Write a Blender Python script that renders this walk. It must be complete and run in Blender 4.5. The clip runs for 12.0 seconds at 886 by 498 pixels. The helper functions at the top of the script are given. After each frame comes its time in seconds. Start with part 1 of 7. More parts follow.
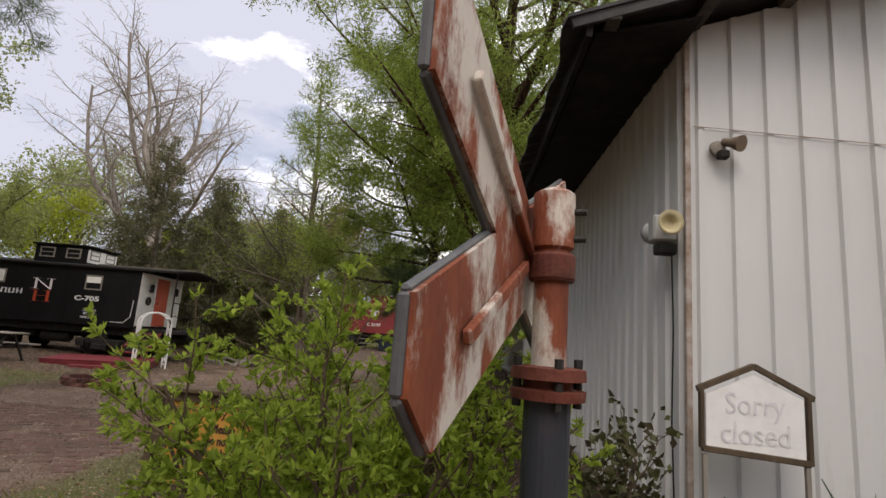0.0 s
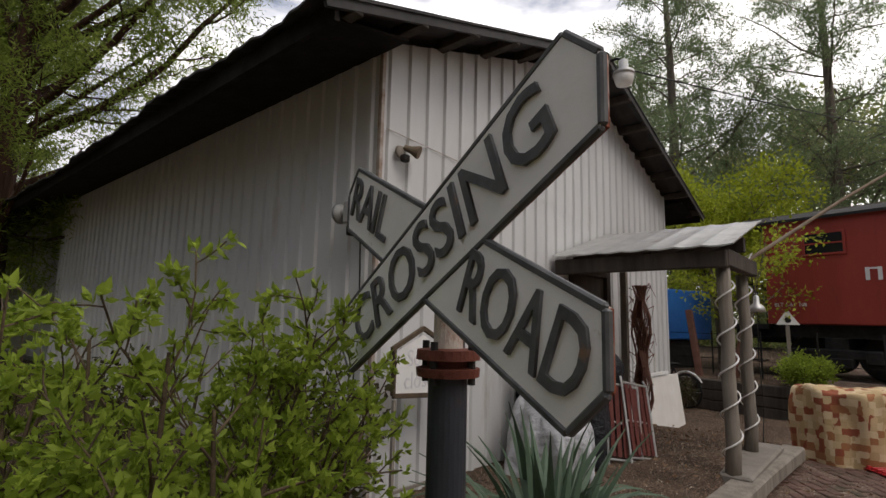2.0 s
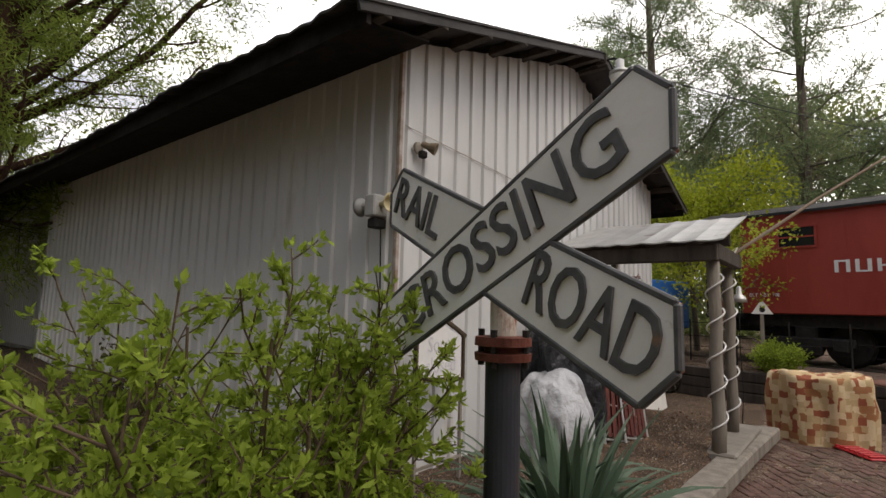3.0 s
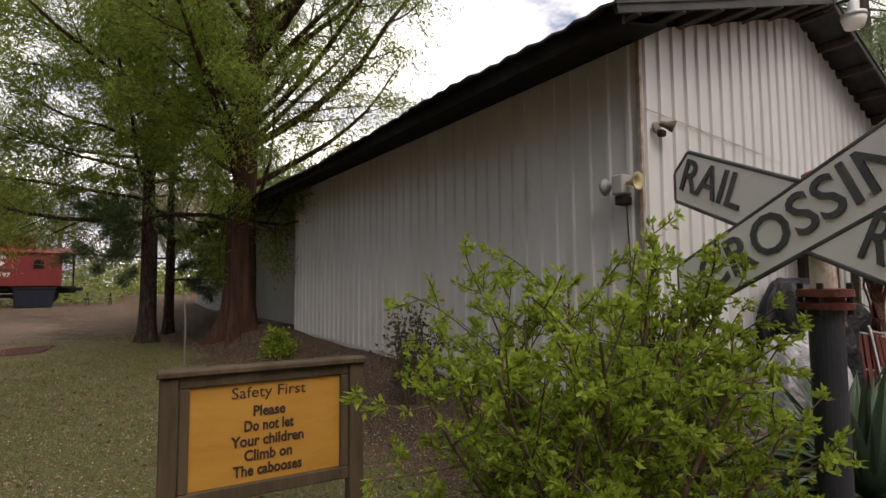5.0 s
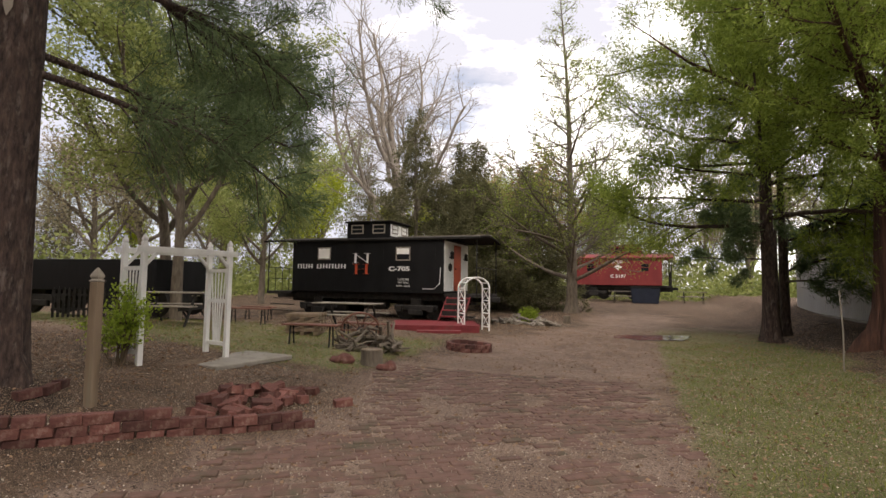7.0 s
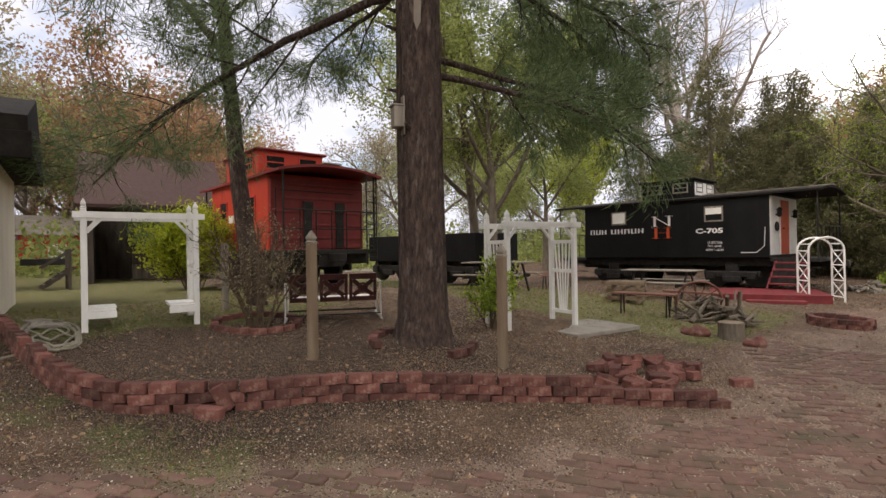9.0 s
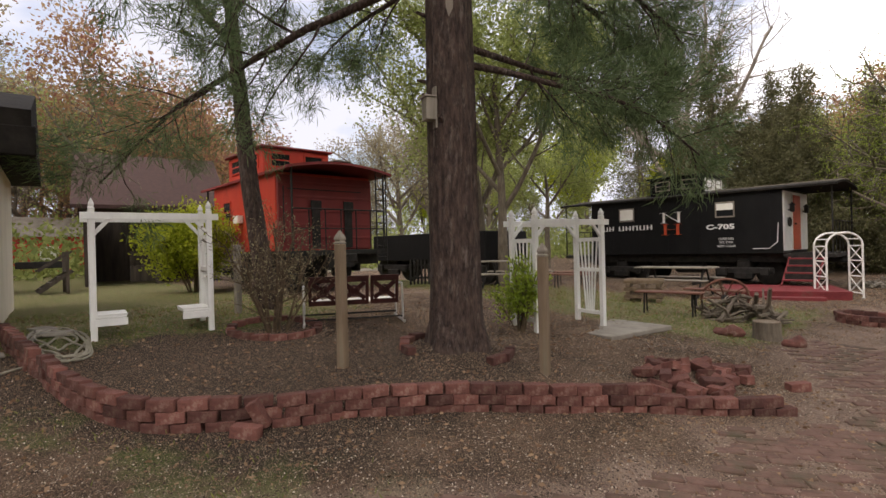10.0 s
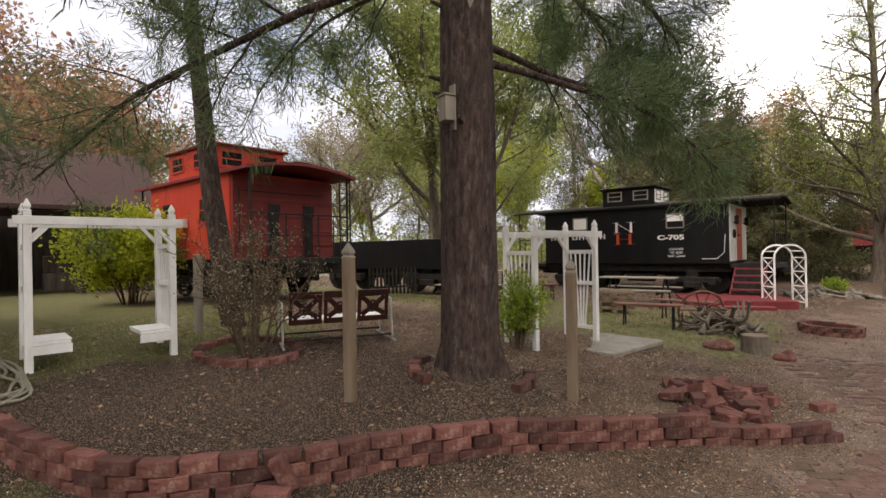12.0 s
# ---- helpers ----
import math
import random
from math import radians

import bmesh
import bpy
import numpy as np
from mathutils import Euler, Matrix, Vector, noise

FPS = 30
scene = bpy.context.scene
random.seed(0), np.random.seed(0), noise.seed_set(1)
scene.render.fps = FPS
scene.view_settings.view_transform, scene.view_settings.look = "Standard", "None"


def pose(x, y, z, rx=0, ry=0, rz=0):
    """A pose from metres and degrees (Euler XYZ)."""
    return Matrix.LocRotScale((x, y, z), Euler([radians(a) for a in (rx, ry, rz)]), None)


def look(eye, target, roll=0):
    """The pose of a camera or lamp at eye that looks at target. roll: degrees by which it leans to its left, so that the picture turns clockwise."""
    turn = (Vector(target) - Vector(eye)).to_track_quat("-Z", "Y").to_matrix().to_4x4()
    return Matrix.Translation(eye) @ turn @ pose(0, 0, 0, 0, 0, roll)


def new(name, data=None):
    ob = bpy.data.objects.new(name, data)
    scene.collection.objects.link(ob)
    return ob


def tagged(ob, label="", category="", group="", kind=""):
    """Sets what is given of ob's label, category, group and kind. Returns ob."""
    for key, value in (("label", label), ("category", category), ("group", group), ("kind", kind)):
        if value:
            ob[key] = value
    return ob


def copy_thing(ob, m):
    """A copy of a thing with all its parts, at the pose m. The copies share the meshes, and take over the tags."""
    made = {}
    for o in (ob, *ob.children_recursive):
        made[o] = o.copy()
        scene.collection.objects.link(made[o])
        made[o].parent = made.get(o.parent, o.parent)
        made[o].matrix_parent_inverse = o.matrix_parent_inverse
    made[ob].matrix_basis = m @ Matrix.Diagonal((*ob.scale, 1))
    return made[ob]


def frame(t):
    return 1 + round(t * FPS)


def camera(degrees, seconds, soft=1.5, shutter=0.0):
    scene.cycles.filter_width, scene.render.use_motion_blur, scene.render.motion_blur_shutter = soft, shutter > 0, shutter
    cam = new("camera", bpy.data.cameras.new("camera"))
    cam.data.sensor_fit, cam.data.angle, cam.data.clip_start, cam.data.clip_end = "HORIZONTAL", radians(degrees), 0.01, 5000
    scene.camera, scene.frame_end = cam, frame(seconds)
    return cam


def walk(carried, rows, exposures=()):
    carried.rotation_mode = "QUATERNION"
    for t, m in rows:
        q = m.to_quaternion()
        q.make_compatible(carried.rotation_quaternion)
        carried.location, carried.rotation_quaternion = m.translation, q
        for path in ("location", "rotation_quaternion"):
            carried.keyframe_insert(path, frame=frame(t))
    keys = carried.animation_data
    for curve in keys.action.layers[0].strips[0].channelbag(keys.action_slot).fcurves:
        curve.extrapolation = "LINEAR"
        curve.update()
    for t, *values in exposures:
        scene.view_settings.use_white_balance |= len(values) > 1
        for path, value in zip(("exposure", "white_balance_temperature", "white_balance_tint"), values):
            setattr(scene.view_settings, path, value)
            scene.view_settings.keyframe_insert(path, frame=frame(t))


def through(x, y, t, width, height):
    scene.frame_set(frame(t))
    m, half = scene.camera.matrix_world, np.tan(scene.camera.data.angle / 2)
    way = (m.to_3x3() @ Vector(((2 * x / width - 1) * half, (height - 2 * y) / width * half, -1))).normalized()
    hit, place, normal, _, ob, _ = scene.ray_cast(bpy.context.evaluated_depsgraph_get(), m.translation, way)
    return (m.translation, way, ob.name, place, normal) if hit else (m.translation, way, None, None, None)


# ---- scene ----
cam = camera(81.6, 12.0)
PATH = [
    (0, (0.074, -0.003, 1.603), (0.032, 1.966, 1.947), 4.3),
    (0.5, (-0.297, 0.116, 1.597), (0.288, 1.989, 1.985), 3.6),
    (1, (-0.625, 0.247, 1.637), (0.541, 1.826, 2.018), 2.5),
    (1.5, (-0.866, 0.425, 1.644), (0.591, 1.747, 2.008), 2.4),
    (2, (-1.113, 0.458, 1.647), (0.423, 1.709, 1.92), 1.3),
    (2.5, (-1.312, 0.53, 1.651), (0.285, 1.711, 1.885), 1.5),
    (4.5, (-2.188, 0.691, 1.628), (-0.665, 1.984, 1.74), -0.2),
    (5, (-2.556, 0.758, 1.577), (-1.364, 2.358, 1.713), -0.4),
    (5.5, (-2.915, 0.698, 1.565), (-2.095, 2.518, 1.688), 0.1),
    (6, (-3.34, 0.547, 1.565), (-2.875, 2.488, 1.686), -0.2),
    (6.5, (-3.711, 0.38, 1.528), (-3.866, 2.369, 1.659), -0.5),
    (7, (-4.19, 0.283, 1.518), (-4.889, 2.152, 1.655), 0.8),
    (7.5, (-4.538, 0.1, 1.525), (-5.739, 1.696, 1.633), -0.1),
    (9.5, (-5.738, -0.454, 1.599), (-7.242, 0.865, 1.6), -1.0),
    (10, (-6.032, -0.501, 1.613), (-7.513, 0.844, 1.609), -1.5),
    (10.5, (-6.355, -0.558, 1.638), (-7.884, 0.731, 1.659), -1.6),
    (11, (-6.6, -0.659, 1.67), (-8.09, 0.675, 1.694), -1.7),
    (11.5, (-6.824, -0.703, 1.662), (-8.211, 0.739, 1.672), -1.3),
    (12, (-7.099, -0.725, 1.74), (-8.385, 0.807, 1.748), -1.0),
]
walk(cam, [(t, look(eye, target, roll)) for t, eye, target, roll in PATH],
     [(0.0, -0.02, 6900, 15), (0.5, -0.40, 6800, 13), (1.0, -0.68, 6700, 12), (1.5, -0.75, 6700, 12), (2.0, -0.48, 6800, 14), (2.5, -0.30, 6900, 14), (4.5, -0.10, 7100, 15), (5.5, -0.14, 7300, 16), (6.5, -0.02, 7400, 16), (7.5, 0.40, 7300, 16), (9.5, 0.38, 7200, 16), (10.5, 0.26, 7200, 16), (12.0, 0.46, 7200, 16)])

# ---- sky and sun ----
world = bpy.data.worlds.new("sky")
scene.world = world
world.use_nodes = True
wn, wl = world.node_tree.nodes, world.node_tree.links
wn.clear()
w_out, w_bg = wn.new("ShaderNodeOutputWorld"), wn.new("ShaderNodeBackground")
w_sky = wn.new("ShaderNodeTexSky")
w_sky.sky_type, w_sky.sun_disc = "NISHITA", False
w_sky.sun_elevation, w_sky.sun_rotation = radians(52), radians(200)
w_co, w_map, w_no = wn.new("ShaderNodeTexCoord"), wn.new("ShaderNodeMapping"), wn.new("ShaderNodeTexNoise")
w_map.inputs["Scale"].default_value = (1.0, 1.0, 2.4)
w_no.inputs["Scale"].default_value, w_no.inputs["Detail"].default_value, w_no.inputs["Roughness"].default_value = 2.3, 8, 0.58
w_ramp, w_mix = wn.new("ShaderNodeValToRGB"), wn.new("ShaderNodeMix")
w_ramp.color_ramp.elements[0].position, w_ramp.color_ramp.elements[1].position = 0.28, 0.47
w_mix.data_type = "RGBA"
w_no2, w_grey = wn.new("ShaderNodeTexNoise"), wn.new("ShaderNodeValToRGB")
w_no2.inputs["Scale"].default_value, w_no2.inputs["Detail"].default_value, w_no2.inputs["Roughness"].default_value = 3.4, 7, 0.6
w_grey.color_ramp.elements[0].position, w_grey.color_ramp.elements[1].position = 0.45, 0.71
w_grey.color_ramp.elements[0].color, w_grey.color_ramp.elements[1].color = (4.7, 5.1, 6.1, 1), (19.0, 19.1, 19.3, 1)   # cloud grey and white, before the strength below
w_xyz, w_add = wn.new("ShaderNodeSeparateXYZ"), wn.new("ShaderNodeMath")
w_add.operation, w_add.inputs[1].default_value = "MULTIPLY_ADD", 0.26   # thinner, brighter cloud towards the east
wl.new(w_co.outputs["Generated"], w_xyz.inputs["Vector"])
wl.new(w_map.outputs["Vector"], w_no2.inputs["Vector"]), wl.new(w_xyz.outputs["X"], w_add.inputs[0]), wl.new(w_no2.outputs["Fac"], w_add.inputs[2]), wl.new(w_add.outputs["Value"], w_grey.inputs["Fac"]), wl.new(w_grey.outputs["Color"], w_mix.inputs[7])
wl.new(w_co.outputs["Generated"], w_map.inputs["Vector"]), wl.new(w_map.outputs["Vector"], w_no.inputs["Vector"])
wl.new(w_no.outputs["Fac"], w_ramp.inputs["Fac"]), wl.new(w_ramp.outputs["Color"], w_mix.inputs[0])
wl.new(w_sky.outputs["Color"], w_mix.inputs[6]), wl.new(w_mix.outputs[2], w_bg.inputs["Color"])
wl.new(w_bg.outputs["Background"], w_out.inputs["Surface"])
w_bg.inputs["Strength"].default_value = 0.15
sun = new("sun", bpy.data.lights.new("sun", "SUN"))
sun.data.energy, sun.data.angle, sun.data.color = 1.5, radians(30), (1.0, 0.95, 0.87)
sun.matrix_world = look((0, 0, 0), (0.21, 0.58, -0.79))

# ---- small tools ----
V = Vector


class Build:
    """Collects vertices and faces for one mesh."""

    def __init__(self):
        self.v, self.f = [], []

    def add(self, vs, fs):
        k = len(self.v)
        self.v.extend(tuple(p) for p in vs)
        self.f.extend(tuple(i + k for i in f) for f in fs)
        return self

    def box(self, x0, x1, y0, y1, z0, z1, m=None):
        vs = [V((x, y, z)) for z in (z0, z1) for x, y in ((x0, y0), (x1, y0), (x1, y1), (x0, y1))]
        if m is not None:
            vs = [m @ p for p in vs]
        return self.add(vs, [(3, 2, 1, 0), (4, 5, 6, 7), (0, 1, 5, 4), (1, 2, 6, 5), (2, 3, 7, 6), (3, 0, 4, 7)])

    def beam(self, a, b, w, h):
        """A squared bar from a to b."""
        a, b = V(a), V(b)
        d = b - a
        m = Matrix.Translation(a) @ d.to_track_quat("Z", "Y").to_matrix().to_4x4()
        return self.box(-w / 2, w / 2, -h / 2, h / 2, 0, d.length, m)

    def tube(self, pts, radii, n=8, cap=True):
        pts = [V(p) for p in pts]
        if not hasattr(radii, "__len__"):
            radii = [radii] * len(pts)
        k, vs, fs = len(pts), [], []
        side = None
        for i, p in enumerate(pts):
            d = (pts[min(i + 1, k - 1)] - pts[max(i - 1, 0)]).normalized()
            if side is None:
                side = d.orthogonal().normalized()
            side = (side - d * side.dot(d)).normalized()
            up = d.cross(side)
            for j in range(n):
                a = 2 * math.pi * j / n
                vs.append(p + (side * math.cos(a) + up * math.sin(a)) * radii[i])
        for i in range(k - 1):
            for j in range(n):
                fs.append((i * n + j, i * n + (j + 1) % n, (i + 1) * n + (j + 1) % n, (i + 1) * n + j))
        if cap:
            fs += [tuple(range(n - 1, -1, -1)), tuple(range((k - 1) * n, k * n))]
        return self.add(vs, fs)

    def lathe(self, prof, at=(0, 0, 0), n=16, m=None):
        """prof: (radius, z) from bottom to top."""
        vs, fs, k = [], [], len(prof)
        for r, z in prof:
            for j in range(n):
                a = 2 * math.pi * (j + 0.5) / n
                p = V((at[0] + r * math.cos(a), at[1] + r * math.sin(a), at[2] + z))
                vs.append(m @ p if m is not None else p)
        for i in range(k - 1):
            for j in range(n):
                fs.append((i * n + j, i * n + (j + 1) % n, (i + 1) * n + (j + 1) % n, (i + 1) * n + j))
        fs += [tuple(range(n - 1, -1, -1)), tuple(range((k - 1) * n, k * n))]
        return self.add(vs, fs)

    def prism(self, poly, y0, y1):
        """A polygon of (x, z), anticlockwise as seen from -y, given depth along y."""
        k = len(poly)
        vs = [(x, y0, z) for x, z in poly] + [(x, y1, z) for x, z in poly]
        fs = [tuple(range(k)), tuple(range(2 * k - 1, k - 1, -1))]
        fs += [(i, i + k, (i + 1) % k + k, (i + 1) % k) for i in range(k)]
        return self.add(vs, fs)

    def mesh(self, name, bevel=0.0, smooth=False, seg=1):
        me = bpy.data.meshes.new(name)
        me.from_pydata(self.v, [], self.f)
        if bevel:
            bm = bmesh.new()
            bm.from_mesh(me)
            bmesh.ops.bevel(bm, geom=[e for e in bm.edges if len(e.link_faces) == 2 and e.calc_face_angle(0) > 0.6], offset=bevel, segments=seg, affect="EDGES", clamp_overlap=True)
            bm.to_mesh(me)
            bm.free()
        if smooth:
            me.polygons.foreach_set("use_smooth", [True] * len(me.polygons))
        me.update()
        return me


def thing(name, at, label, category, group="", kind=""):
    ob = new(name)
    ob.matrix_basis = at
    ob.empty_display_size = 0.1
    return tagged(ob, label, category, group, kind)


def part(name, b, material, parent=None, label="", bevel=0.0, smooth=False, seg=1, at=None):
    me = b if isinstance(b, bpy.types.Mesh) else b.mesh(name, bevel, smooth, seg)
    if not me.materials:
        me.materials.append(material)
    ob = new(name, me)
    if parent is not None:
        ob.parent = parent
    if at is not None:
        ob.matrix_basis = at
    return tagged(ob, label)


def lettering(name, s, size, width, material, parent, at, depth=0.004, bold=0.0, label=""):
    """Words in the built-in font as a mesh, centred, standing in the plane x, z of the pose at and facing its -y."""
    cu = bpy.data.curves.new(name, "FONT")
    cu.body, cu.size, cu.extrude, cu.offset, cu.align_x, cu.align_y = s, size, depth / 2, bold, "CENTER", "CENTER"
    cu.resolution_u = 3
    ob = bpy.data.objects.new(name, cu)
    me = bpy.data.meshes.new_from_object(ob)
    bpy.data.objects.remove(ob)
    xs = [v.co.x for v in me.vertices]
    k = width / (max(xs) - min(xs)) if width else 1.0
    me.transform(Matrix.Rotation(radians(90), 4, "X") @ Matrix.Diagonal((k, 1, 1, 1)))
    return part(name, me, material, parent, label, at=at)


def leaf_mesh(name, pts, dirs, lengths, widths, rng, bend=0.25):
    """Many small leaves, each a folded diamond of two triangles."""
    n = len(pts)
    d = dirs / np.linalg.norm(dirs, axis=1, keepdims=True)
    r = rng.normal(size=(n, 3))
    s = np.cross(d, r)
    s /= np.linalg.norm(s, axis=1, keepdims=True) + 1e-9
    u = np.cross(d, s)
    L, W = lengths[:, None], widths[:, None]
    v = np.empty((n, 4, 3))
    v[:, 0] = pts
    v[:, 1] = pts + d * L * 0.5 + s * W * 0.5 + u * W * bend
    v[:, 2] = pts + d * L
    v[:, 3] = pts + d * L * 0.5 - s * W * 0.5 + u * W * bend
    me = bpy.data.meshes.new(name)
    me.vertices.add(4 * n), me.loops.add(6 * n), me.polygons.add(2 * n)
    me.vertices.foreach_set("co", v.ravel())
    k = np.arange(n)[:, None] * 4
    me.loops.foreach_set("vertex_index", (k + np.array([0, 1, 2, 0, 2, 3])).ravel())
    me.polygons.foreach_set("loop_start", np.arange(2 * n) * 3)
    me.update(calc_edges=True)
    me.validate()
    return me


def smooth01(v, a, b):
    k = np.clip((v - a) / (b - a), 0, 1)
    return k * k * (3 - 2 * k)


# ---- materials ----
def material(name, c1, c2, scale=4.0, rough=0.7, metal=0.0, bump=0.2, bump_scale=None, stretch=(1, 1, 1), c3=None, spots=(0.6, 0.7), spot_scale=2.0, vary=0.0, spec=0.4, space="Object"):
    """Two colours mixed by noise, a third in patches, fine relief; vary: lightness that differs from object to object."""
    m = bpy.data.materials.new(name)
    m.use_nodes = True
    N, K = m.node_tree.nodes, m.node_tree.links
    p = N["Principled BSDF"]
    co, mp, no = N.new("ShaderNodeTexCoord"), N.new("ShaderNodeMapping"), N.new("ShaderNodeTexNoise")
    mp.inputs["Scale"].default_value = stretch
    K.new(co.outputs[space], mp.inputs["Vector"]), K.new(mp.outputs["Vector"], no.inputs["Vector"])
    no.inputs["Scale"].default_value, no.inputs["Detail"].default_value, no.inputs["Roughness"].default_value = scale, 6, 0.62
    ra = N.new("ShaderNodeValToRGB")
    ra.color_ramp.elements[0].position, ra.color_ramp.elements[1].position = 0.32, 0.68
    ra.color_ramp.elements[0].color, ra.color_ramp.elements[1].color = (*c1, 1), (*c2, 1)
    K.new(no.outputs["Fac"], ra.inputs["Fac"])
    colour = ra.outputs["Color"]
    if c3 is not None:
        n2, r2, mx = N.new("ShaderNodeTexNoise"), N.new("ShaderNodeValToRGB"), N.new("ShaderNodeMix")
        mx.data_type = "RGBA"
        n2.inputs["Scale"].default_value, n2.inputs["Detail"].default_value, n2.inputs["Roughness"].default_value = spot_scale, 8, 0.7
        K.new(mp.outputs["Vector"], n2.inputs["Vector"]), K.new(n2.outputs["Fac"], r2.inputs["Fac"])
        r2.color_ramp.elements[0].position, r2.color_ramp.elements[1].position = spots
        K.new(r2.outputs["Color"], mx.inputs[0]), K.new(colour, mx.inputs[6])
        mx.inputs[7].default_value = (*c3, 1)
        colour = mx.outputs[2]
    if vary:
        oi, ml, hs = N.new("ShaderNodeObjectInfo"), N.new("ShaderNodeMapRange"), N.new("ShaderNodeHueSaturation")
        ml.inputs["To Min"].default_value, ml.inputs["To Max"].default_value = 1 - vary, 1 + vary
        K.new(oi.outputs["Random"], ml.inputs["Value"]), K.new(ml.outputs["Result"], hs.inputs["Value"]), K.new(colour, hs.inputs["Color"])
        colour = hs.outputs["Color"]
    K.new(colour, p.inputs["Base Color"])
    p.inputs["Roughness"].default_value, p.inputs["Metallic"].default_value, p.inputs["Specular IOR Level"].default_value = rough, metal, spec
    if bump:
        nb, bp = N.new("ShaderNodeTexNoise"), N.new("ShaderNodeBump")
        nb.inputs["Scale"].default_value, nb.inputs["Detail"].default_value = bump_scale or scale * 4, 5
        K.new(mp.outputs["Vector"], nb.inputs["Vector"]), K.new(nb.outputs["Fac"], bp.inputs["Height"])
        bp.inputs["Strength"].default_value, bp.inputs["Distance"].default_value = bump, 0.02
        K.new(bp.outputs["Normal"], p.inputs["Normal"])
    return m


def leaf_material(name, c1, c2, through=0.45, rough=0.55):
    m = bpy.data.materials.new(name)
    m.use_nodes = True
    N, K = m.node_tree.nodes, m.node_tree.links
    p, out = N["Principled BSDF"], N["Material Output"]
    ge, ra, tr, mx = N.new("ShaderNodeNewGeometry"), N.new("ShaderNodeValToRGB"), N.new("ShaderNodeBsdfTranslucent"), N.new("ShaderNodeMixShader")
    ra.color_ramp.elements[0].color, ra.color_ramp.elements[1].color = (*c1, 1), (*c2, 1)
    K.new(ge.outputs["Random Per Island"], ra.inputs["Fac"])
    K.new(ra.outputs["Color"], p.inputs["Base Color"]), K.new(ra.outputs["Color"], tr.inputs["Color"])
    p.inputs["Roughness"].default_value, p.inputs["Specular IOR Level"].default_value = rough, 0.25
    mx.inputs[0].default_value = through
    K.new(p.outputs["BSDF"], mx.inputs[1]), K.new(tr.outputs["BSDF"], mx.inputs[2]), K.new(mx.outputs["Shader"], out.inputs["Surface"])
    return m


M_WALL = material("white_sheet_metal", (0.54, 0.54, 0.53), (0.63, 0.63, 0.62), 1.1, 0.5, 0.0, 0.05, 9, (1, 1, 0.25), (0.47, 0.43, 0.38), (0.58, 0.78), 2.2)
M_SEAM = material("rusted_seam", (0.22, 0.14, 0.09), (0.45, 0.40, 0.36), 9, 0.7)
# near-black puts the shade under the shed eaves into the colour; roofs share it
M_SOFFIT = material("near_black_eaves_and_roofs", (0.010, 0.009, 0.008), (0.024, 0.021, 0.018), 5, 0.9, 0, 0.3, 20, spec=0.15)
M_TIN = material("dark_roof_tin", (0.022, 0.021, 0.021), (0.06, 0.056, 0.053), 3, 0.75, 0.0, 0.15, 12)
M_TINLIGHT = material("galvanised_tin", (0.42, 0.42, 0.41), (0.58, 0.57, 0.55), 4, 0.42, 0.6, 0.1, 10, (1, 1, 1), (0.20, 0.12, 0.08), (0.6, 0.72), 3)
M_DARKWOOD = material("dark_weathered_wood", (0.035, 0.028, 0.022), (0.09, 0.072, 0.058), 6, 0.85, 0, 0.4, 30, (1, 1, 0.15))
M_GREYWOOD = material("grey_weathered_wood", (0.16, 0.14, 0.115), (0.30, 0.265, 0.22), 7, 0.85, 0, 0.5, 40, (1, 1, 0.12))
M_POSTWOOD = material("tan_post_wood", (0.13, 0.09, 0.058), (0.23, 0.17, 0.115), 6, 0.8, 0, 0.4, 30, (1, 1, 0.1), (0.17, 0.16, 0.12), (0.55, 0.7), 3)
M_WHITEWOOD = material("white_painted_wood", (0.66, 0.66, 0.64), (0.80, 0.80, 0.78), 5, 0.55, 0, 0.12, 30, (1, 1, 0.4), (0.40, 0.38, 0.32), (0.63, 0.78), 4)
M_CONCRETE = material("old_concrete", (0.17, 0.15, 0.125), (0.29, 0.265, 0.23), 3, 0.9, 0, 0.4, 25, (1, 1, 1), (0.10, 0.085, 0.065), (0.55, 0.75), 1.5)
M_SIGNWHITE = material("chalky_white_enamel", (0.78, 0.765, 0.71), (0.88, 0.865, 0.82), 3, 0.5, 0, 0.06, 30, (1, 1, 1), (0.36, 0.25, 0.15), (0.64, 0.74), 5)
M_SIGNDARK = material("faded_black_enamel", (0.05, 0.052, 0.055), (0.12, 0.12, 0.12), 7, 0.5, 0, 0.1, 40, (1, 1, 1), (0.22, 0.13, 0.08), (0.62, 0.72), 6)
M_RUST = material("rusted_iron_with_white_paint", (0.14, 0.035, 0.018), (0.30, 0.085, 0.035), 5, 0.75, 0.1, 0.35, 40, (1, 1, 0.5), (0.60, 0.55, 0.48), (0.49, 0.58), 3.2)
M_RUSTRED = material("rust_red_iron", (0.07, 0.018, 0.012), (0.17, 0.045, 0.025), 6, 0.7, 0.1, 0.35, 40, (1, 1, 1), (0.55, 0.50, 0.42), (0.66, 0.70), 7)
M_POLE = material("blue_grey_pole_paint", (0.018, 0.021, 0.027), (0.042, 0.046, 0.056), 3, 0.5, 0.1, 0.15, 40, (1, 1, 0.4), (0.12, 0.05, 0.03), (0.6, 0.72), 3)
M_BLACK = material("black_caboose_paint", (0.004, 0.004, 0.0045), (0.009, 0.009, 0.0095), 2, 0.62, 0, 0.08, 14, (1, 1, 0.4), spec=0.2)
M_PALEGREY = material("pale_grey_plastic", (0.30, 0.30, 0.29), (0.42, 0.42, 0.40), 6, 0.5, 0, 0.1, 30)
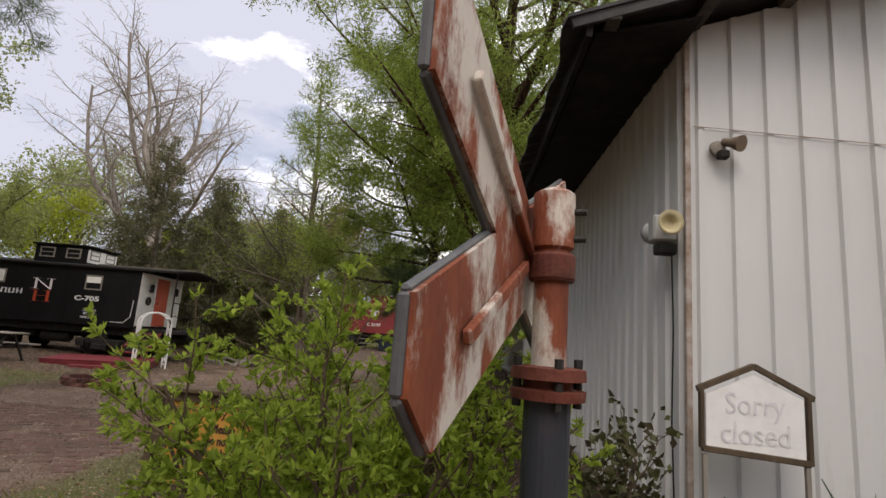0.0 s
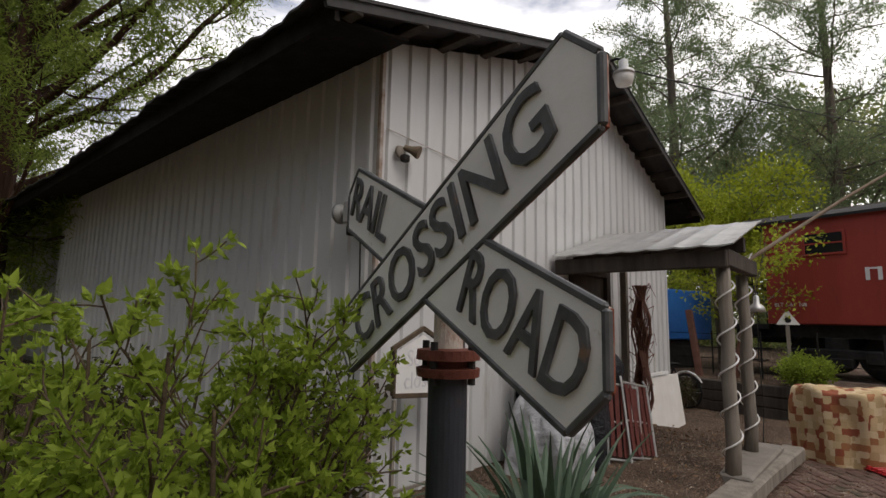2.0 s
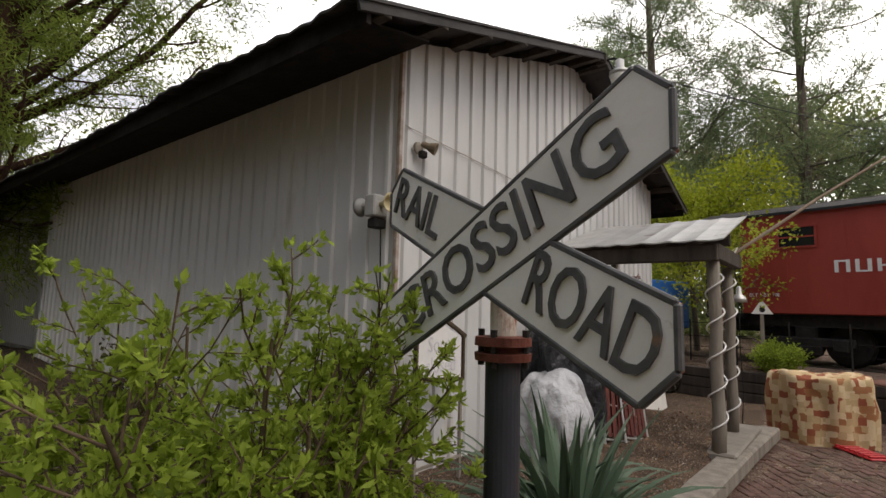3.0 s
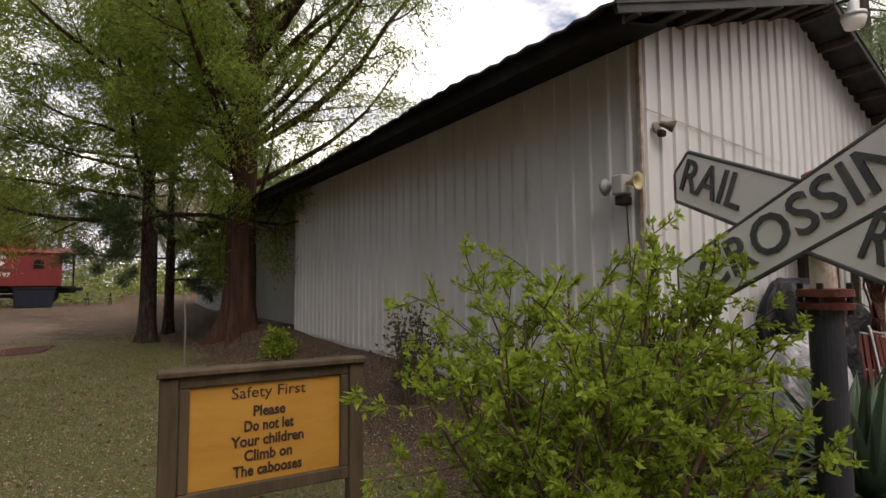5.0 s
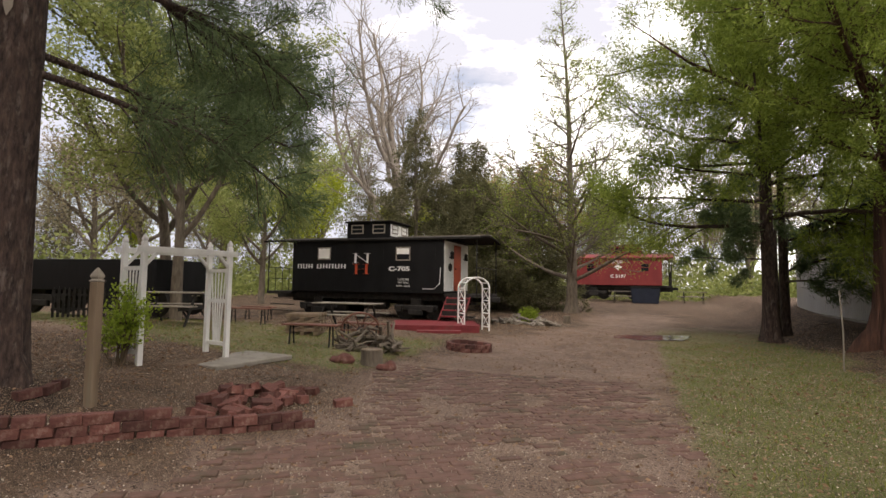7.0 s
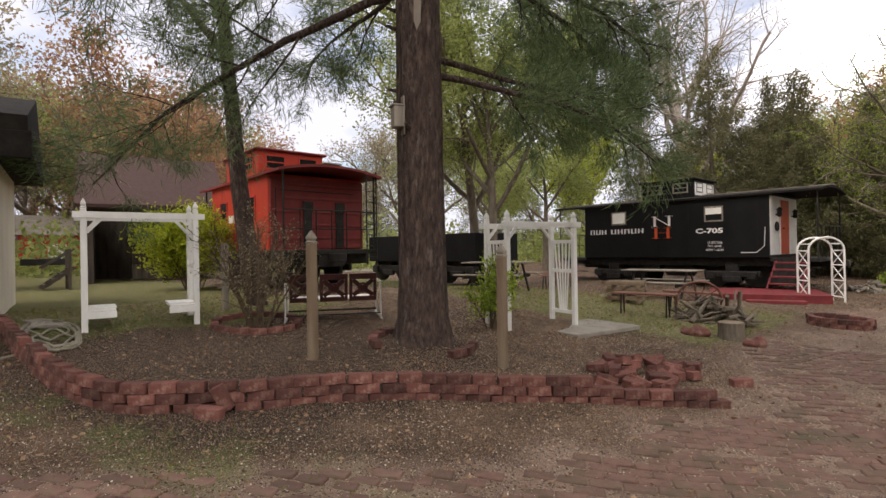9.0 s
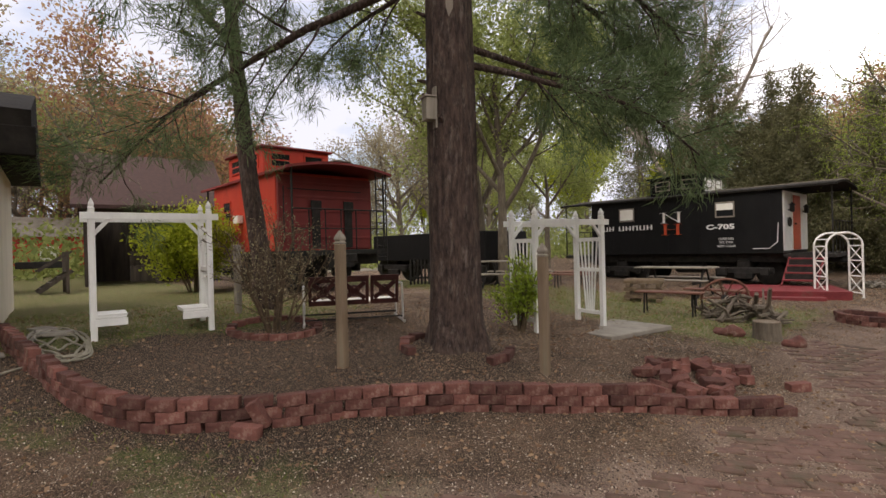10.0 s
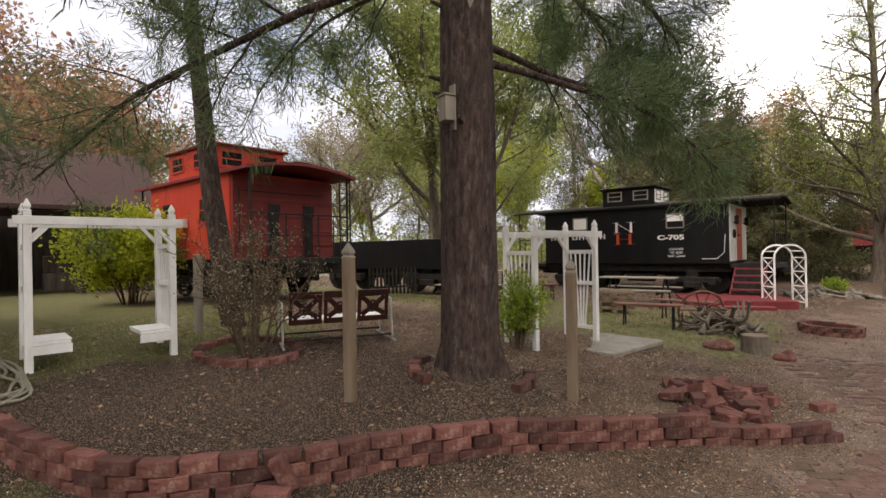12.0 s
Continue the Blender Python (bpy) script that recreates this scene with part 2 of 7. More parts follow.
M_YELLOWED = material("yellowed_plastic", (0.42, 0.36, 0.20), (0.52, 0.45, 0.27), 6, 0.5, 0, 0.1, 30)
M_IRON = material("black_iron", (0.010, 0.010, 0.010), (0.035, 0.031, 0.028), 6, 0.65, 0.3, 0.3, 30)
M_RED = material("bright_caboose_red", (0.42, 0.034, 0.019), (0.53, 0.056, 0.029), 1.5, 0.5, 0, 0.06, 20, (1, 1, 0.3), (0.24, 0.03, 0.02), (0.58, 0.78), 1.2)
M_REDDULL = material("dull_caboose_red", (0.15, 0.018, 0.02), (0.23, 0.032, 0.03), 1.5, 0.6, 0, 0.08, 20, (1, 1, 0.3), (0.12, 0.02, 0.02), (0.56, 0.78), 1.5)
M_PENN = material("oxide_caboose_red", (0.27, 0.030, 0.020), (0.36, 0.05, 0.032), 1.5, 0.55, 0, 0.08, 20, (1, 1, 0.3), (0.13, 0.035, 0.025), (0.6, 0.78), 1.4)
M_BLUE = material("blue_car_paint", (0.02, 0.12, 0.40), (0.03, 0.17, 0.50), 2, 0.45)
M_WHITE = material("white_paint", (0.70, 0.69, 0.67), (0.82, 0.81, 0.79), 4, 0.5, 0, 0.05)
M_ORANGE = material("orange_red_paint", (0.50, 0.075, 0.03), (0.60, 0.11, 0.05), 4, 0.5, 0, 0.05)
M_DECK = material("dark_red_deck_paint", (0.13, 0.014, 0.017), (0.22, 0.03, 0.035), 4, 0.6, 0, 0.2, 20, (1, 1, 1), (0.12, 0.08, 0.06), (0.6, 0.75), 3)
M_BENCH = material("brown_bench_wood", (0.12, 0.05, 0.035), (0.22, 0.10, 0.07), 6, 0.75, 0, 0.3, 30, (0.2, 1, 1))
M_BRICK = material("red_brick", (0.088, 0.034, 0.028), (0.165, 0.066, 0.052), 11, 0.9, 0, 0.6, 60, (1, 1, 1), (0.26, 0.19, 0.15), (0.56, 0.72), 5, 0.5)
M_PAVER = material("worn_paver_brick", (0.115, 0.064, 0.050), (0.215, 0.125, 0.098), 9, 0.92, 0, 0.6, 60, (1, 1, 1), (0.085, 0.075, 0.045), (0.48, 0.68), 2.2, 0.35)
M_YELLOW = material("ochre_sign_board", (0.42, 0.195, 0.03), (0.54, 0.275, 0.05), 4, 0.6, 0, 0.1, 30, (0.3, 1, 1), (0.34, 0.15, 0.04), (0.60, 0.75), 5)
M_SIGNTEXT = material("dark_brown_lettering", (0.03, 0.018, 0.012), (0.055, 0.032, 0.02), 9, 0.7)
M_SIGNWOOD = material("olive_brown_sign_frame", (0.05, 0.034, 0.02), (0.115, 0.08, 0.047), 6, 0.8, 0, 0.4, 40, (1, 1, 0.2))
M_REDWOOD = material("shredding_redwood_bark", (0.028, 0.012, 0.008), (0.11, 0.052, 0.034), 9, 0.95, 0, 1.0, 16, (1, 1, 0.08))
M_PINEBARK = material("plated_pine_bark", (0.016, 0.010, 0.009), (0.095, 0.062, 0.050), 22, 0.95, 0, 1.0, 20, (1, 1, 0.30), (0.15, 0.12, 0.105), (0.54, 0.70), 12)
M_GREYBARK = material("grey_brown_bark", (0.085, 0.068, 0.05), (0.19, 0.155, 0.12), 12, 0.9, 0, 0.7, 20, (1, 1, 0.25))
M_PALEBARK = material("pale_mottled_bark", (0.17, 0.14, 0.115), (0.34, 0.30, 0.255), 3, 0.9, 0, 0.5, 14, (1, 1, 0.4))
M_TWIG = material("shrub_stems", (0.06, 0.042, 0.027), (0.15, 0.105, 0.065), 14, 0.9, 0, 0.4)
for bark in (M_PINEBARK, M_REDWOOD):
    for node in bark.node_tree.nodes:
        if node.type == "BUMP":
            node.inputs["Distance"].default_value = 0.07
L_FRESH = leaf_material("fresh_shrub_leaves", (0.18, 0.26, 0.03), (0.42, 0.53, 0.08), 0.6)
L_CYPRESS = leaf_material("feathery_spring_foliage", (0.14, 0.195, 0.03), (0.36, 0.44, 0.09), 0.6)
L_PINE = leaf_material("pine_needles", (0.07, 0.11, 0.05), (0.19, 0.25, 0.12), 0.55)
L_EASTPINE = leaf_material("grey_green_pine_needles", (0.12, 0.17, 0.08), (0.28, 0.34, 0.18), 0.6)
L_DARK = leaf_material("dark_conifer_needles", (0.075, 0.082, 0.036), (0.20, 0.185, 0.095), 0.5)
L_SPRING = leaf_material("young_tree_leaves", (0.17, 0.21, 0.06), (0.40, 0.44, 0.16), 0.6)
L_YELLOW = leaf_material("yellow_green_maple_leaves", (0.25, 0.30, 0.02), (0.48, 0.53, 0.06), 0.6)
L_RUSSET = leaf_material("russet_young_leaves", (0.24, 0.10, 0.075), (0.42, 0.29, 0.14), 0.55)
L_BUDS = leaf_material("budding_twigs", (0.22, 0.17, 0.12), (0.38, 0.35, 0.21), 0.5)
L_YUCCA = leaf_material("sword_leaves", (0.045, 0.08, 0.05), (0.11, 0.16, 0.10), 0.15, 0.4)
L_ROSE = leaf_material("bronze_rose_leaves", (0.05, 0.035, 0.02), (0.09, 0.10, 0.035), 0.35)


def glass_material(name, tint=(0.015, 0.016, 0.018)):
    m = bpy.data.materials.new(name)
    m.use_nodes = True
    p = m.node_tree.nodes["Principled BSDF"]
    p.inputs["Base Color"].default_value = (*tint, 1)
    p.inputs["Roughness"].default_value, p.inputs["Specular IOR Level"].default_value = 0.12, 0.3
    return m


M_GLASS = glass_material("window_glass")

# ---- ground: one sheet to the horizon ----
PENN_A, PENN_D = np.array((12.0, 1.9)), np.array((-0.28, -0.96))   # near rail corner of the eastern caboose and its run


def ground_height(x, y):
    x, y = np.asarray(x, float), np.asarray(y, float)
    west = 0.085 * np.clip(-x - 7.2, 0, 7.5) * (1 - 0.6 * smooth01(y, 6, 15)) * (1 - smooth01(-x, 60, 120))
    yard = 0.30 * smooth01(x, 0.2, 1.5) * smooth01(y, 1.45, 1.62 + 0.5 * (1 - smooth01(x, 1.5, 3.2))) * (1 - smooth01(x, 6.4, 6.6))
    yard = np.maximum(yard, (0.30 + 0.02 * np.clip(y - 4, 0, 9)) * smooth01(x, 0.3, 1.6) * smooth01(y, 2.5, 4.0) * (1 - smooth01(x, 6.4, 6.6)))
    past = (x - PENN_A[0]) * 0.96 - (y - PENN_A[1]) * 0.28
    bank = 0.62 * smooth01(past, -1.75, -1.55) * (1 - smooth01(y, 14, 20)) * smooth01(y, -30, -20)
    mound = 0.22 * np.exp(-((x - 0.95) ** 2 + (y - 13.8) ** 2) / 1.6) + 0.30 * np.exp(-((x + 6.9) ** 2 + (y - 24.5) ** 2) / 2.5)
    mound = mound + 0.24 * np.exp(-((x + 10.42) ** 2 + (y - 3.67) ** 2) / 0.7)
    north = 0.5 * smooth01(y, 23, 34)
    ripple = 0.018 * np.sin(1.7 * x + 0.6 * y) * np.sin(1.1 * y - 0.4 * x) + 0.008 * np.sin(4.3 * x) * np.sin(3.7 * y)
    return west + np.maximum(yard, bank) + mound + north + ripple


def gz(x, y):
    return float(ground_height(x, y))


def steps(a, b, fine, far):
    """Coordinates at a fine step from a to b, then ever wider out to far on both sides."""
    mid = list(np.arange(a, b + 1e-6, fine))
    up, step = [], fine
    while (mid[-1] if not up else up[-1]) < far:
        step *= 1.28
        up.append((mid[-1] if not up else up[-1]) + step)
    down, step = [], fine
    while (mid[0] if not down else down[-1]) > -far:
        step *= 1.28
        down.append((mid[0] if not down else down[-1]) - step)
    return np.array(down[::-1] + mid + up)


gx, gy = steps(-19, 13.5, 0.14, 900), steps(-4, 26, 0.16, 900)
GX, GY = np.meshgrid(gx, gy, indexing="ij")
GZ = ground_height(GX, GY)
gn, gm = GX.shape
gi = np.arange(gn * gm).reshape(gn, gm)
ground_mesh = bpy.data.meshes.new("ground")
quads = np.stack([gi[:-1, :-1], gi[1:, :-1], gi[1:, 1:], gi[:-1, 1:]], -1).reshape(-1, 4)
ground_mesh.vertices.add(gn * gm), ground_mesh.loops.add(quads.size), ground_mesh.polygons.add(len(quads))
ground_mesh.vertices.foreach_set("co", np.stack([GX, GY, GZ], -1).ravel())
ground_mesh.loops.foreach_set("vertex_index", quads.ravel())
ground_mesh.polygons.foreach_set("loop_start", np.arange(len(quads)) * 4)
ground_mesh.update(calc_edges=True)
ground_mesh.polygons.foreach_set("use_smooth", [True] * len(quads))


def lane_mask(x, y):
    """How much of the ground is the worn brick and gravel lane."""
    east_edge = -3.55 + 0.9 * smooth01(y, 8, 22) - 1.2 * smooth01(-y, -3.2, 1.0)
    wander = 0.28 * np.sin(1.3 * y + 0.8 * np.sin(2.9 * y)) + 0.16 * np.sin(5.1 * y + 2.0 * x)
    east_edge = east_edge + wander
    west_edge = wander - 7.4 - 0.6 * smooth01(y, 4, 8) + 2.2 * smooth01(y, 13, 22)
    lane = smooth01(x, west_edge - 0.9, west_edge + 0.7) * (1 - smooth01(x, east_edge - 1.0, east_edge + 0.8))
    lane = lane * (1 - smooth01(y, 24, 30))
    off = (x + 10.5) * 0.815 - (y - 0.5) * 0.575   # metres out from the brick edging
    front = np.maximum(smooth01(off, 0.75, 1.35), smooth01(-y, 0.45, 0.85)) * smooth01(x, -13.0, -11.5) * (1 - smooth01(y, 0.2, 1.6) * smooth01(x, -4.6, -3.2))
    east = (1 - smooth01(y, 1.35, 1.5)) * smooth01(x, 3.0, 4.0)
    gravel = 0.9 * np.exp(-(((x + 16) / 2.6) ** 2 + ((y - 7.0 - 0.2 * (x + 16)) / 1.2) ** 2))
    return np.clip(np.maximum.reduce([lane, front, east, gravel]), 0, 1)


def grass_mask(x, y):
    strip = smooth01(x, -3.9, -3.3) * (1 - smooth01(x, -1.2, 0.6)) * smooth01(y, 0.4, 2.0) * (1 - smooth01(y, 15, 24))
    west = smooth01(-x, 8.0, 9.0) * smooth01(y, 6.8, 8.2) * (1 - smooth01(y, 11, 14)) * 0.8
    swing = smooth01(-x, 12.9, 14.4) * (1 - smooth01(y, 3.2, 5.5)) * smooth01(y, -2, -0.5)
    apron = 0.36 * smooth01(-x, 6.6, 7.6) * (1 - smooth01(-x, 10.8, 12)) * np.exp(-((y - 0.45 * (x + 10.6) - 0.0) / 0.55) ** 2)
    past = np.maximum(smooth01(np.hypot(x + 4, y - 10), 28, 40), 0)
    far = 0.9 * past
    return np.clip(np.maximum.reduce([strip, west, swing, apron, far]), 0, 1)


def bed_mask(x, y):
    """Darker tilled earth inside the brick edging and under the redwood."""
    bed = smooth01(-x, 8.8, 10.0) * (1 - smooth01(-x, 13.4, 14.6)) * (1 - smooth01(y, 2.6, 4.6)) * smooth01(y - 0.45 * (x + 10.6), -0.2, 0.5)
    root = np.exp(-((x - 0.6) ** 2 / 3.5 + (y - 14.5) ** 2 / 14.0)) + 0.8 * np.exp(-((x - 0.9) ** 2 / 0.8 + (y - 6) ** 2 / 18.0))
    return np.clip(np.maximum(bed, root), 0, 1)


for key, values in (("bed", bed_mask(GX, GY)), ("lane", lane_mask(GX, GY)), ("grass", grass_mask(GX, GY))):
    layer = ground_mesh.attributes.new(key, "FLOAT", "POINT")
    layer.data.foreach_set("value", np.ascontiguousarray(values, dtype=np.float32).ravel())


def ground_material():
    m = bpy.data.materials.new("leaf_littered_ground")
    m.use_nodes = True
    N, K = m.node_tree.nodes, m.node_tree.links
    p = N["Principled BSDF"]
    co = N.new("ShaderNodeTexCoord")

    def noise_ramp(scale, stops, detail=6, rough=0.65):
        n, r = N.new("ShaderNodeTexNoise"), N.new("ShaderNodeValToRGB")
        n.inputs["Scale"].default_value, n.inputs["Detail"].default_value, n.inputs["Roughness"].default_value = scale, detail, rough
        K.new(co.outputs["Object"], n.inputs["Vector"]), K.new(n.outputs["Fac"], r.inputs["Fac"])
        while len(r.color_ramp.elements) < len(stops):
            r.color_ramp.elements.new(0.5)
        for e, (pos, c) in zip(r.color_ramp.elements, stops):
            e.position, e.color = pos, (*c, 1)
        return r.outputs["Color"]

    def mix(f, a, b):
        x = N.new("ShaderNodeMix")
        x.data_type = "RGBA"
        K.new(f, x.inputs[0]), K.new(a, x.inputs[6]), K.new(b, x.inputs[7])
        return x.outputs[2]

    def math_node(op, a, b):
        x = N.new("ShaderNodeMath")
        x.operation, x.use_clamp = op, True
        for k, s in enumerate((a, b)):
            if isinstance(s, (int, float)):
                x.inputs[k].default_value = s
            else:
                K.new(s, x.inputs[k])
        return x.outputs[0]

    soil = noise_ramp(2.2, [(0.3, (0.058, 0.037, 0.025)), (0.5, (0.118, 0.078, 0.054)), (0.7, (0.20, 0.138, 0.096))], 10, 0.75)
    lane = noise_ramp(1.3, [(0.3, (0.125, 0.085, 0.068)), (0.5, (0.225, 0.158, 0.128)), (0.72, (0.35, 0.265, 0.215))], 10, 0.75)
    grass = noise_ramp(9, [(0.3, (0.072, 0.120, 0.020)), (0.55, (0.135, 0.205, 0.038)), (0.75, (0.24, 0.255, 0.09))], 8, 0.7)
    a_lane, a_grass = N.new("ShaderNodeAttribute"), N.new("ShaderNodeAttribute")
    a_lane.attribute_name, a_grass.attribute_name = "lane", "grass"
    edge = noise_ramp(1.6, [(0.30, (0, 0, 0)), (0.70, (1, 1, 1))], 8, 0.7)
    f_grass = math_node("MULTIPLY", math_node("SUBTRACT", math_node("ADD", a_grass.outputs["Fac"], edge), 0.70), 1.7)
    f_grass = math_node("MULTIPLY", f_grass, math_node("MULTIPLY", a_grass.outputs["Fac"], 2.0))
    f_lane = math_node("MULTIPLY", math_node("SUBTRACT", math_node("ADD", a_lane.outputs["Fac"], math_node("MULTIPLY", edge, 0.5)), 0.45), 1.6)
    a_bed = N.new("ShaderNodeAttribute")
    a_bed.attribute_name = "bed"
    humus = noise_ramp(3.1, [(0.3, (0.018, 0.013, 0.010)), (0.7, (0.046, 0.032, 0.024))], 9, 0.75)
    f_bed = math_node("MULTIPLY", math_node("SUBTRACT", math_node("ADD", a_bed.outputs["Fac"], edge), 0.22), 1.5)
    soil = mix(f_bed, soil, humus)
    colour = mix(f_lane, soil, lane)
    colour = mix(f_grass, colour, grass)
    # pale petals and dry leaves, fine and scattered
    for scale, lo, c in ((85, 0.64, (0.42, 0.32, 0.23)), (30, 0.67, (0.22, 0.125, 0.08)), (38, 0.64, (0.045, 0.031, 0.023)), (75, 0.63, (0.04, 0.028, 0.021)), (140, 0.64, (0.34, 0.25, 0.18))):
        n, r, x = N.new("ShaderNodeTexNoise"), N.new("ShaderNodeValToRGB"), N.new("ShaderNodeMix")
        x.data_type = "RGBA"
        n.inputs["Scale"].default_value, n.inputs["Detail"].default_value = scale, 2
        K.new(co.outputs["Object"], n.inputs["Vector"]), K.new(n.outputs["Fac"], r.inputs["Fac"])
        r.color_ramp.elements[0].position, r.color_ramp.elements[1].position = lo - 0.03, lo
        K.new(r.outputs["Color"], x.inputs[0]), K.new(colour, x.inputs[6])
        x.inputs[7].default_value = (*c, 1)
        colour = x.outputs[2]
    K.new(colour, p.inputs["Base Color"])
    p.inputs["Roughness"].default_value, p.inputs["Specular IOR Level"].default_value = 0.95, 0.15
    nb, bp = N.new("ShaderNodeTexNoise"), N.new("ShaderNodeBump")
    nb.inputs["Scale"].default_value, nb.inputs["Detail"].default_value, nb.inputs["Roughness"].default_value = 22, 8, 0.75
    K.new(co.outputs["Object"], nb.inputs["Vector"]), K.new(nb.outputs["Fac"], bp.inputs["Height"])
    bp.inputs["Strength"].default_value, bp.inputs["Distance"].default_value = 0.9, 0.04
    K.new(bp.outputs["Normal"], p.inputs["Normal"])
    return m


ground_mesh.materials.append(ground_material())
ground = tagged(new("ground", ground_mesh), "brown leaf-littered earth with mossy grass and a worn lane", "ground", kind="structure")

# ---- the long white metal shed ----
SHED = pose(1.62, 3.35, 0, 0, 0, -2)
W_SH, L_SH, RISE = 6.84, 9.4, 0.333
EAVE_X, EAVE_Z, RIDGE = -0.87, 3.68, 3.42


def roof_z(x):
    return EAVE_Z + RISE * (x - EAVE_X if x < RIDGE else 2 * RIDGE - x - EAVE_X)


def ribbed(b, length, top, bottom, pitch=0.23, rib=0.05, h=0.026, m=None):
    """A wall sheet along x from 0 to length, ribs proud towards -y; top and bottom: heights by x."""
    xs, x = [(0.0, 0.0)], 0.05
    while x + rib + 0.02 < length:
        xs += [(x, 0.0), (x + 0.012, -h), (x + rib, -h), (x + rib + 0.012, 0.0)]
        x += pitch
    xs.append((length, 0.0))
    vs, fs = [], []
    for x, y in xs:
        vs += [(x, y, bottom(x)), (x, y, top(x))]
    for i in range(len(xs) - 1):
        fs.append((2 * i, 2 * i + 2, 2 * i + 3, 2 * i + 1))
    if m is not None:
        vs = [m @ V(p) for p in vs]
    return b.add(vs, fs)


def shed():
    wall_s = thing("wall_south", SHED, "white ribbed sheet metal gable wall with rust-stained seam", "wall", kind="structure")
    b = Build()
    b.prism([(0, -0.2), (W_SH, -0.4), (W_SH, roof_z(W_SH) - 0.07), (RIDGE, roof_z(RIDGE) - 0.07), (0, roof_z(0) - 0.07)], 0.004, 0.16)
    part("wall_core", b, M_WALL, wall_s)
    # lower and upper sheets lap at a slanting seam
    seam = lambda x: 3.165 - 0.05 * x
    part("lower_sheet", ribbed(Build(), W_SH, lambda x: seam(x), lambda x: 0.22 - 0.035 * x), M_WALL, wall_s)
    up = ribbed(Build(), W_SH, lambda x: roof_z(x) - 0.08, lambda x: seam(x) - 0.012, m=Matrix.Translation((0, -0.004, 0)))
    part("upper_sheet", up, M_WALL, wall_s)
    part("corner_strip", Build().box(-0.025, 0.012, -0.022, 0.02, 0.15, 3.88), M_SEAM, wall_s, "rust-streaked dark corner strip", bevel=0.004)
    part("seam_strip", Build().beam((0.02, -0.036, 3.155), (2.3, -0.036, 3.04), 0.004, 0.005), M_SEAM, wall_s, "thin rusty lap line")
    wall_w = thing("wall_west", SHED, "long white ribbed sheet metal side wall on concrete footing", "wall", kind="structure")
    side = pose(0, L_SH, 0, 0, 0, -90)   # its x runs back towards the corner, its -y faces west
    b = Build().box(0.004, 0.16, 0.165, L_SH, 0.25, 3.86)
    part("wall_core", b, M_WALL, wall_w)
    seam_w = lambda x: 3.16
    foot = lambda x: 0.34 + 0.02 * (L_SH - x)
    part("lower_sheet", ribbed(Build(), L_SH, seam_w, foot, m=side), M_WALL, wall_w)
    part("upper_sheet", ribbed(Build(), L_SH, lambda x: 3.88, lambda x: 3.145, m=side @ Matrix.Translation((0, -0.004, 0))), M_WALL, wall_w)
    b = Build().box(-0.06, 0.10, 0.3, L_SH + 0.1, -0.3, 0.36)
    part("footing", b, M_CONCRETE, wall_w, "stained concrete footing", bevel=0.02)
    back = thing("wall_west_annex", SHED, "white ribbed metal wall of the set-back annex", "wall", kind="structure")
    part("wall_core", Build().box(0.40, 0.56, L_SH + 0.05, 25.2, 0.25, 3.86), M_WALL, back)
    part("return_wall", Build().box(0.17, 0.54, L_SH, L_SH + 0.045, 0.25, 3.86), M_WALL, back)
    part("sheet", ribbed(Build(), 15.7, lambda x: 3.86, lambda x: 0.55, 0.17, m=pose(0.39, 25.2, 0, 0, 0, -90)), M_WALL, back)
    part("end_wall", Build().box(0.56, W_SH, 25.04, 25.2, 0, 4.0), M_WALL, back)
    part("footing", Build().box(0.32, 0.50, L_SH, 25.2, -0.3, 0.56), M_CONCRETE, back, bevel=0.02)
    east = thing("wall_east", SHED, "white sheet metal side wall", "wall", kind="structure")
    part("wall_core", Build().box(W_SH - 0.16, W_SH, 0.165, 25.0, -0.4, 3.86), M_WALL, east)
    # roof: corrugated sheets on purlins, wide eaves
    roof = thing("roof", SHED, "dark weathered corrugated tin gable roof with wide eaves", "roof", kind="structure")
    for sgn, name in ((1, "west_slope"), (-1, "east_slope")):
        b = Build()
        n = 2 * 92
        xs = [EAVE_X - 0.02, RIDGE] if sgn > 0 else [2 * RIDGE - EAVE_X + 0.02, RIDGE]
        rows = []
        for k in range(n + 1):
            y = -0.45 + 25.9 * k / n
            lift = 0.012 * (1 if k % 2 else -1) + (0.03 * math.sin(y * 0.8) if sgn > 0 else 0)
            lo = xs[0] + (0.03 * math.sin(2.3 * y) + 0.02 * math.sin(7.1 * y)) * sgn
            rows.append(((lo, y, roof_z(lo) + lift + 0.03), (xs[1], y, roof_z(RIDGE) + lift * 0.4 + 0.03)))
        vs = [p for r in rows for p in r] + [(p[0], p[1], p[2] - 0.02) for r in rows for p in r]
        h = len(rows) * 2
        fs = []
        for k in range(n):
            fs += [(2 * k, 2 * k + 1, 2 * k + 3, 2 * k + 2), (h + 2 * k, h + 2 * k + 2, h + 2 * k + 3, h + 2 * k + 1), (2 * k, 2 * k + 2, h + 2 * k + 2, h + 2 * k)]
        fs += [(0, h, h + 1, 1)]
        part(name, b.add(vs, fs), M_TIN, roof)
        edge = xs[0] + 0.10 * sgn
        # fascia and soffit carry the eave shade in their near-black colour
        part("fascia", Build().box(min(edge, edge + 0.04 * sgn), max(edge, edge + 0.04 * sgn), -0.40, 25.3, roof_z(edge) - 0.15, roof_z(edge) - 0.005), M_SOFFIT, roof)
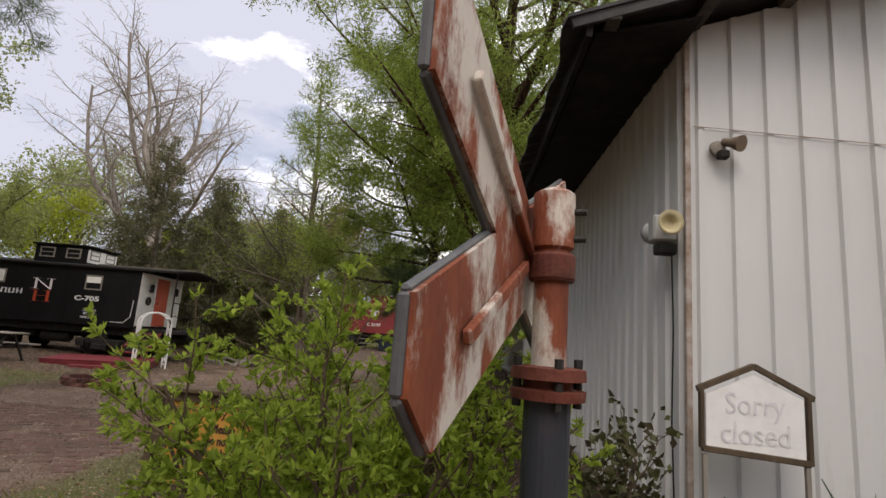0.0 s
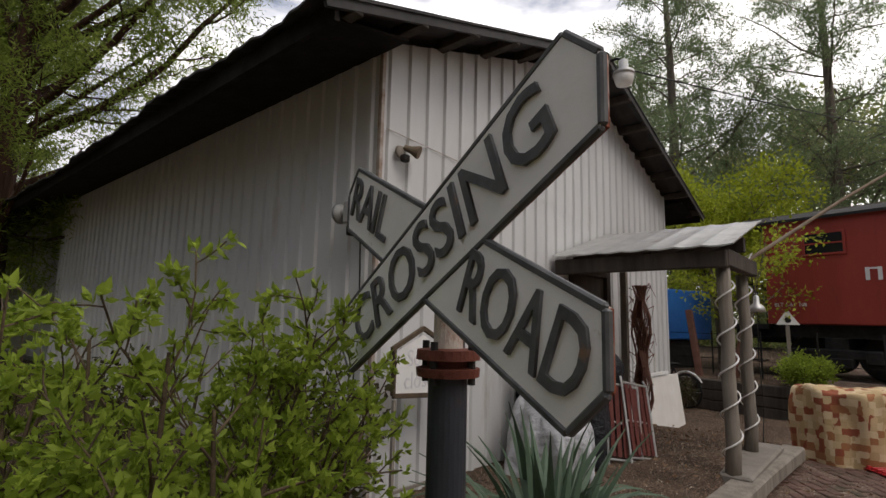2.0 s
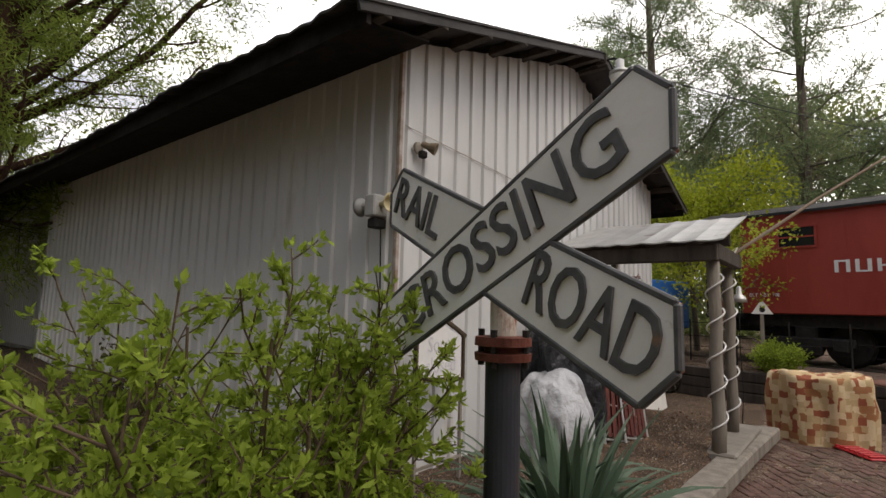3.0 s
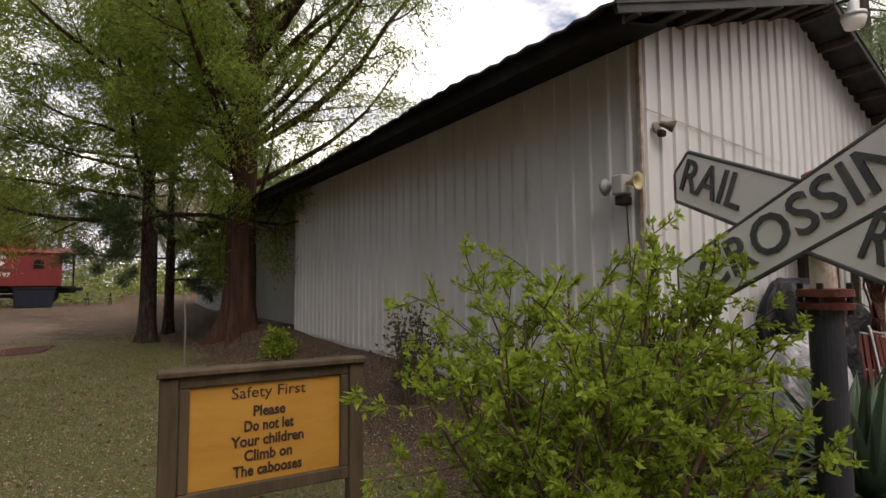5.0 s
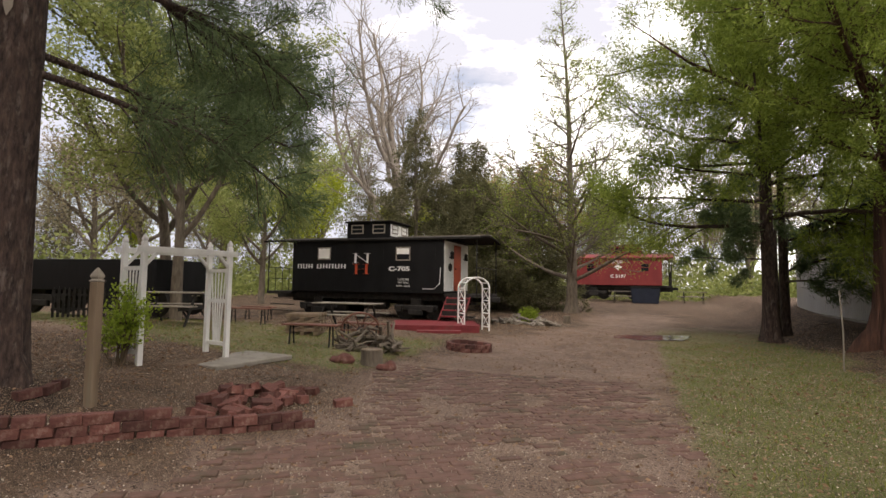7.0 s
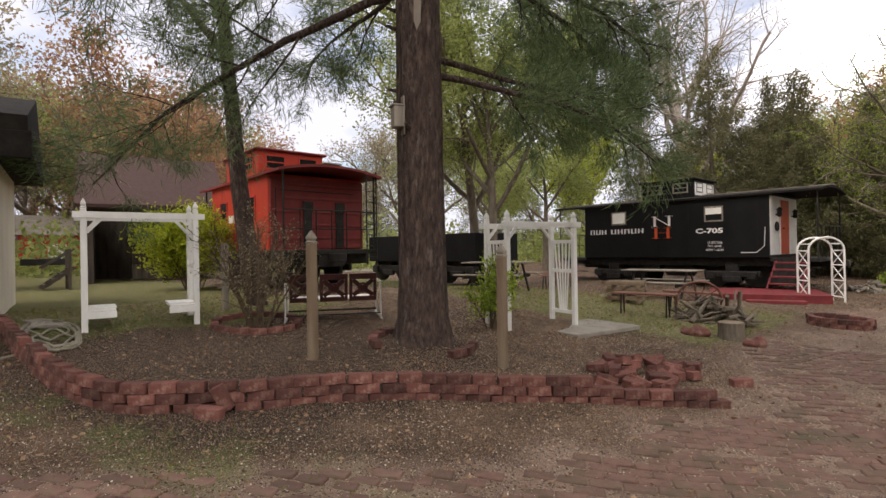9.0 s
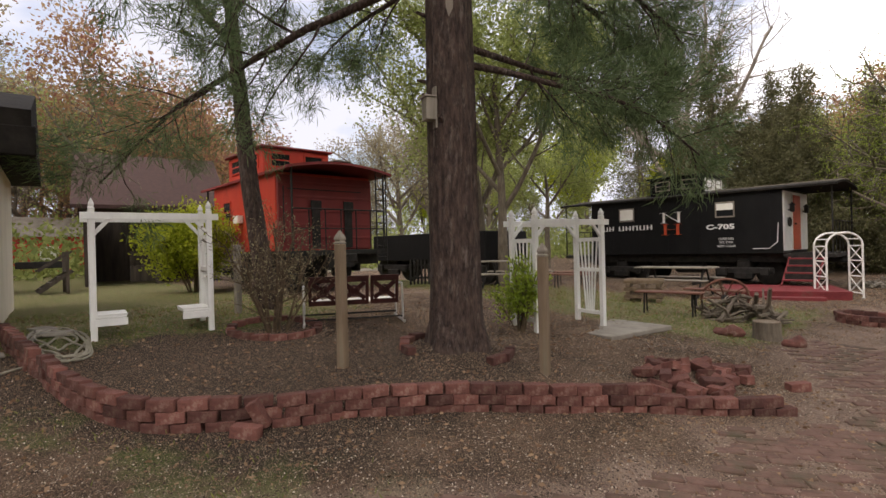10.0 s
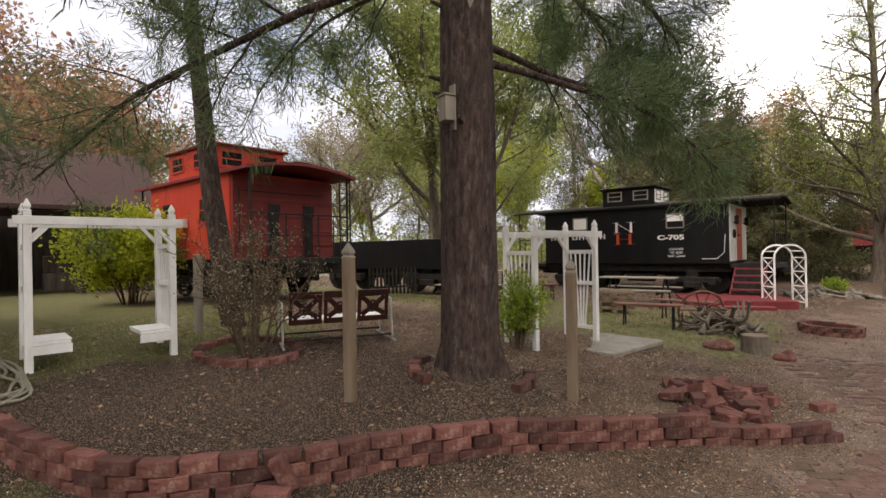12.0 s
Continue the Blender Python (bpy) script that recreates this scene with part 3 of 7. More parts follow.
        for k in range(7):
            x0 = EAVE_X + 0.25 + k * 0.65
            x1 = x0 if sgn > 0 else 2 * RIDGE - x0
            part("purlin", Build().box(x1 - 0.045, x1 + 0.045, -0.43, 0.0, roof_z(x1) - 0.10, roof_z(x1) - 0.002), M_DARKWOOD, roof, bevel=0.006)
        part("barge_board", Build().beam((xs[0], -0.42, roof_z(xs[0]) - 0.03), (RIDGE, -0.42, roof_z(RIDGE) - 0.03), 0.03, 0.10), M_TIN, roof)
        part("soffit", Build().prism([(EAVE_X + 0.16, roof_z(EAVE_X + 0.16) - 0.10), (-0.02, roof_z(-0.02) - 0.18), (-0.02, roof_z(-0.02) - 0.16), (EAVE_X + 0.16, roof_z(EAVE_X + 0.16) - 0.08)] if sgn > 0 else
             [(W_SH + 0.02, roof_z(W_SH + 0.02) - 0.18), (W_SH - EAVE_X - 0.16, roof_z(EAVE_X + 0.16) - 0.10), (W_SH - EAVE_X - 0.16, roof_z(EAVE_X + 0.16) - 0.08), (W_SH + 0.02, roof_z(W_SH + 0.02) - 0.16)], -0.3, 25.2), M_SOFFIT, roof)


shed()

# ---- the crossing sign ----
def crossing_sign():
    s = thing("railroad_crossing_sign", pose(0.303, 1.687, 1.889, 0, 0, -111), "old white crossbuck sign with dark raised lettering on rusty pole", "sign")
    s_up = [(-0.853, -0.39), (-0.73, -0.498), (0.853, 0.21), (0.853, 0.39), (0.73, 0.498), (-0.853, -0.21)]
    right = [(0.38, 0.0), (0.0, -0.168), (0.73, -0.498), (0.853, -0.39), (0.853, -0.21)]
    left = [(-0.38, 0.0), (0.0, 0.168), (-0.73, 0.498), (-0.853, 0.39), (-0.853, 0.21)]
    blades = []
    for name, poly, rim in (("crossing_blade", s_up, None), ("road_blade", right, ((1, 2), (2, 3), (3, 4), (4, 0))), ("rail_blade", left, ((1, 2), (2, 3), (3, 4), (4, 0)))):
        pl = poly if name != "rail_blade" else poly[::-1]
        blade = part(name, Build().prism(pl, -0.012 if name == "crossing_blade" else -0.010, -0.005), M_SIGNWHITE, s, "white enamel blade, rusty behind")
        back = Build().prism(pl, -0.0048, 0.019)
        part("blade_back", back, M_RUST, blade, "rust-streaked back with white paint left")
        n = len(poly)
        border = Build()
        for i, j in (rim or [(i, (i + 1) % n) for i in range(n)]):
            a, c = poly[i], poly[j]
            border.beam((a[0], -0.004, a[1]), (c[0], -0.004, c[1]), 0.022, 0.024)
        part("border", border, M_SIGNDARK, blade, "raised dark border", bevel=0.006)
        blades.append(blade)
    ang = math.degrees(math.atan(0.456))
    lettering("lettering", "CROSSING", 0.30, 1.46, M_SIGNDARK, blades[0], Matrix.Translation((0.02, -0.017, 0.01)) @ pose(0, 0, 0, 0, -ang, 0), 0.012, 0.002, "raised dark letters")
    lettering("lettering", "ROAD", 0.30, 0.56, M_SIGNDARK, blades[1], Matrix.Translation((0.535, -0.015, -0.24)) @ pose(0, 0, 0, 0, ang, 0), 0.012, 0.002, "raised dark letters")
    lettering("lettering", "RAIL", 0.28, 0.48, M_SIGNDARK, blades[2], Matrix.Translation((-0.56, -0.015, 0.26)) @ pose(0, 0, 0, 0, ang, 0), 0.012, 0.002, "raised dark letters")
    # ribs on the back, mast, clamp and pole
    for a, c in (((-0.62, -0.28), (0.66, 0.30)), ((0.62, -0.28), (0.1, -0.045)), ((-0.1, 0.045), (-0.62, 0.28))):
        part("back_rib", Build().beam((a[0], 0.037, a[1]), (c[0], 0.037, c[1]), 0.022, 0.036), M_RUST, s, "rusty stiffening rib", bevel=0.004)
    part("mast", Build().lathe([(0.052, -0.38), (0.055, -0.37), (0.055, 0.02), (0.068, 0.03), (0.068, 0.21), (0.055, 0.22), (0.02, 0.235)], (0.0, 0.10, 0.0), 20), M_RUST, s, "rusty iron mast", smooth=False)
    part("mast_cup", Build().lathe([(0.068, -0.10), (0.074, -0.09), (0.074, -0.02), (0.068, -0.01)], (0, 0.10, 0.02), 20), M_RUSTRED, s)
    for z in (0.06, 0.15):
        part("bolt", Build().tube([(0, 0.12, z), (0, 0.205, z)], 0.011, 8), M_IRON, s)
    part("clamp", Build().lathe([(0.074, 0), (0.115, 0.005), (0.118, 0.035), (0.078, 0.04), (0.078, 0.06), (0.118, 0.065), (0.115, 0.10), (0.07, 0.105)], (0.0, 0.10, -0.45), 24), M_RUSTRED, s, "rusty bolted flange")
    for a in range(4):
        x, y = 0.098 * math.cos(a * math.pi / 2 + 0.5), 0.098 * math.sin(a * math.pi / 2 + 0.5)
        part("bolt", Build().tube([(x, 0.10 + y, -0.47), (x, 0.10 + y, -0.32)], 0.014, 6), M_IRON, s)
    part("pole", Build().lathe([(0.072, -2.1), (0.072, -0.44)], (0.0, 0.10, 0.0), 24), M_POLE, s, "blue-grey painted steel pole", smooth=False)


crossing_sign()

# ---- cabooses ----
def window(parent, x, z, w, h, y, trim, m=None, glass=None):
    """A framed window on a wall whose outer face lies at y, facing -y."""
    at = m if m is not None else Matrix.Identity(4)
    f = 0.045
    fr = Build()
    for x0, x1, z0, z1 in ((x - w / 2 - f, x + w / 2 + f, z + h / 2, z + h / 2 + f), (x - w / 2 - f, x + w / 2 + f, z - h / 2 - f, z - h / 2), (x - w / 2 - f, x - w / 2, z - h / 2, z + h / 2), (x + w / 2, x + w / 2 + f, z - h / 2, z + h / 2)):
        fr.box(x0, x1, y - 0.03, y - 0.001, z0, z1)
    win = part("window", fr, trim, parent, at=at, bevel=0.004)
    pane = part("pane", Build().box(x - w / 2, x + w / 2, y - 0.012, y - 0.003, z - h / 2, z + h / 2), glass or M_GLASS, win)
    part("sash_bar", Build().box(x - w / 2, x + w / 2, y - 0.02, y - 0.0125, z - 0.015, z + 0.015), trim, win)
    return win


def truck(parent, x, width):
    t = part("truck", Build().box(x - 0.85, x + 0.85, -width / 2 + 0.12, -width / 2 + 0.24, 0.42, 0.62).box(x - 0.85, x + 0.85, width / 2 - 0.24, width / 2 - 0.12, 0.42, 0.62).box(x - 0.2, x + 0.2, -width / 2 + 0.15, width / 2 - 0.15, 0.50, 0.85)
             .box(x - 0.28, x + 0.28, -width / 2 + 0.10, -width / 2 + 0.26, 0.25, 0.46), M_IRON, parent, bevel=0.03)
    for dx in (-0.62, 0.62):
        for sy in (-1, 1):
            w = Build().lathe([(0.12, -0.06), (0.40, -0.055), (0.42, 0.02), (0.44, 0.03), (0.44, 0.06), (0.10, 0.062)], (0, 0, 0), 24, Matrix.Translation((x + dx, sy * 0.72, 0.46)) @ Matrix.Rotation(radians(90 * sy), 4, "X"))
            part("wheel", w, M_IRON, t)
        part("axle_box", Build().box(x + dx - 0.13, x + dx + 0.13, -width / 2 + 0.04, -width / 2 + 0.14, 0.36, 0.60), M_IRON, t, bevel=0.02)


def railing(parent, x, sgn, half, zf, ztop, paint):
    for y in np.linspace(-half + 0.05, half - 0.05, 7):
        part("baluster", Build().tube([(x, y, zf), (x, y, zf + 0.95)], 0.014, 6), paint, parent)
    r = Build()
    r.tube([(x, -half + 0.05, zf + 0.95), (x, half - 0.05, zf + 0.95)], 0.018, 6)
    r.tube([(x, -half + 0.05, zf + 0.5), (x, half - 0.05, zf + 0.5)], 0.014, 6)
    part("end_railing", r, paint, parent)
    for y in (-half + 0.06, half - 0.06):
        part("roof_post", Build().tube([(x, y, zf), (x, y, ztop)], 0.025, 8), paint, parent)


def caboose(name, at, label, L, W, zf, ze, paint, trim, roof_paint, cupola, cup_paint, ends, deck=0.85, windows=(), cup_h=0.62, crown=0.30):
    """A caboose along x with its near side facing -y; ends: which platforms it has; its origin lies on the ground."""
    c = thing(name, at, label, "caboose")
    h = W / 2
    body = part("body", Build().box(-L / 2, L / 2, -h, h, zf, ze), paint, c, bevel=0.015)
    sill = Build().box(-L / 2 - 0.0, L / 2, -h + 0.25, -h + 0.40, zf - 0.26, zf - 0.004).box(-L / 2, L / 2, h - 0.40, h - 0.25, zf - 0.26, zf - 0.004)
    part("side_sill", sill, M_IRON, c)
    part("underframe", Build().box(-L / 2 - 0.7 * (0 in ends), L / 2 + 0.7 * (1 in ends), -0.35, 0.35, zf - 0.42, zf - 0.006), M_IRON, c)
    part("brake_gear", Build().lathe([(0.16, -0.5), (0.2, -0.45), (0.2, 0.45), (0.16, 0.5)], (0, 0, 0), 14, Matrix.Translation((0.3, -h + 0.55, zf - 0.45)) @ Matrix.Rotation(radians(90), 4, "Y")).box(-1.0, -0.4, -h + 0.4, -h + 0.8, zf - 0.5, zf - 0.27), M_IRON, c, bevel=0.01)
    part("belt_rail", Build().box(-L / 2, L / 2, -h - 0.012, -h - 0.001, zf + 0.02, zf + 0.10), paint, body)
    # panel joints, rivet strips
    for x in np.arange(-L / 2 + 0.9, L / 2 - 0.3, 1.05):
        part("panel_strip", Build().box(x - 0.025, x + 0.025, -h - 0.006, -h - 0.001, zf + 0.11, ze - 0.03), paint, body)
    x0, x1 = -L / 2 - (deck + 0.05) * (0 in ends) - 0.06, L / 2 + (deck + 0.05) * (1 in ends) + 0.06
    arc = [(h + 0.10) * math.cos(a) for a in np.linspace(math.pi, 0, 13)]
    vs, n = [], 13
    prof = [(y, ze + 0.02 + crown * (1 - (y / (h + 0.10)) ** 2)) for y in np.linspace(-h - 0.10, h + 0.10, n)]
    for x in (x0, x1):
        vs += [(x, y, z) for y, z in prof] + [(x, y, z - 0.06) for y, z in prof]
    fs = []
    for k in range(n - 1):
        fs += [(k, 2 * n + k, 2 * n + k + 1, k + 1), (n + k, n + k + 1, 3 * n + k + 1, 3 * n + k), (k, k + 1, n + k + 1, n + k), (2 * n + k, 3 * n + k, 3 * n + k + 1, 2 * n + k + 1)]
    fs += [(0, n, 3 * n, 2 * n), (n - 1, 3 * n - 1, 4 * n - 1, 2 * n - 1)]
    part("roof", Build().add(vs, fs), roof_paint, c)
    part("running_board", Build().box(x0, x1, -0.22, 0.22, ze + crown + 0.04, ze + crown + 0.07), M_GREYWOOD, c)
    if cupola:
        cx, cl, cw = cupola
        cz = ze + 0.1
        cup = part("cupola", Build().box(cx - cl / 2, cx + cl / 2, -cw / 2, cw / 2, cz, ze + 0.06 + cup_h), cup_paint, c, bevel=0.02)
        part("cupola_roof", Build().box(cx - cl / 2 - 0.1, cx + cl / 2 + 0.1, -cw / 2 - 0.1, cw / 2 + 0.1, ze + 0.065 + cup_h, ze + 0.13 + cup_h), roof_paint, cup, bevel=0.03)
        for dx in (-cl / 4, cl / 4):
            window(cup, cx + dx, ze + 0.06 + cup_h * 0.62, cl * 0.24, cup_h * 0.42, -cw / 2, trim)
        for dy in (-cw / 4, cw / 4):
            window(cup, dy, ze + 0.06 + cup_h * 0.62, cw * 0.26, cup_h * 0.42, 0, trim, m=pose(cx + cl / 2, 0, 0, 0, 0, 90))
    for x, z, w, hh in windows:
        window(body, x, z, w, hh, -h, trim)
    for k, sgn in ((0, -1), (1, 1)):
        xe = sgn * L / 2
        truck(c, sgn * (L / 2 - 1.15), W)
        if k in ends:
            part("platform", Build().box(min(xe, xe + sgn * deck), max(xe, xe + sgn * deck), -h + 0.02, h - 0.02, zf - 0.12, zf - 0.002), M_IRON, c, bevel=0.01)
            railing(c, xe + sgn * (deck - 0.04), sgn, h, zf, ze + 0.05, M_IRON)
            st = Build()
            for i in range(3):
                st.box(min(xe, xe + sgn * deck) + 0.12, max(xe, xe + sgn * deck) - 0.12, -h - 0.02 + 0.16 * i, -h + 0.22 + 0.16 * i, zf - 0.80 + 0.24 * i, zf - 0.77 + 0.24 * i)
            part("step_treads", st, M_IRON, c)
        part("coupler", Build().box(min(xe + sgn * 0.2, xe + sgn * (deck + 0.45)), max(xe + sgn * 0.2, xe + sgn * (deck + 0.45)), -0.12, 0.12, zf - 0.30, zf - 0.10), M_IRON, c, bevel=0.02)
    return c, body


def bars(name, x, z, w, h, count, y, mat, parent, m=None):
    """A row of plain upright block characters."""
    b = Build()
    cw = w / count
    for i in range(count):
        a = x - w / 2 + cw * i
        t = cw * 0.2
        b.box(a + cw * 0.1, a + cw * 0.1 + t, y - 0.006, y, z - h / 2, z + h / 2)
        b.box(a + cw * 0.7 - t * 0.2, a + cw * 0.7 + t * 0.8, y - 0.006, y, z - h / 2, z + h / 2)
        zz = z + h * (0.40, -0.05, -0.45)[(i * 2 + count) % 3]
        b.box(a + cw * 0.1 + t, a + cw * 0.7 - t * 0.2, y - 0.006, y, zz - h * 0.06, zz + h * 0.07)
    return part(name, b, mat, parent, at=m)


# black caboose with the red deck
G_NH = 0.12
nh, nh_body = caboose("black_caboose", pose(-13.85, 18.93, G_NH), "glossy black caboose with white lettering and white end", 6.5, 2.8, 1.05, 3.05, M_BLACK, M_GREYWOOD, M_SOFFIT, (-0.15, 1.9, 1.7), M_BLACK, (0, 1), deck=1.25, windows=((-1.76, 2.53, 0.5, 0.40), (1.64, 2.50, 0.5, 0.42)), cup_h=0.66, crown=0.15)
Y_NH = -1.402
part("shutter", Build().box(-2.01, -1.51, Y_NH - 0.028, Y_NH - 0.014, 2.34, 2.73), M_SIGNWHITE, nh_body, "pale window blind")
part("shutter", Build().box(1.39, 1.89, Y_NH - 0.028, Y_NH - 0.014, 2.49, 2.70), M_SIGNWHITE, nh_body, "pale window blind")


def strokes(name, lines, w, y, mat, parent):
    for k, (x0, z0, x1, z1) in enumerate(lines):
        part(name, Build().beam((x0, y - 0.001 * k, z0), (x1, y - 0.001 * k, z1), w, 0.008), mat, parent)


strokes("emblem_upper", [(-0.36, 2.16, -0.36, 2.53), (0.16, 2.16, 0.16, 2.53)], 0.085, Y_NH - 0.012, M_WHITE, nh_body)
strokes("emblem_diagonal", [(-0.36, 2.51, 0.16, 2.18)], 0.11, Y_NH - 0.018, M_WHITE, nh_body)
strokes("emblem_serifs", [(-0.49, 2.52, -0.25, 2.52), (-0.49, 2.165, -0.23, 2.165), (0.03, 2.52, 0.29, 2.52)], 0.045, Y_NH - 0.024, M_WHITE, nh_body)
strokes("emblem_lower", [(-0.32, 1.74, -0.32, 2.12), (0.12, 1.74, 0.12, 2.12), (-0.32, 1.93, 0.12, 1.93)], 0.10, Y_NH - 0.012, M_ORANGE, nh_body)
strokes("emblem_foot", [(-0.45, 1.745, -0.18, 1.745), (-0.02, 1.745, 0.25, 1.745), (-0.45, 2.11, -0.18, 2.11), (-0.02, 2.11, 0.25, 2.11)], 0.045, Y_NH - 0.020, M_ORANGE, nh_body)
bars("name_row", -2.63, 2.04, 0.75, 0.17, 3, Y_NH - 0.008, M_WHITE, nh_body)
bars("name_row", -1.43, 2.04, 1.36, 0.17, 5, Y_NH - 0.008, M_WHITE, nh_body)
lettering("number", "C-705", 0.22, 0.86, M_WHITE, nh_body, Matrix.Translation((1.49, Y_NH - 0.008, 1.94)), bold=0.008)
for i, (w, z) in enumerate(((0.46, 1.55), (0.40, 1.43), (0.54, 1.31))):
    lettering("small_print", ("CLASS NE6", "WT. 42700", "NEW 1-26-44")[i], 0.11, w, M_WHITE, nh_body, Matrix.Translation((1.66, Y_NH - 0.008, z)))
part("cupola_end", Build().box(0.802, 0.816, -0.80, 0.80, 3.24, 3.70), M_WHITE, nh, "white painted cupola end")
# the painted end with its door
E_NH = pose(3.253, 0, 0.07, 0, 0, 90)
end = part("end_wall", Build().box(-1.38, 1.38, -0.012, -0.001, 1.07, 2.90), M_WHITE, nh, "white painted end wall", at=E_NH)
door = part("door", Build().box(-0.42, 0.38, -0.05, -0.0135, 1.08, 2.80), M_ORANGE, nh, "orange-red door", at=E_NH, bevel=0.008)
for x in (-0.47, 0.43):
    part("door_trim", Build().box(x - 0.045, x + 0.045, -0.035, -0.013, 1.08, 2.86), M_WHITE, door)
part("door_knob", Build().lathe([(0.01, 0), (0.03, 0.02), (0.03, 0.05), (0.01, 0.06)], (0, 0, 0), 10, Matrix.Translation((-0.33, -0.05, 1.9)) @ Matrix.Rotation(radians(90), 4, "X")), M_IRON, door)
part("wall_lamp", Build().lathe([(0.03, 0), (0.07, 0.03), (0.06, 0.2), (0.09, 0.22), (0.02, 0.3)], (-0.85, -0.12, 2.25), 8).box(-0.87, -0.83, -0.12, -0.012, 2.3, 2.34), M_IRON, nh, at=E_NH)
part("wall_lamp", Build().lathe([(0.03, 0), (0.07, 0.03), (0.06, 0.2), (0.09, 0.22), (0.02, 0.3)], (0.8, -0.12, 2.25), 8).box(0.78, 0.82, -0.12, -0.012, 2.3, 2.34), M_IRON, nh, at=E_NH)
part("wreath", Build().lathe([(0.13, 0.0), (0.16, 0.03), (0.12, 0.06), (0.08, 0.03)], (0, 0, 0), 14, Matrix.Translation((-0.85, -0.02, 1.95)) @ Matrix.Rotation(radians(90), 4, "X")), M_IRON, nh, at=E_NH)
part("hand_rail", Build().tube([(2.45, -1.44, 1.22), (2.9, -1.46, 1.22), (3.12, -1.46, 1.42), (3.15, -1.46, 2.0)], 0.011, 6), M_WHITE, nh)

deck_d = thing("red_deck", pose(-10.0, 15.75, 0.02, 0, 0, 22), "low dark red painted wooden deck before the caboose", "deck")
for i in range(11):
    part("plank", Build().box(-1.55, 1.15, -0.93 + 0.205 * i, -0.93 + 0.195 + 0.205 * i, 0.22, 0.255), M_DECK, deck_d, bevel=0.006)
part("skirt", Build().box(-1.53, 1.13, -0.92, -0.88, 0.0, 0.218), M_DECK, deck_d)
part("skirt", Build().box(1.09, 1.13, -0.878, 1.28, 0.0, 0.218), M_DECK, deck_d)
part("lower_step", Build().box(-0.75, 0.55, -1.30, -0.96, 0.05, 0.13), M_DECK, deck_d, bevel=0.008)
stair = thing("red_steps", pose(-10.0, 16.62, 0.26), "dark red wooden steps up to the caboose door", "steps")
for i in range(4):
    part("tread", Build().box(-0.42, 0.42, 0.0 + 0.22 * i, 0.26 + 0.22 * i, 0.15 + 0.2 * i, 0.19 + 0.2 * i), M_DECK, stair, bevel=0.006)
    part("riser", Build().box(-0.40, 0.40, 0.22 + 0.22 * i, 0.24 + 0.22 * i, 0.19 + 0.2 * i, 0.345 + 0.2 * i), M_IRON, stair, "dark riser")
for x in (-0.44, 0.40):
    part("stringer", Build().beam((x + 0.02, -0.05, 0.02), (x + 0.02, 0.85, 0.80), 0.04, 0.06), M_DECK, stair)

# orange-red caboose beyond the bench swing
G_R = 0.66
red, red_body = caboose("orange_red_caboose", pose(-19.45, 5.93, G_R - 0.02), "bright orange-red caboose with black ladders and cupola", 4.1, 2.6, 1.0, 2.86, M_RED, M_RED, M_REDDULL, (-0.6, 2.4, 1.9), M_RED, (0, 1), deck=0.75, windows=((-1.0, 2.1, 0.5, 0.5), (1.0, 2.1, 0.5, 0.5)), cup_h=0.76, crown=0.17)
E_R = pose(2.055, 0, 0, 0, 0, 90)
# end wall and ribs: platform roof's shade put into colour with the duller red
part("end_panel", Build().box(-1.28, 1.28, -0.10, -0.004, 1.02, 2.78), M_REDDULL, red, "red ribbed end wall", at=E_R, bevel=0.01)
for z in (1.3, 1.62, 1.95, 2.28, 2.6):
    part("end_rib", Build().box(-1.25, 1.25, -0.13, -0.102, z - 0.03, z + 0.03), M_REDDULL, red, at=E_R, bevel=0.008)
for x in (-0.35, 0.55):
    part("end_door_stile", Build().box(x - 0.11, x + 0.11, -0.15, -0.132, 1.05, 2.15), M_IRON, red, "black door edge", at=E_R)
    part("diamond", Build().box(x - 0.14, x + 0.14, -0.17, -0.152, 1.95, 2.2), M_IRON, red, at=E_R)
ld = Build()
for x in (0.95, 1.25):
    ld.tube([(x, -0.80, 0.6), (x, -0.80, 3.0)], 0.018, 6)
for z in np.arange(0.8, 2.95, 0.28):
    ld.tube([(0.95, -0.80, z), (1.25, -0.80, z)], 0.014, 6)
part("ladder", ld, M_IRON, red, at=E_R)
part("hand_rail", Build().tube([(-1.2, -0.20, 1.2), (-1.2, -0.20, 2.5)], 0.014, 6).tube([(-1.1, -0.2, 2.45), (0.9, -0.2, 2.45)], 0.012, 6), M_IRON, red, at=E_R)
part("end_beam", Build().box(-1.3, 1.3, -0.35, -0.02, 0.62, 0.98), M_IRON, red, at=E_R, bevel=0.02)
part("marker_lamp", Build().box(-0.2, 0.1, -1.46, -1.31, 1.75, 1.95), M_WHITE, red)

# dull red caboose at the far end of the lane
far, far_body = caboose("dull_red_caboose", pose(-5.25, 38.4, 0.62), "weathered dull red caboose beyond the lane", 5.5, 2.7, 1.0, 2.85, M_REDDULL, M_REDDULL, M_REDDULL, (0.5, 1.9, 1.7), M_REDDULL, (0, 1), deck=0.6, windows=((-1.8, 2.2, 0.45, 0.5), (1.7, 2.2, 0.45, 0.5)), cup_h=0.75)
bars("name_row", -0.05, 2.58, 0.7, 0.2, 4, -1.36, M_WHITE, far_body)
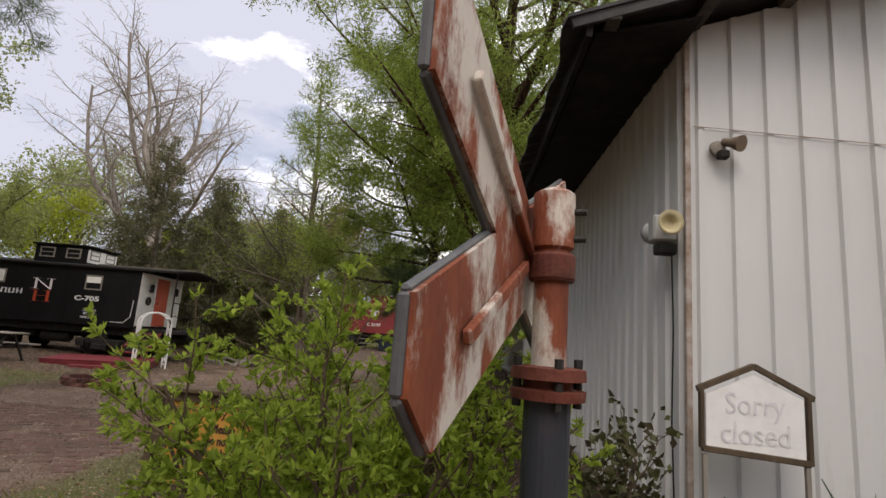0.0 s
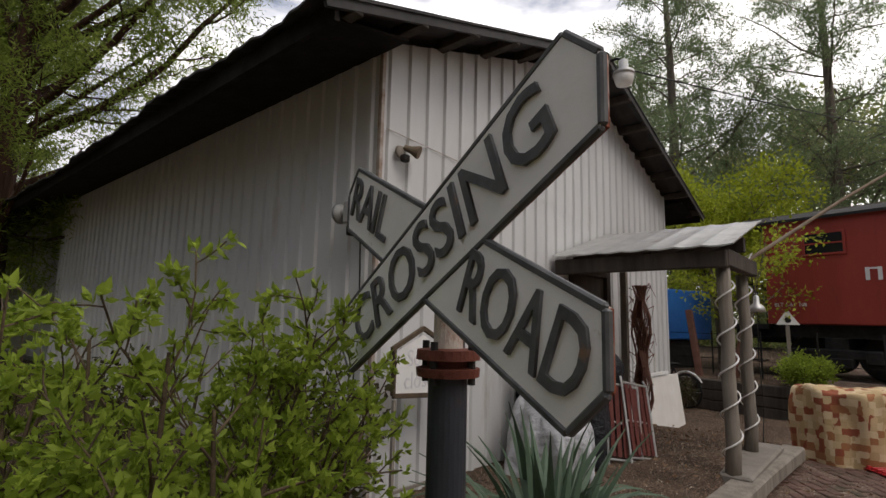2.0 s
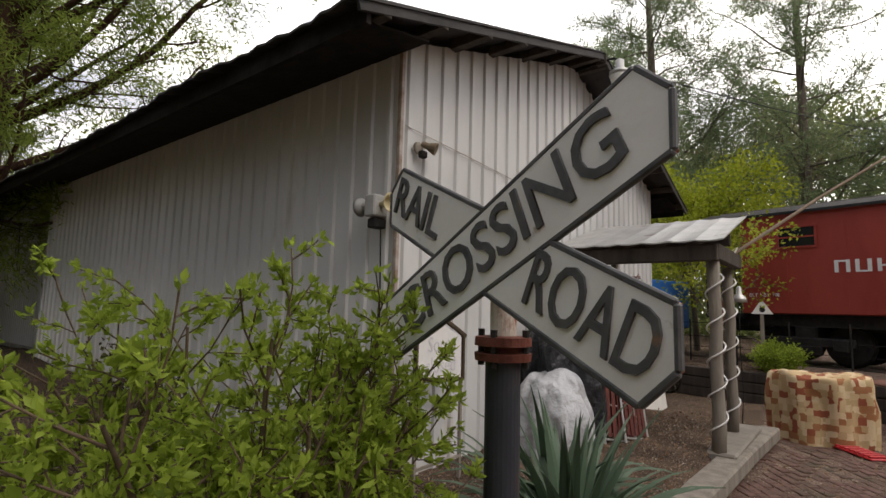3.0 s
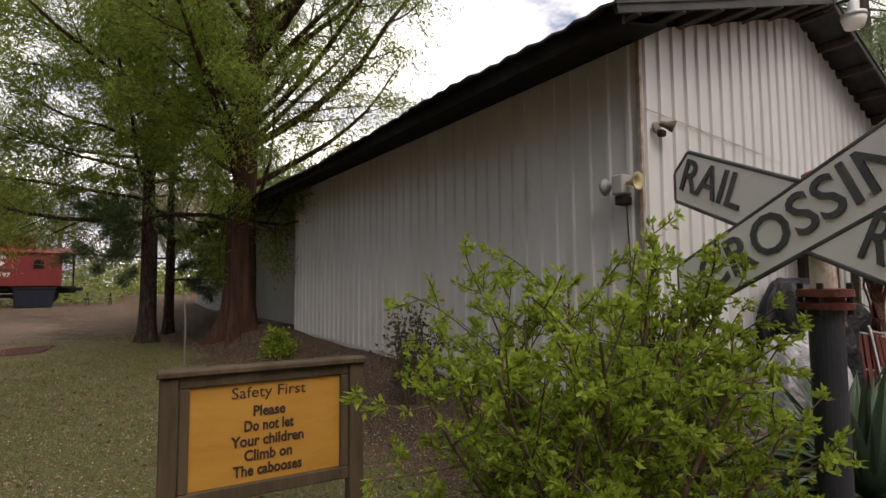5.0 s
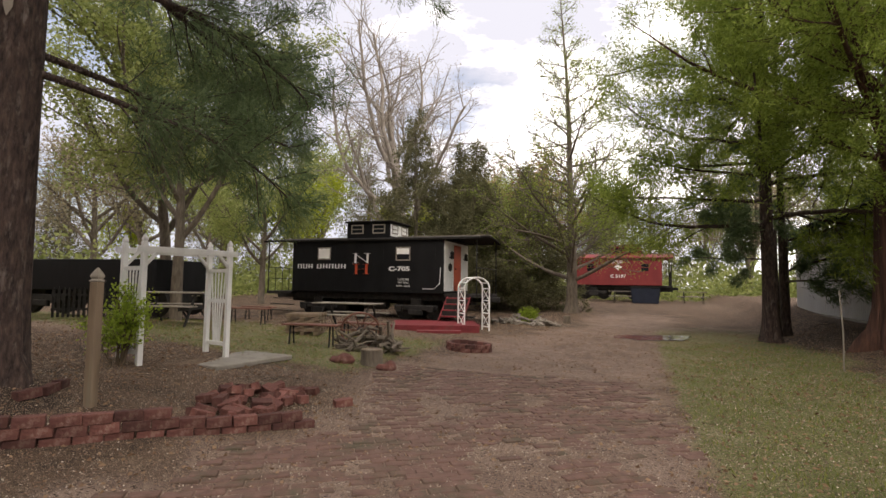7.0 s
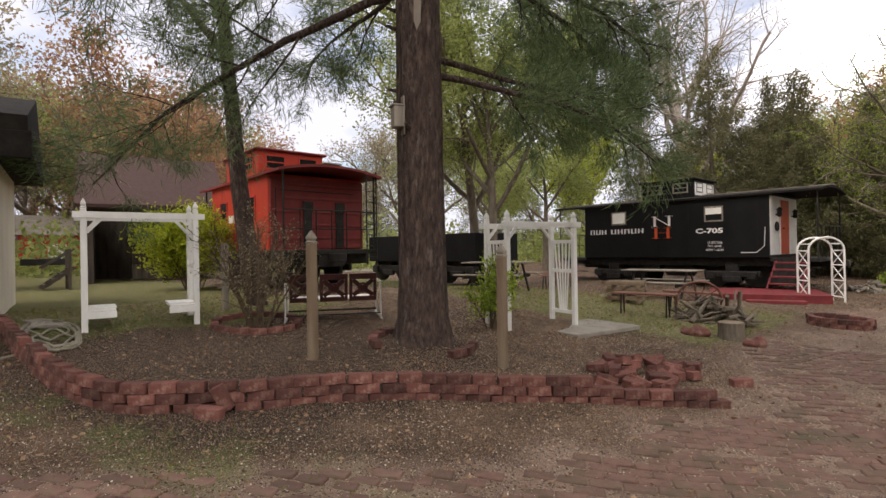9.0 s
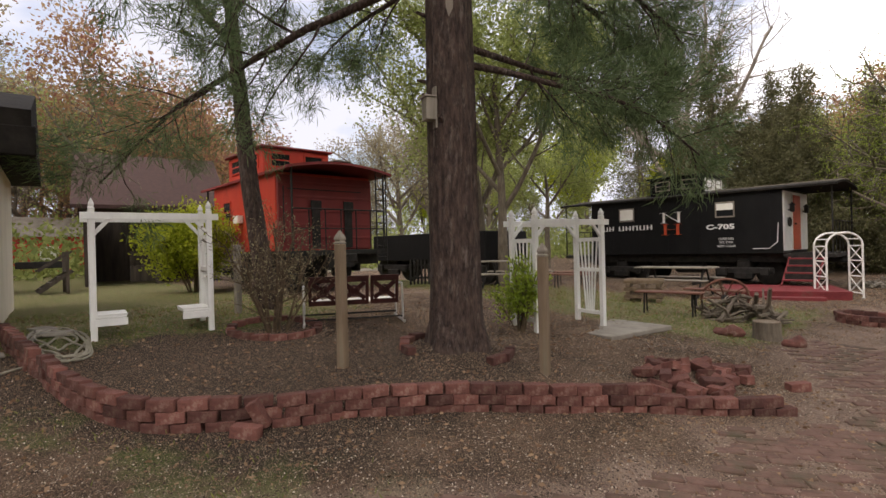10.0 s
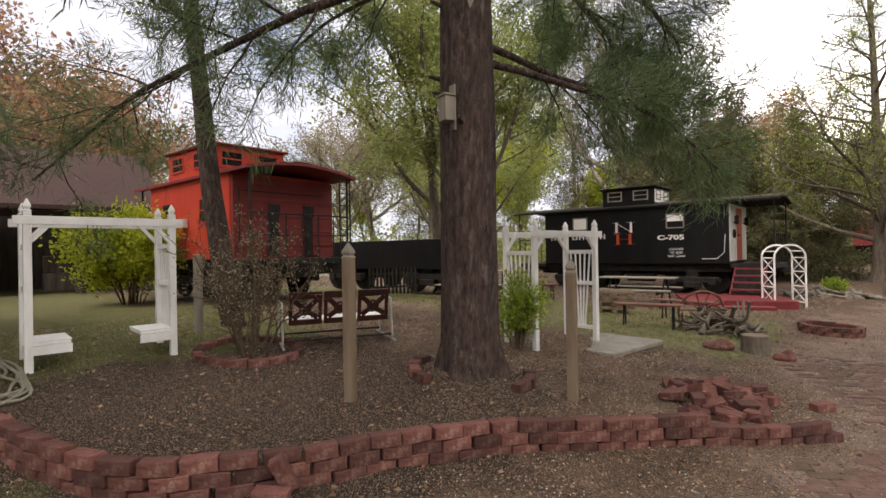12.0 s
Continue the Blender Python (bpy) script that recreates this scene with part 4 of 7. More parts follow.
part("diamond_emblem", Build().add([(0.0, -1.362, 2.02), (0.26, -1.362, 2.24), (0, -1.362, 2.46), (-0.26, -1.362, 2.24), (0.0, -1.354, 2.02), (0.26, -1.354, 2.24), (0, -1.354, 2.46), (-0.26, -1.354, 2.24)], [(0, 1, 2, 3), (7, 6, 5, 4), (0, 4, 5, 1), (1, 5, 6, 2), (2, 6, 7, 3), (3, 7, 4, 0)]), M_WHITE, far_body)
lettering("number", "C 5197", 0.3, 1.0, M_WHITE, far_body, Matrix.Translation((0.0, -1.36, 1.6)), bold=0.006)

# oxide red caboose on the eastern bank
pc = PENN_A + PENN_D * 4.35
ang = math.degrees(math.atan2(PENN_D[1], PENN_D[0]))
nx, ny = 0.96, -0.28
penn, penn_body = caboose("oxide_red_caboose", pose(pc[0] + nx * 1.4, pc[1] + ny * 1.4, 0.62, 0, 0, ang), "oxide red caboose with white lettering on the eastern bank", 9.0, 2.8, 1.1, 3.28, M_PENN, M_PENN, M_IRON, (0.1, 2.6, 2.0), M_PENN, (0, 1), windows=((-3.38, 2.74, 0.66, 0.40), (2.6, 2.70, 0.60, 0.42)), cup_h=0.85)
bars("name_row", -0.72, 2.08, 4.1, 0.25, 12, -1.408, M_WHITE, penn_body)
lettering("built_date", "BLT 1-51  N8", 0.11, 0.6, M_WHITE, penn_body, Matrix.Translation((-4.05, -1.408, 1.5)))
blue = thing("blue_rail_car", pose(13.6, 7.6, 0.30, 0, 0, -112), "bright blue rail car behind the metal shed", "rail car")
part("body", Build().box(-4, 4, -1.3, 1.3, 1.0, 2.2), M_BLUE, blue, bevel=0.03)
part("underframe", Build().box(-3.9, 3.9, -0.9, 0.9, 0.3, 0.996), M_IRON, blue, bevel=0.02)

# ---- trees ----
def grow(b, tips, rng, p, d, length, r, lev, o):
    """One limb and, from it, its branches; tips gathers places on the last twigs with their direction."""
    n = max(3, int(length / o["seg"][lev]))
    step, pts, ds = length / n, [V(p)], [V(d)]
    d = V(d).normalized()
    for i in range(n):
        d = (d + V(rng.normal(size=3)) * o["bend"][lev] + V((0, 0, o["lift"][lev]))).normalized()
        pts.append(pts[-1] + d * step)
        ds.append(d.copy())
    radii = [max(r * (1 - (1 - o["taper"]) * i / n), o.get("thin", 0.004)) for i in range(n + 1)]
    b.tube(pts, radii, o["sides"][lev], cap=False)
    if lev == len(o["count"]):
        tips.extend((pts[i], ds[i]) for i in range(1, n + 1))
        return
    k = o["count"][lev]
    k = max(1, int(k * (length / o["len"][lev]) ** 0.7)) if lev else k
    az = rng.uniform(0, 6.28)
    for i in range(k):
        f = o["from"][lev] + (1 - o["from"][lev]) * (i + rng.uniform(0.1, 0.9)) / k
        a = min(int(f * n), n - 1)
        q = pts[a].lerp(pts[a + 1], f * n - a)
        az += 2.4 + rng.normal() * 0.4
        axis = ds[a]
        s = axis.orthogonal().normalized()
        s = Matrix.Rotation(az, 3, axis) @ s
        an = radians(o["angle"][lev] + rng.normal() * o["spread"])
        nd = axis * math.cos(an) + s * math.sin(an)
        nl = o["ratio"][lev] * length * o["shape"][lev](f) * rng.uniform(0.75, 1.2)
        if nl > 0.05:
            grow(b, tips, rng, q, nd, nl, min(radii[a] * 0.62, o["rad"][lev] * nl + 0.004), lev + 1, o)
    if lev >= 1:
        tips.extend((pts[i], ds[i]) for i in range(max(1, n // 2), n + 1))


def leaves_at(tips, rng, per, spread, size, width, droop=0.0, along=0.5, bend=0.25, name="crown"):
    P = np.array([t[0][:] for t in tips])
    D = np.array([t[1][:] for t in tips])
    P, D = np.repeat(P, per, 0), np.repeat(D, per, 0)
    P = P + rng.normal(size=P.shape) * spread
    D = D * along + rng.normal(size=P.shape) * 0.6 + np.array((0, 0, -droop))
    k = rng.uniform(0.6, 1.3, len(P))
    return leaf_mesh(name, P, D, size * k, width * k, rng, bend)


def tree(name, at, label, bark, leaf, o, seed, group=""):
    rng = np.random.default_rng(seed)
    t = thing(name, at, label, "tree", group)
    b, tips = Build(), []
    grow(b, tips, rng, (0, 0, -0.25), o.get("lean", (0, 0, 1)), o["len"][0], o["r"], 0, o)
    for z, dx, dy, dz, ln in o.get("limbs", ()):
        grow(b, tips, rng, (0.2 * dx, 0.2 * dy, z), V((dx, dy, dz)), ln, 0.02 + 0.011 * ln, 1, o)
    if o.get("flare"):
        k = o["flare"]
        n = 24
        rings = []
        for z, m in ((-0.3, 1.75), (0.0, 1.55), (0.25, 1.25), (0.7, 1.06), (1.6, 0.99), (3.2, 0.92)):
            rings.append([(math.cos(a) * o["r"] * m * (1 + k * m * m * 0.16 * math.sin(5 * a + 0.7 * z) * (1 if m > 0.95 else 0.6) + k * 0.08 * math.sin(9 * a + 1.3)), math.sin(a) * o["r"] * m * (1 + k * m * m * 0.16 * math.sin(5 * a + 0.7 * z + 0.4) + k * 0.08 * math.cos(11 * a)), z) for a in [2 * math.pi * j / n for j in range(n)]])
        vs = [p for r in rings for p in r]
        fs = [(i * n + j, i * n + (j + 1) % n, (i + 1) * n + (j + 1) % n, (i + 1) * n + j) for i in range(len(rings) - 1) for j in range(n)]
        b.add(vs, fs)
    part("trunk", b, bark, t, smooth=True)
    if leaf is not None and tips:
        cap = o.get("max", 9000)
        if len(tips) > cap:
            tips = [tips[i] for i in rng.choice(len(tips), cap, replace=False)]
        part("crown", leaves_at(tips, rng, max(1, round(o["n"] / len(tips))), o["puff"], o["leaf"][0], o["leaf"][1], o.get("droop", 0), o.get("along", 0.5)), leaf, t)
    return t


cone = lambda f: max(0.12, 1.05 - f)
full = lambda f: 1.0 - 0.45 * f
dome = lambda f: 0.45 + 0.9 * math.sin(math.pi * min(1, f * 0.9 + 0.1)) * 0.6
CYPRESS = dict(len=(17, 8, 2.4), r=0.32, taper=0.12, seg=(0.9, 0.55, 0.3, 0.25), bend=(0.012, 0.07, 0.12, 0.15), lift=(0.02, 0.035, 0.0, -0.03), sides=(14, 6, 4, 3), count=(44, 13, 5), **{"from": (0.15, 0.12, 0.1)},
               angle=(56, 52, 45), spread=9, ratio=(0.56, 0.34, 0.36), shape=(lambda f: (0.25 + 1.4 * f) if f < 0.4 else 1.25 * (1.1 - f), full, full), rad=(0.016, 0.010, 0.008), flare=1.0, n=170000, puff=0.15, leaf=(0.13, 0.026), droop=0.25, max=42000)
SPARSE = dict(len=(15, 4, 1.3), r=0.22, taper=0.1, seg=(0.8, 0.5, 0.3, 0.25), bend=(0.01, 0.05, 0.1, 0.12), lift=(0.02, 0.03, 0.03, 0.0), sides=(10, 5, 3, 3), count=(66, 12, 4), **{"from": (0.10, 0.15, 0.2)},
              angle=(66, 45, 40), spread=8, ratio=(0.36, 0.34, 0.4), shape=(cone, full, full), rad=(0.018, 0.011, 0.008), flare=0.6, n=30000, puff=0.14, leaf=(0.12, 0.025), droop=0.2, max=12000, thin=0.017)
PINE = dict(len=(16, 5, 1.6), r=0.30, taper=0.35, seg=(0.9, 0.4, 0.25, 0.2), bend=(0.008, 0.09, 0.13, 0.15), lift=(0.02, 0.005, 0.01, 0.03), sides=(18, 6, 4, 3), count=(30, 11, 4), **{"from": (0.30, 0.25, 0.2)},
            angle=(82, 50, 45), spread=10, ratio=(0.33, 0.34, 0.42), shape=(lambda f: 1.15 - 0.75 * f, full, full), rad=(0.011, 0.009, 0.007), flare=0.35, n=90000, puff=0.09, leaf=(0.17, 0.02), along=0.9, max=16000)
SPRUCE = dict(len=(9, 2.6, 0.9), r=0.2, taper=0.1, seg=(0.7, 0.35, 0.2, 0.2), bend=(0.015, 0.05, 0.1, 0.1), lift=(0.02, -0.03, -0.05, -0.03), sides=(8, 5, 3, 3), count=(60, 10, 3), **{"from": (0.08, 0.1, 0.1)},
              angle=(80, 50, 45), spread=8, ratio=(0.36, 0.4, 0.4), shape=(cone, full, full), rad=(0.011, 0.008, 0.006), n=60000, puff=0.11, leaf=(0.14, 0.035), droop=0.3, along=0.8, max=12000)
BROAD = dict(len=(6.5, 5.5, 2.6), r=0.24, taper=0.35, seg=(0.6, 0.6, 0.4, 0.3), bend=(0.05, 0.09, 0.13, 0.15), lift=(0.03, 0.05, 0.02, 0.0), sides=(10, 6, 4, 3), count=(9, 8, 6), **{"from": (0.35, 0.2, 0.15)},
             angle=(42, 45, 45), spread=12, ratio=(0.85, 0.48, 0.42), shape=(dome, full, full), rad=(0.016, 0.012, 0.008), n=26000, puff=0.2, leaf=(0.11, 0.07), droop=0.1, max=12000)
BARE = dict(len=(9, 7, 3), r=0.40, taper=0.35, seg=(0.8, 0.7, 0.5, 0.4), bend=(0.04, 0.10, 0.14, 0.16), lift=(0.02, 0.05, 0.03, 0.02), sides=(12, 6, 4, 3), count=(11, 12, 9), **{"from": (0.3, 0.2, 0.15)},
            angle=(48, 48, 45), spread=12, ratio=(0.8, 0.5, 0.42), shape=(dome, full, full), rad=(0.018, 0.012, 0.008), n=9000, puff=0.2, leaf=(0.12, 0.04), max=12000, thin=0.012)


def mk(o, **k):
    return {**o, **k}


def ground_pose(x, y, rz=0, dz=0.0):
    return pose(x, y, gz(x, y) + dz, 0, 0, rz)


tree("dawn_redwood", ground_pose(0.95, 13.75, 0), "large redwood with fluted red-brown trunk and fresh feathery foliage", M_REDWOOD, L_CYPRESS, mk(CYPRESS, limbs=((4.6, 0.75, -0.6, 0.32, 8.0), (5.0, 0.5, -0.85, 0.42, 7.0), (4.3, -0.5, -0.8, 0.30, 6.0), (5.4, -0.7, -0.5, 0.45, 6.5), (4.8, -0.85, 0.1, 0.35, 6.0), (5.6, 0.3, -0.9, 0.6, 6.5))), 3)
tree("conical_tree", ground_pose(-6.9, 24.4), "tall conical tree with thin branches just leafing out", M_GREYBARK, L_CYPRESS, SPARSE, 5)
tree("pine_tree", ground_pose(-0.55, 17.4), "dark-trunked pine beside the lane", M_PINEBARK, L_CYPRESS, mk(PINE, r=0.20, len=(13, 5, 1.6), count=(42, 11, 4), **{"from": (0.27, 0.2, 0.2)}, lift=(0.02, -0.004, -0.01, 0.0), leaf=(0.17, 0.026), n=130000, puff=0.17, ratio=(0.42, 0.34, 0.42), max=24000), 8)
tree("pine_tree", ground_pose(0.35, 19.8), "slim dark pine behind another by the lane", M_PINEBARK, L_PINE, mk(PINE, r=0.14, len=(12, 4, 1.4), count=(26, 9, 3), **{"from": (0.15, 0.2, 0.2)}), 9)
for k, (x, y, s, h) in enumerate(((-12.2, 26.0, 21, 9.0), (-15.6, 26.5, 22, 11.0), (-9.6, 28.0, 23, 8.0), (-13.9, 29, 24, 9.5))):
    tree("spruce_tree", ground_pose(x, y), "dark brownish-green conifer behind the caboose", M_GREYBARK, L_DARK, mk(SPRUCE, len=(h, 2.6, 0.9), n=42000, leaf=(0.17, 0.05), puff=0.14), s, "dark conifers")
tree("sycamore_tree", ground_pose(-19.5, 33), "large pale-barked bare tree with spreading limbs", M_PALEBARK, L_BUDS, mk(BARE, len=(14, 8, 3), r=0.55, count=(15, 12, 9), **{'from': (0.25, 0.2, 0.15)}), 31)
tree("young_tree", ground_pose(-19.2, 13.5), "tree with thin new pale green leaves", M_GREYBARK, L_SPRING, mk(BROAD, len=(7.5, 5.5, 2.4), r=0.22), 33)
tree("young_tree", ground_pose(-16.3, 11.3), "tree with thin new pale green leaves", M_GREYBARK, L_SPRING, mk(BROAD, len=(6.5, 5, 2.4), r=0.17), 34)
tree("young_tree", ground_pose(-24, 24), "low spreading tree with grey-green leaves", M_GREYBARK, L_SPRING, mk(BROAD, len=(6, 5, 2.2), r=0.2), 35)
tree("maple_tree", ground_pose(15.2, 3.6), "yellow-green leafing maple beside the metal shed", M_GREYBARK, L_YELLOW, mk(BROAD, len=(3.9, 2.7, 1.4), r=0.10, n=26000), 36)
tree("maple_tree", ground_pose(10.9, 2.3), "low yellow-green sapling before the red caboose", M_GREYBARK, L_YELLOW, mk(BROAD, len=(2.4, 1.0, 0.6), r=0.03, count=(6, 5, 3), n=1800, seg=(0.3, 0.25, 0.2, 0.2), leaf=(0.09, 0.05), puff=0.08), 37)
for k, (x, y, s, h) in enumerate(((22, 6.5, 41, 17), (27, 1, 42, 19), (24, -6, 43, 16), (30, 10, 44, 18))):
    tree("pine_tree", ground_pose(x, y), "tall grey-green pine beyond the eastern caboose", M_GREYBARK, L_EASTPINE, mk(PINE, len=(h, 5, 1.6), count=(56, 11, 4), n=64000, **{"from": (0.12, 0.2, 0.2)}, leaf=(0.26, 0.035), puff=0.18, max=22000), s, "eastern pines")

# far woods: a few kinds, set out again and again
rng_w = np.random.default_rng(77)
kinds = []
for k, (o, bark, leaf) in enumerate(((mk(BROAD, len=(8, 6, 2.6), leaf=(0.22, 0.13), n=9000, puff=0.4, max=5000), M_GREYBARK, L_SPRING), (mk(BARE, len=(9, 7, 3), r=0.3, leaf=(0.22, 0.1), puff=0.3, n=12000, max=4000), M_GREYBARK, L_BUDS),
                                     (mk(BROAD, len=(7, 5.5, 2.4), leaf=(0.22, 0.13), n=9000, puff=0.4, max=4500), M_GREYBARK, L_YELLOW), (mk(BROAD, len=(8, 6, 2.6), leaf=(0.22, 0.13), n=8000, puff=0.4, max=4500), M_GREYBARK, L_RUSSET),
                                     (mk(SPRUCE, len=(11, 3, 1), leaf=(0.18, 0.05), n=15000, puff=0.18), M_GREYBARK, L_DARK))):
    words = ("leafy spring tree in the far woods", "bare budding tree in the far woods", "yellow-green tree in the far woods", "russet-leaved tree in the far woods", "dark conifer in the far woods")[k]
    kinds.append(tree("woodland_tree", ground_pose((-34, -40, -30, -36, -28)[k], (30, 26, 38, 4, 44)[k]), words, bark, leaf, o, 60 + k, "far woods"))
for k in range(125):
    a = rng_w.uniform(0, 2 * math.pi)
    d = rng_w.uniform(33, 66)
    x, y = -4 + d * math.cos(a), 8 + d * math.sin(a) * 1.05
    if x > 12 and abs(y) < 14 and rng_w.uniform() < 0.5:
        continue
    west = x < -22 and y < 14
    j = rng_w.choice(5, p=(0.22, 0.2, 0.08, 0.38, 0.12) if west else (0.34, 0.34, 0.1, 0.02, 0.2))
    t = copy_thing(kinds[j], ground_pose(x, y, rng_w.uniform(0, 360)))
    t.scale = V((1, 1, 1)) * rng_w.uniform(0.8, 1.35)

# the big pine in the bed: its low limbs are set by hand, the crown is grown
def big_pine():
    rng = np.random.default_rng(12)
    x0, y0 = -10.42, 3.67
    t = thing("white_pine", ground_pose(x0, y0), "big plated-bark pine with long drooping needled limbs in brick ring", "tree")
    b, tips = Build(), []
    h = 15.0
    prof = [(0.43, -0.3), (0.37, 0.0), (0.32, 0.25), (0.295, 0.8), (0.285, 2.5), (0.26, 5), (0.2, 9), (0.1, 15)]
    n = 26
    vs = []
    for r, z in prof:
        for j in range(n):
            a = 2 * math.pi * j / n
            k = r * (1 + 0.05 * math.sin(7 * a + 1.7 * z) + 0.03 * math.sin(13 * a - 2.1 * z) + (0.12 * math.sin(4 * a) if z < 0.2 else 0))
            vs.append((k * math.cos(a), k * math.sin(a), z))
    b.add(vs, [(i * n + j, i * n + (j + 1) % n, (i + 1) * n + (j + 1) % n, (i + 1) * n + j) for i in range(len(prof) - 1) for j in range(n)])
    o = mk(PINE, count=(0, 17, 6))
    # azimuth, height, length, first rise, later droop
    for az, z, ln, rise, droop in ((222, 4.3, 5.4, -0.16, -0.03), (57, 4.5, 4.0, 0.08, -0.04), (40, 3.25, 3.0, -0.02, -0.035), (72, 3.5, 3.2, 0.0, -0.05), (34, 4.7, 4.4, 0.20, -0.03), (238, 4.7, 5.0, 0.0, -0.04), (20, 5.3, 5.2, 0.3, -0.03), (75, 4.8, 4.6, 0.1, -0.04), (200, 5.0, 4.6, 0.3, -0.05), (265, 5.2, 4.6, 0.35, -0.05), (150, 4.6, 4.2, 0.2, -0.05),
                                   (110, 5.3, 4.8, 0.3, -0.05), (330, 5.6, 5.2, 0.4, -0.045), (5, 5.4, 5.4, 0.42, -0.045), (290, 6.3, 4.8, 0.4, -0.05), (45, 6.4, 5.0, 0.4, -0.05), (230, 6.5, 4.4, 0.4, -0.05), (170, 6.4, 4, 0.4, -0.05), (90, 6.8, 4.4, 0.4, -0.05),
                                   (320, 7.6, 4.4, 0.45, -0.05), (20, 8.2, 4.0, 0.45, -0.05), (130, 8, 4, 0.45, -0.05), (250, 8.2, 3.8, 0.45, -0.05), (70, 9.4, 3.2, 0.5, -0.05), (190, 9.6, 3.2, 0.5, -0.05), (300, 10.2, 3, 0.5, -0.05), (0, 11.5, 2.4, 0.5, -0.05), (140, 12, 2.2, 0.5, -0.05), (240, 13, 1.8, 0.5, -0.05)):
        a = radians(az)
        d = V((math.cos(a), math.sin(a), rise))
        oo = mk(o, lift=(0, droop, -0.01, 0.02), len=(16, ln, 1.6), taper=0.2)
        grow(b, tips, rng, (0.2 * math.cos(a), 0.2 * math.sin(a), z), d, ln, 0.018 + 0.009 * ln, 1, oo)
    for k in range(9):
        a, z = rng.uniform(0, 6.28), rng.uniform(2.2, 4.6)
        b.tube([(0.26 * math.cos(a), 0.26 * math.sin(a), z), (0.40 * math.cos(a), 0.40 * math.sin(a), z + 0.04)], [0.03, 0.015], 6)
    part("trunk", b, M_PINEBARK, t, smooth=True)
    part("crown", leaves_at(tips, rng, max(1, round(190000 / len(tips))), 0.08, 0.17, 0.011, 0.15, 1.0), L_PINE, t)
    scar = part("bark_scar", Build().add([(0, -0.004, 0), (0.05, -0.004, 0.1), (0.06, 0, 0.35), (0.02, 0, 0.6), (-0.03, 0, 0.4), (-0.035, 0, 0.12)], [(0, 1, 2, 3, 4, 5)]), M_PALEBARK, t, "pale bare wood scar", at=pose(0.21, -0.195, 3.7, 0, 0, 40))
    # a small wooden box nailed to the trunk
    box = thing("bird_box", pose(x0 + 0.02, y0 - 0.35, gz(x0, y0) + 2.55, 0, 0, -20), "small weathered wooden box nailed to the pine", "bird box")
    part("box", Build().box(-0.075, 0.075, -0.07, 0.05, 0, 0.25), M_GREYWOOD, box, bevel=0.006)
    part("back_board", Build().box(-0.05, 0.05, 0.051, 0.07, -0.08, 0.38), M_GREYWOOD, box)
    part("lid", Build().box(-0.09, 0.09, -0.09, 0.05, 0.252, 0.27), M_GREYWOOD, box)


big_pine()
# added pine out of view: its crown shades the bed and western paving
tree("pine_tree", ground_pose(-11.3, -5.2), "unseen tall pine added to shade the brick-edged bed", M_PINEBARK, L_PINE, mk(PINE, r=0.26, len=(14, 5, 1.6), count=(34, 10, 4), **{"from": (0.38, 0.25, 0.2)}, leaf=(0.24, 0.035), n=70000, puff=0.15), 55)
tree("leaning_tree", ground_pose(-14.72, 3.32), "slender smooth leaning trunk tree among shrub stems", M_PINEBARK, L_SPRING, mk(BROAD, len=(9, 3.6, 1.6), r=0.19, lean=(-0.12, -0.10, 1), bend=(0.02, 0.09, 0.13, 0.15), count=(9, 7, 4), n=7000, max=3000, **{"from": (0.55, 0.25, 0.2)}), 51)


def thicket():
    """The low green belt under the far trees."""
    rng = np.random.default_rng(5)
    n = 160000
    a = rng.uniform(0, 2 * math.pi, n)
    d = rng.uniform(31, 64, n)
    P = np.stack([-4 + d * np.cos(a), 8 + d * np.sin(a) * 1.05, np.zeros(n)], -1)
    top = 2.7 + 1.2 * np.sin(a * 9 + 1) * np.sin(a * 23) + 0.8 * np.sin(a * 57 + d)
    keep = top > 0.3
    P, top, d = P[keep], top[keep], d[keep]
    P[:, 2] = ground_height(P[:, 0], P[:, 1]) + rng.uniform(0, 1, len(P)) ** 1.3 * top * rng.uniform(0.5, 1.3, len(P))
    D = rng.normal(size=P.shape) + np.array((0, 0, 0.5))
    k = rng.uniform(0.6, 1.3, len(P))
    ob = part("undergrowth", leaf_mesh("undergrowth", P, D, 0.34 * k, 0.2 * k, rng), L_SPRING)
    tagged(ob, "pale green undergrowth along the edge of the woods", "undergrowth", kind="stuff")


thicket()

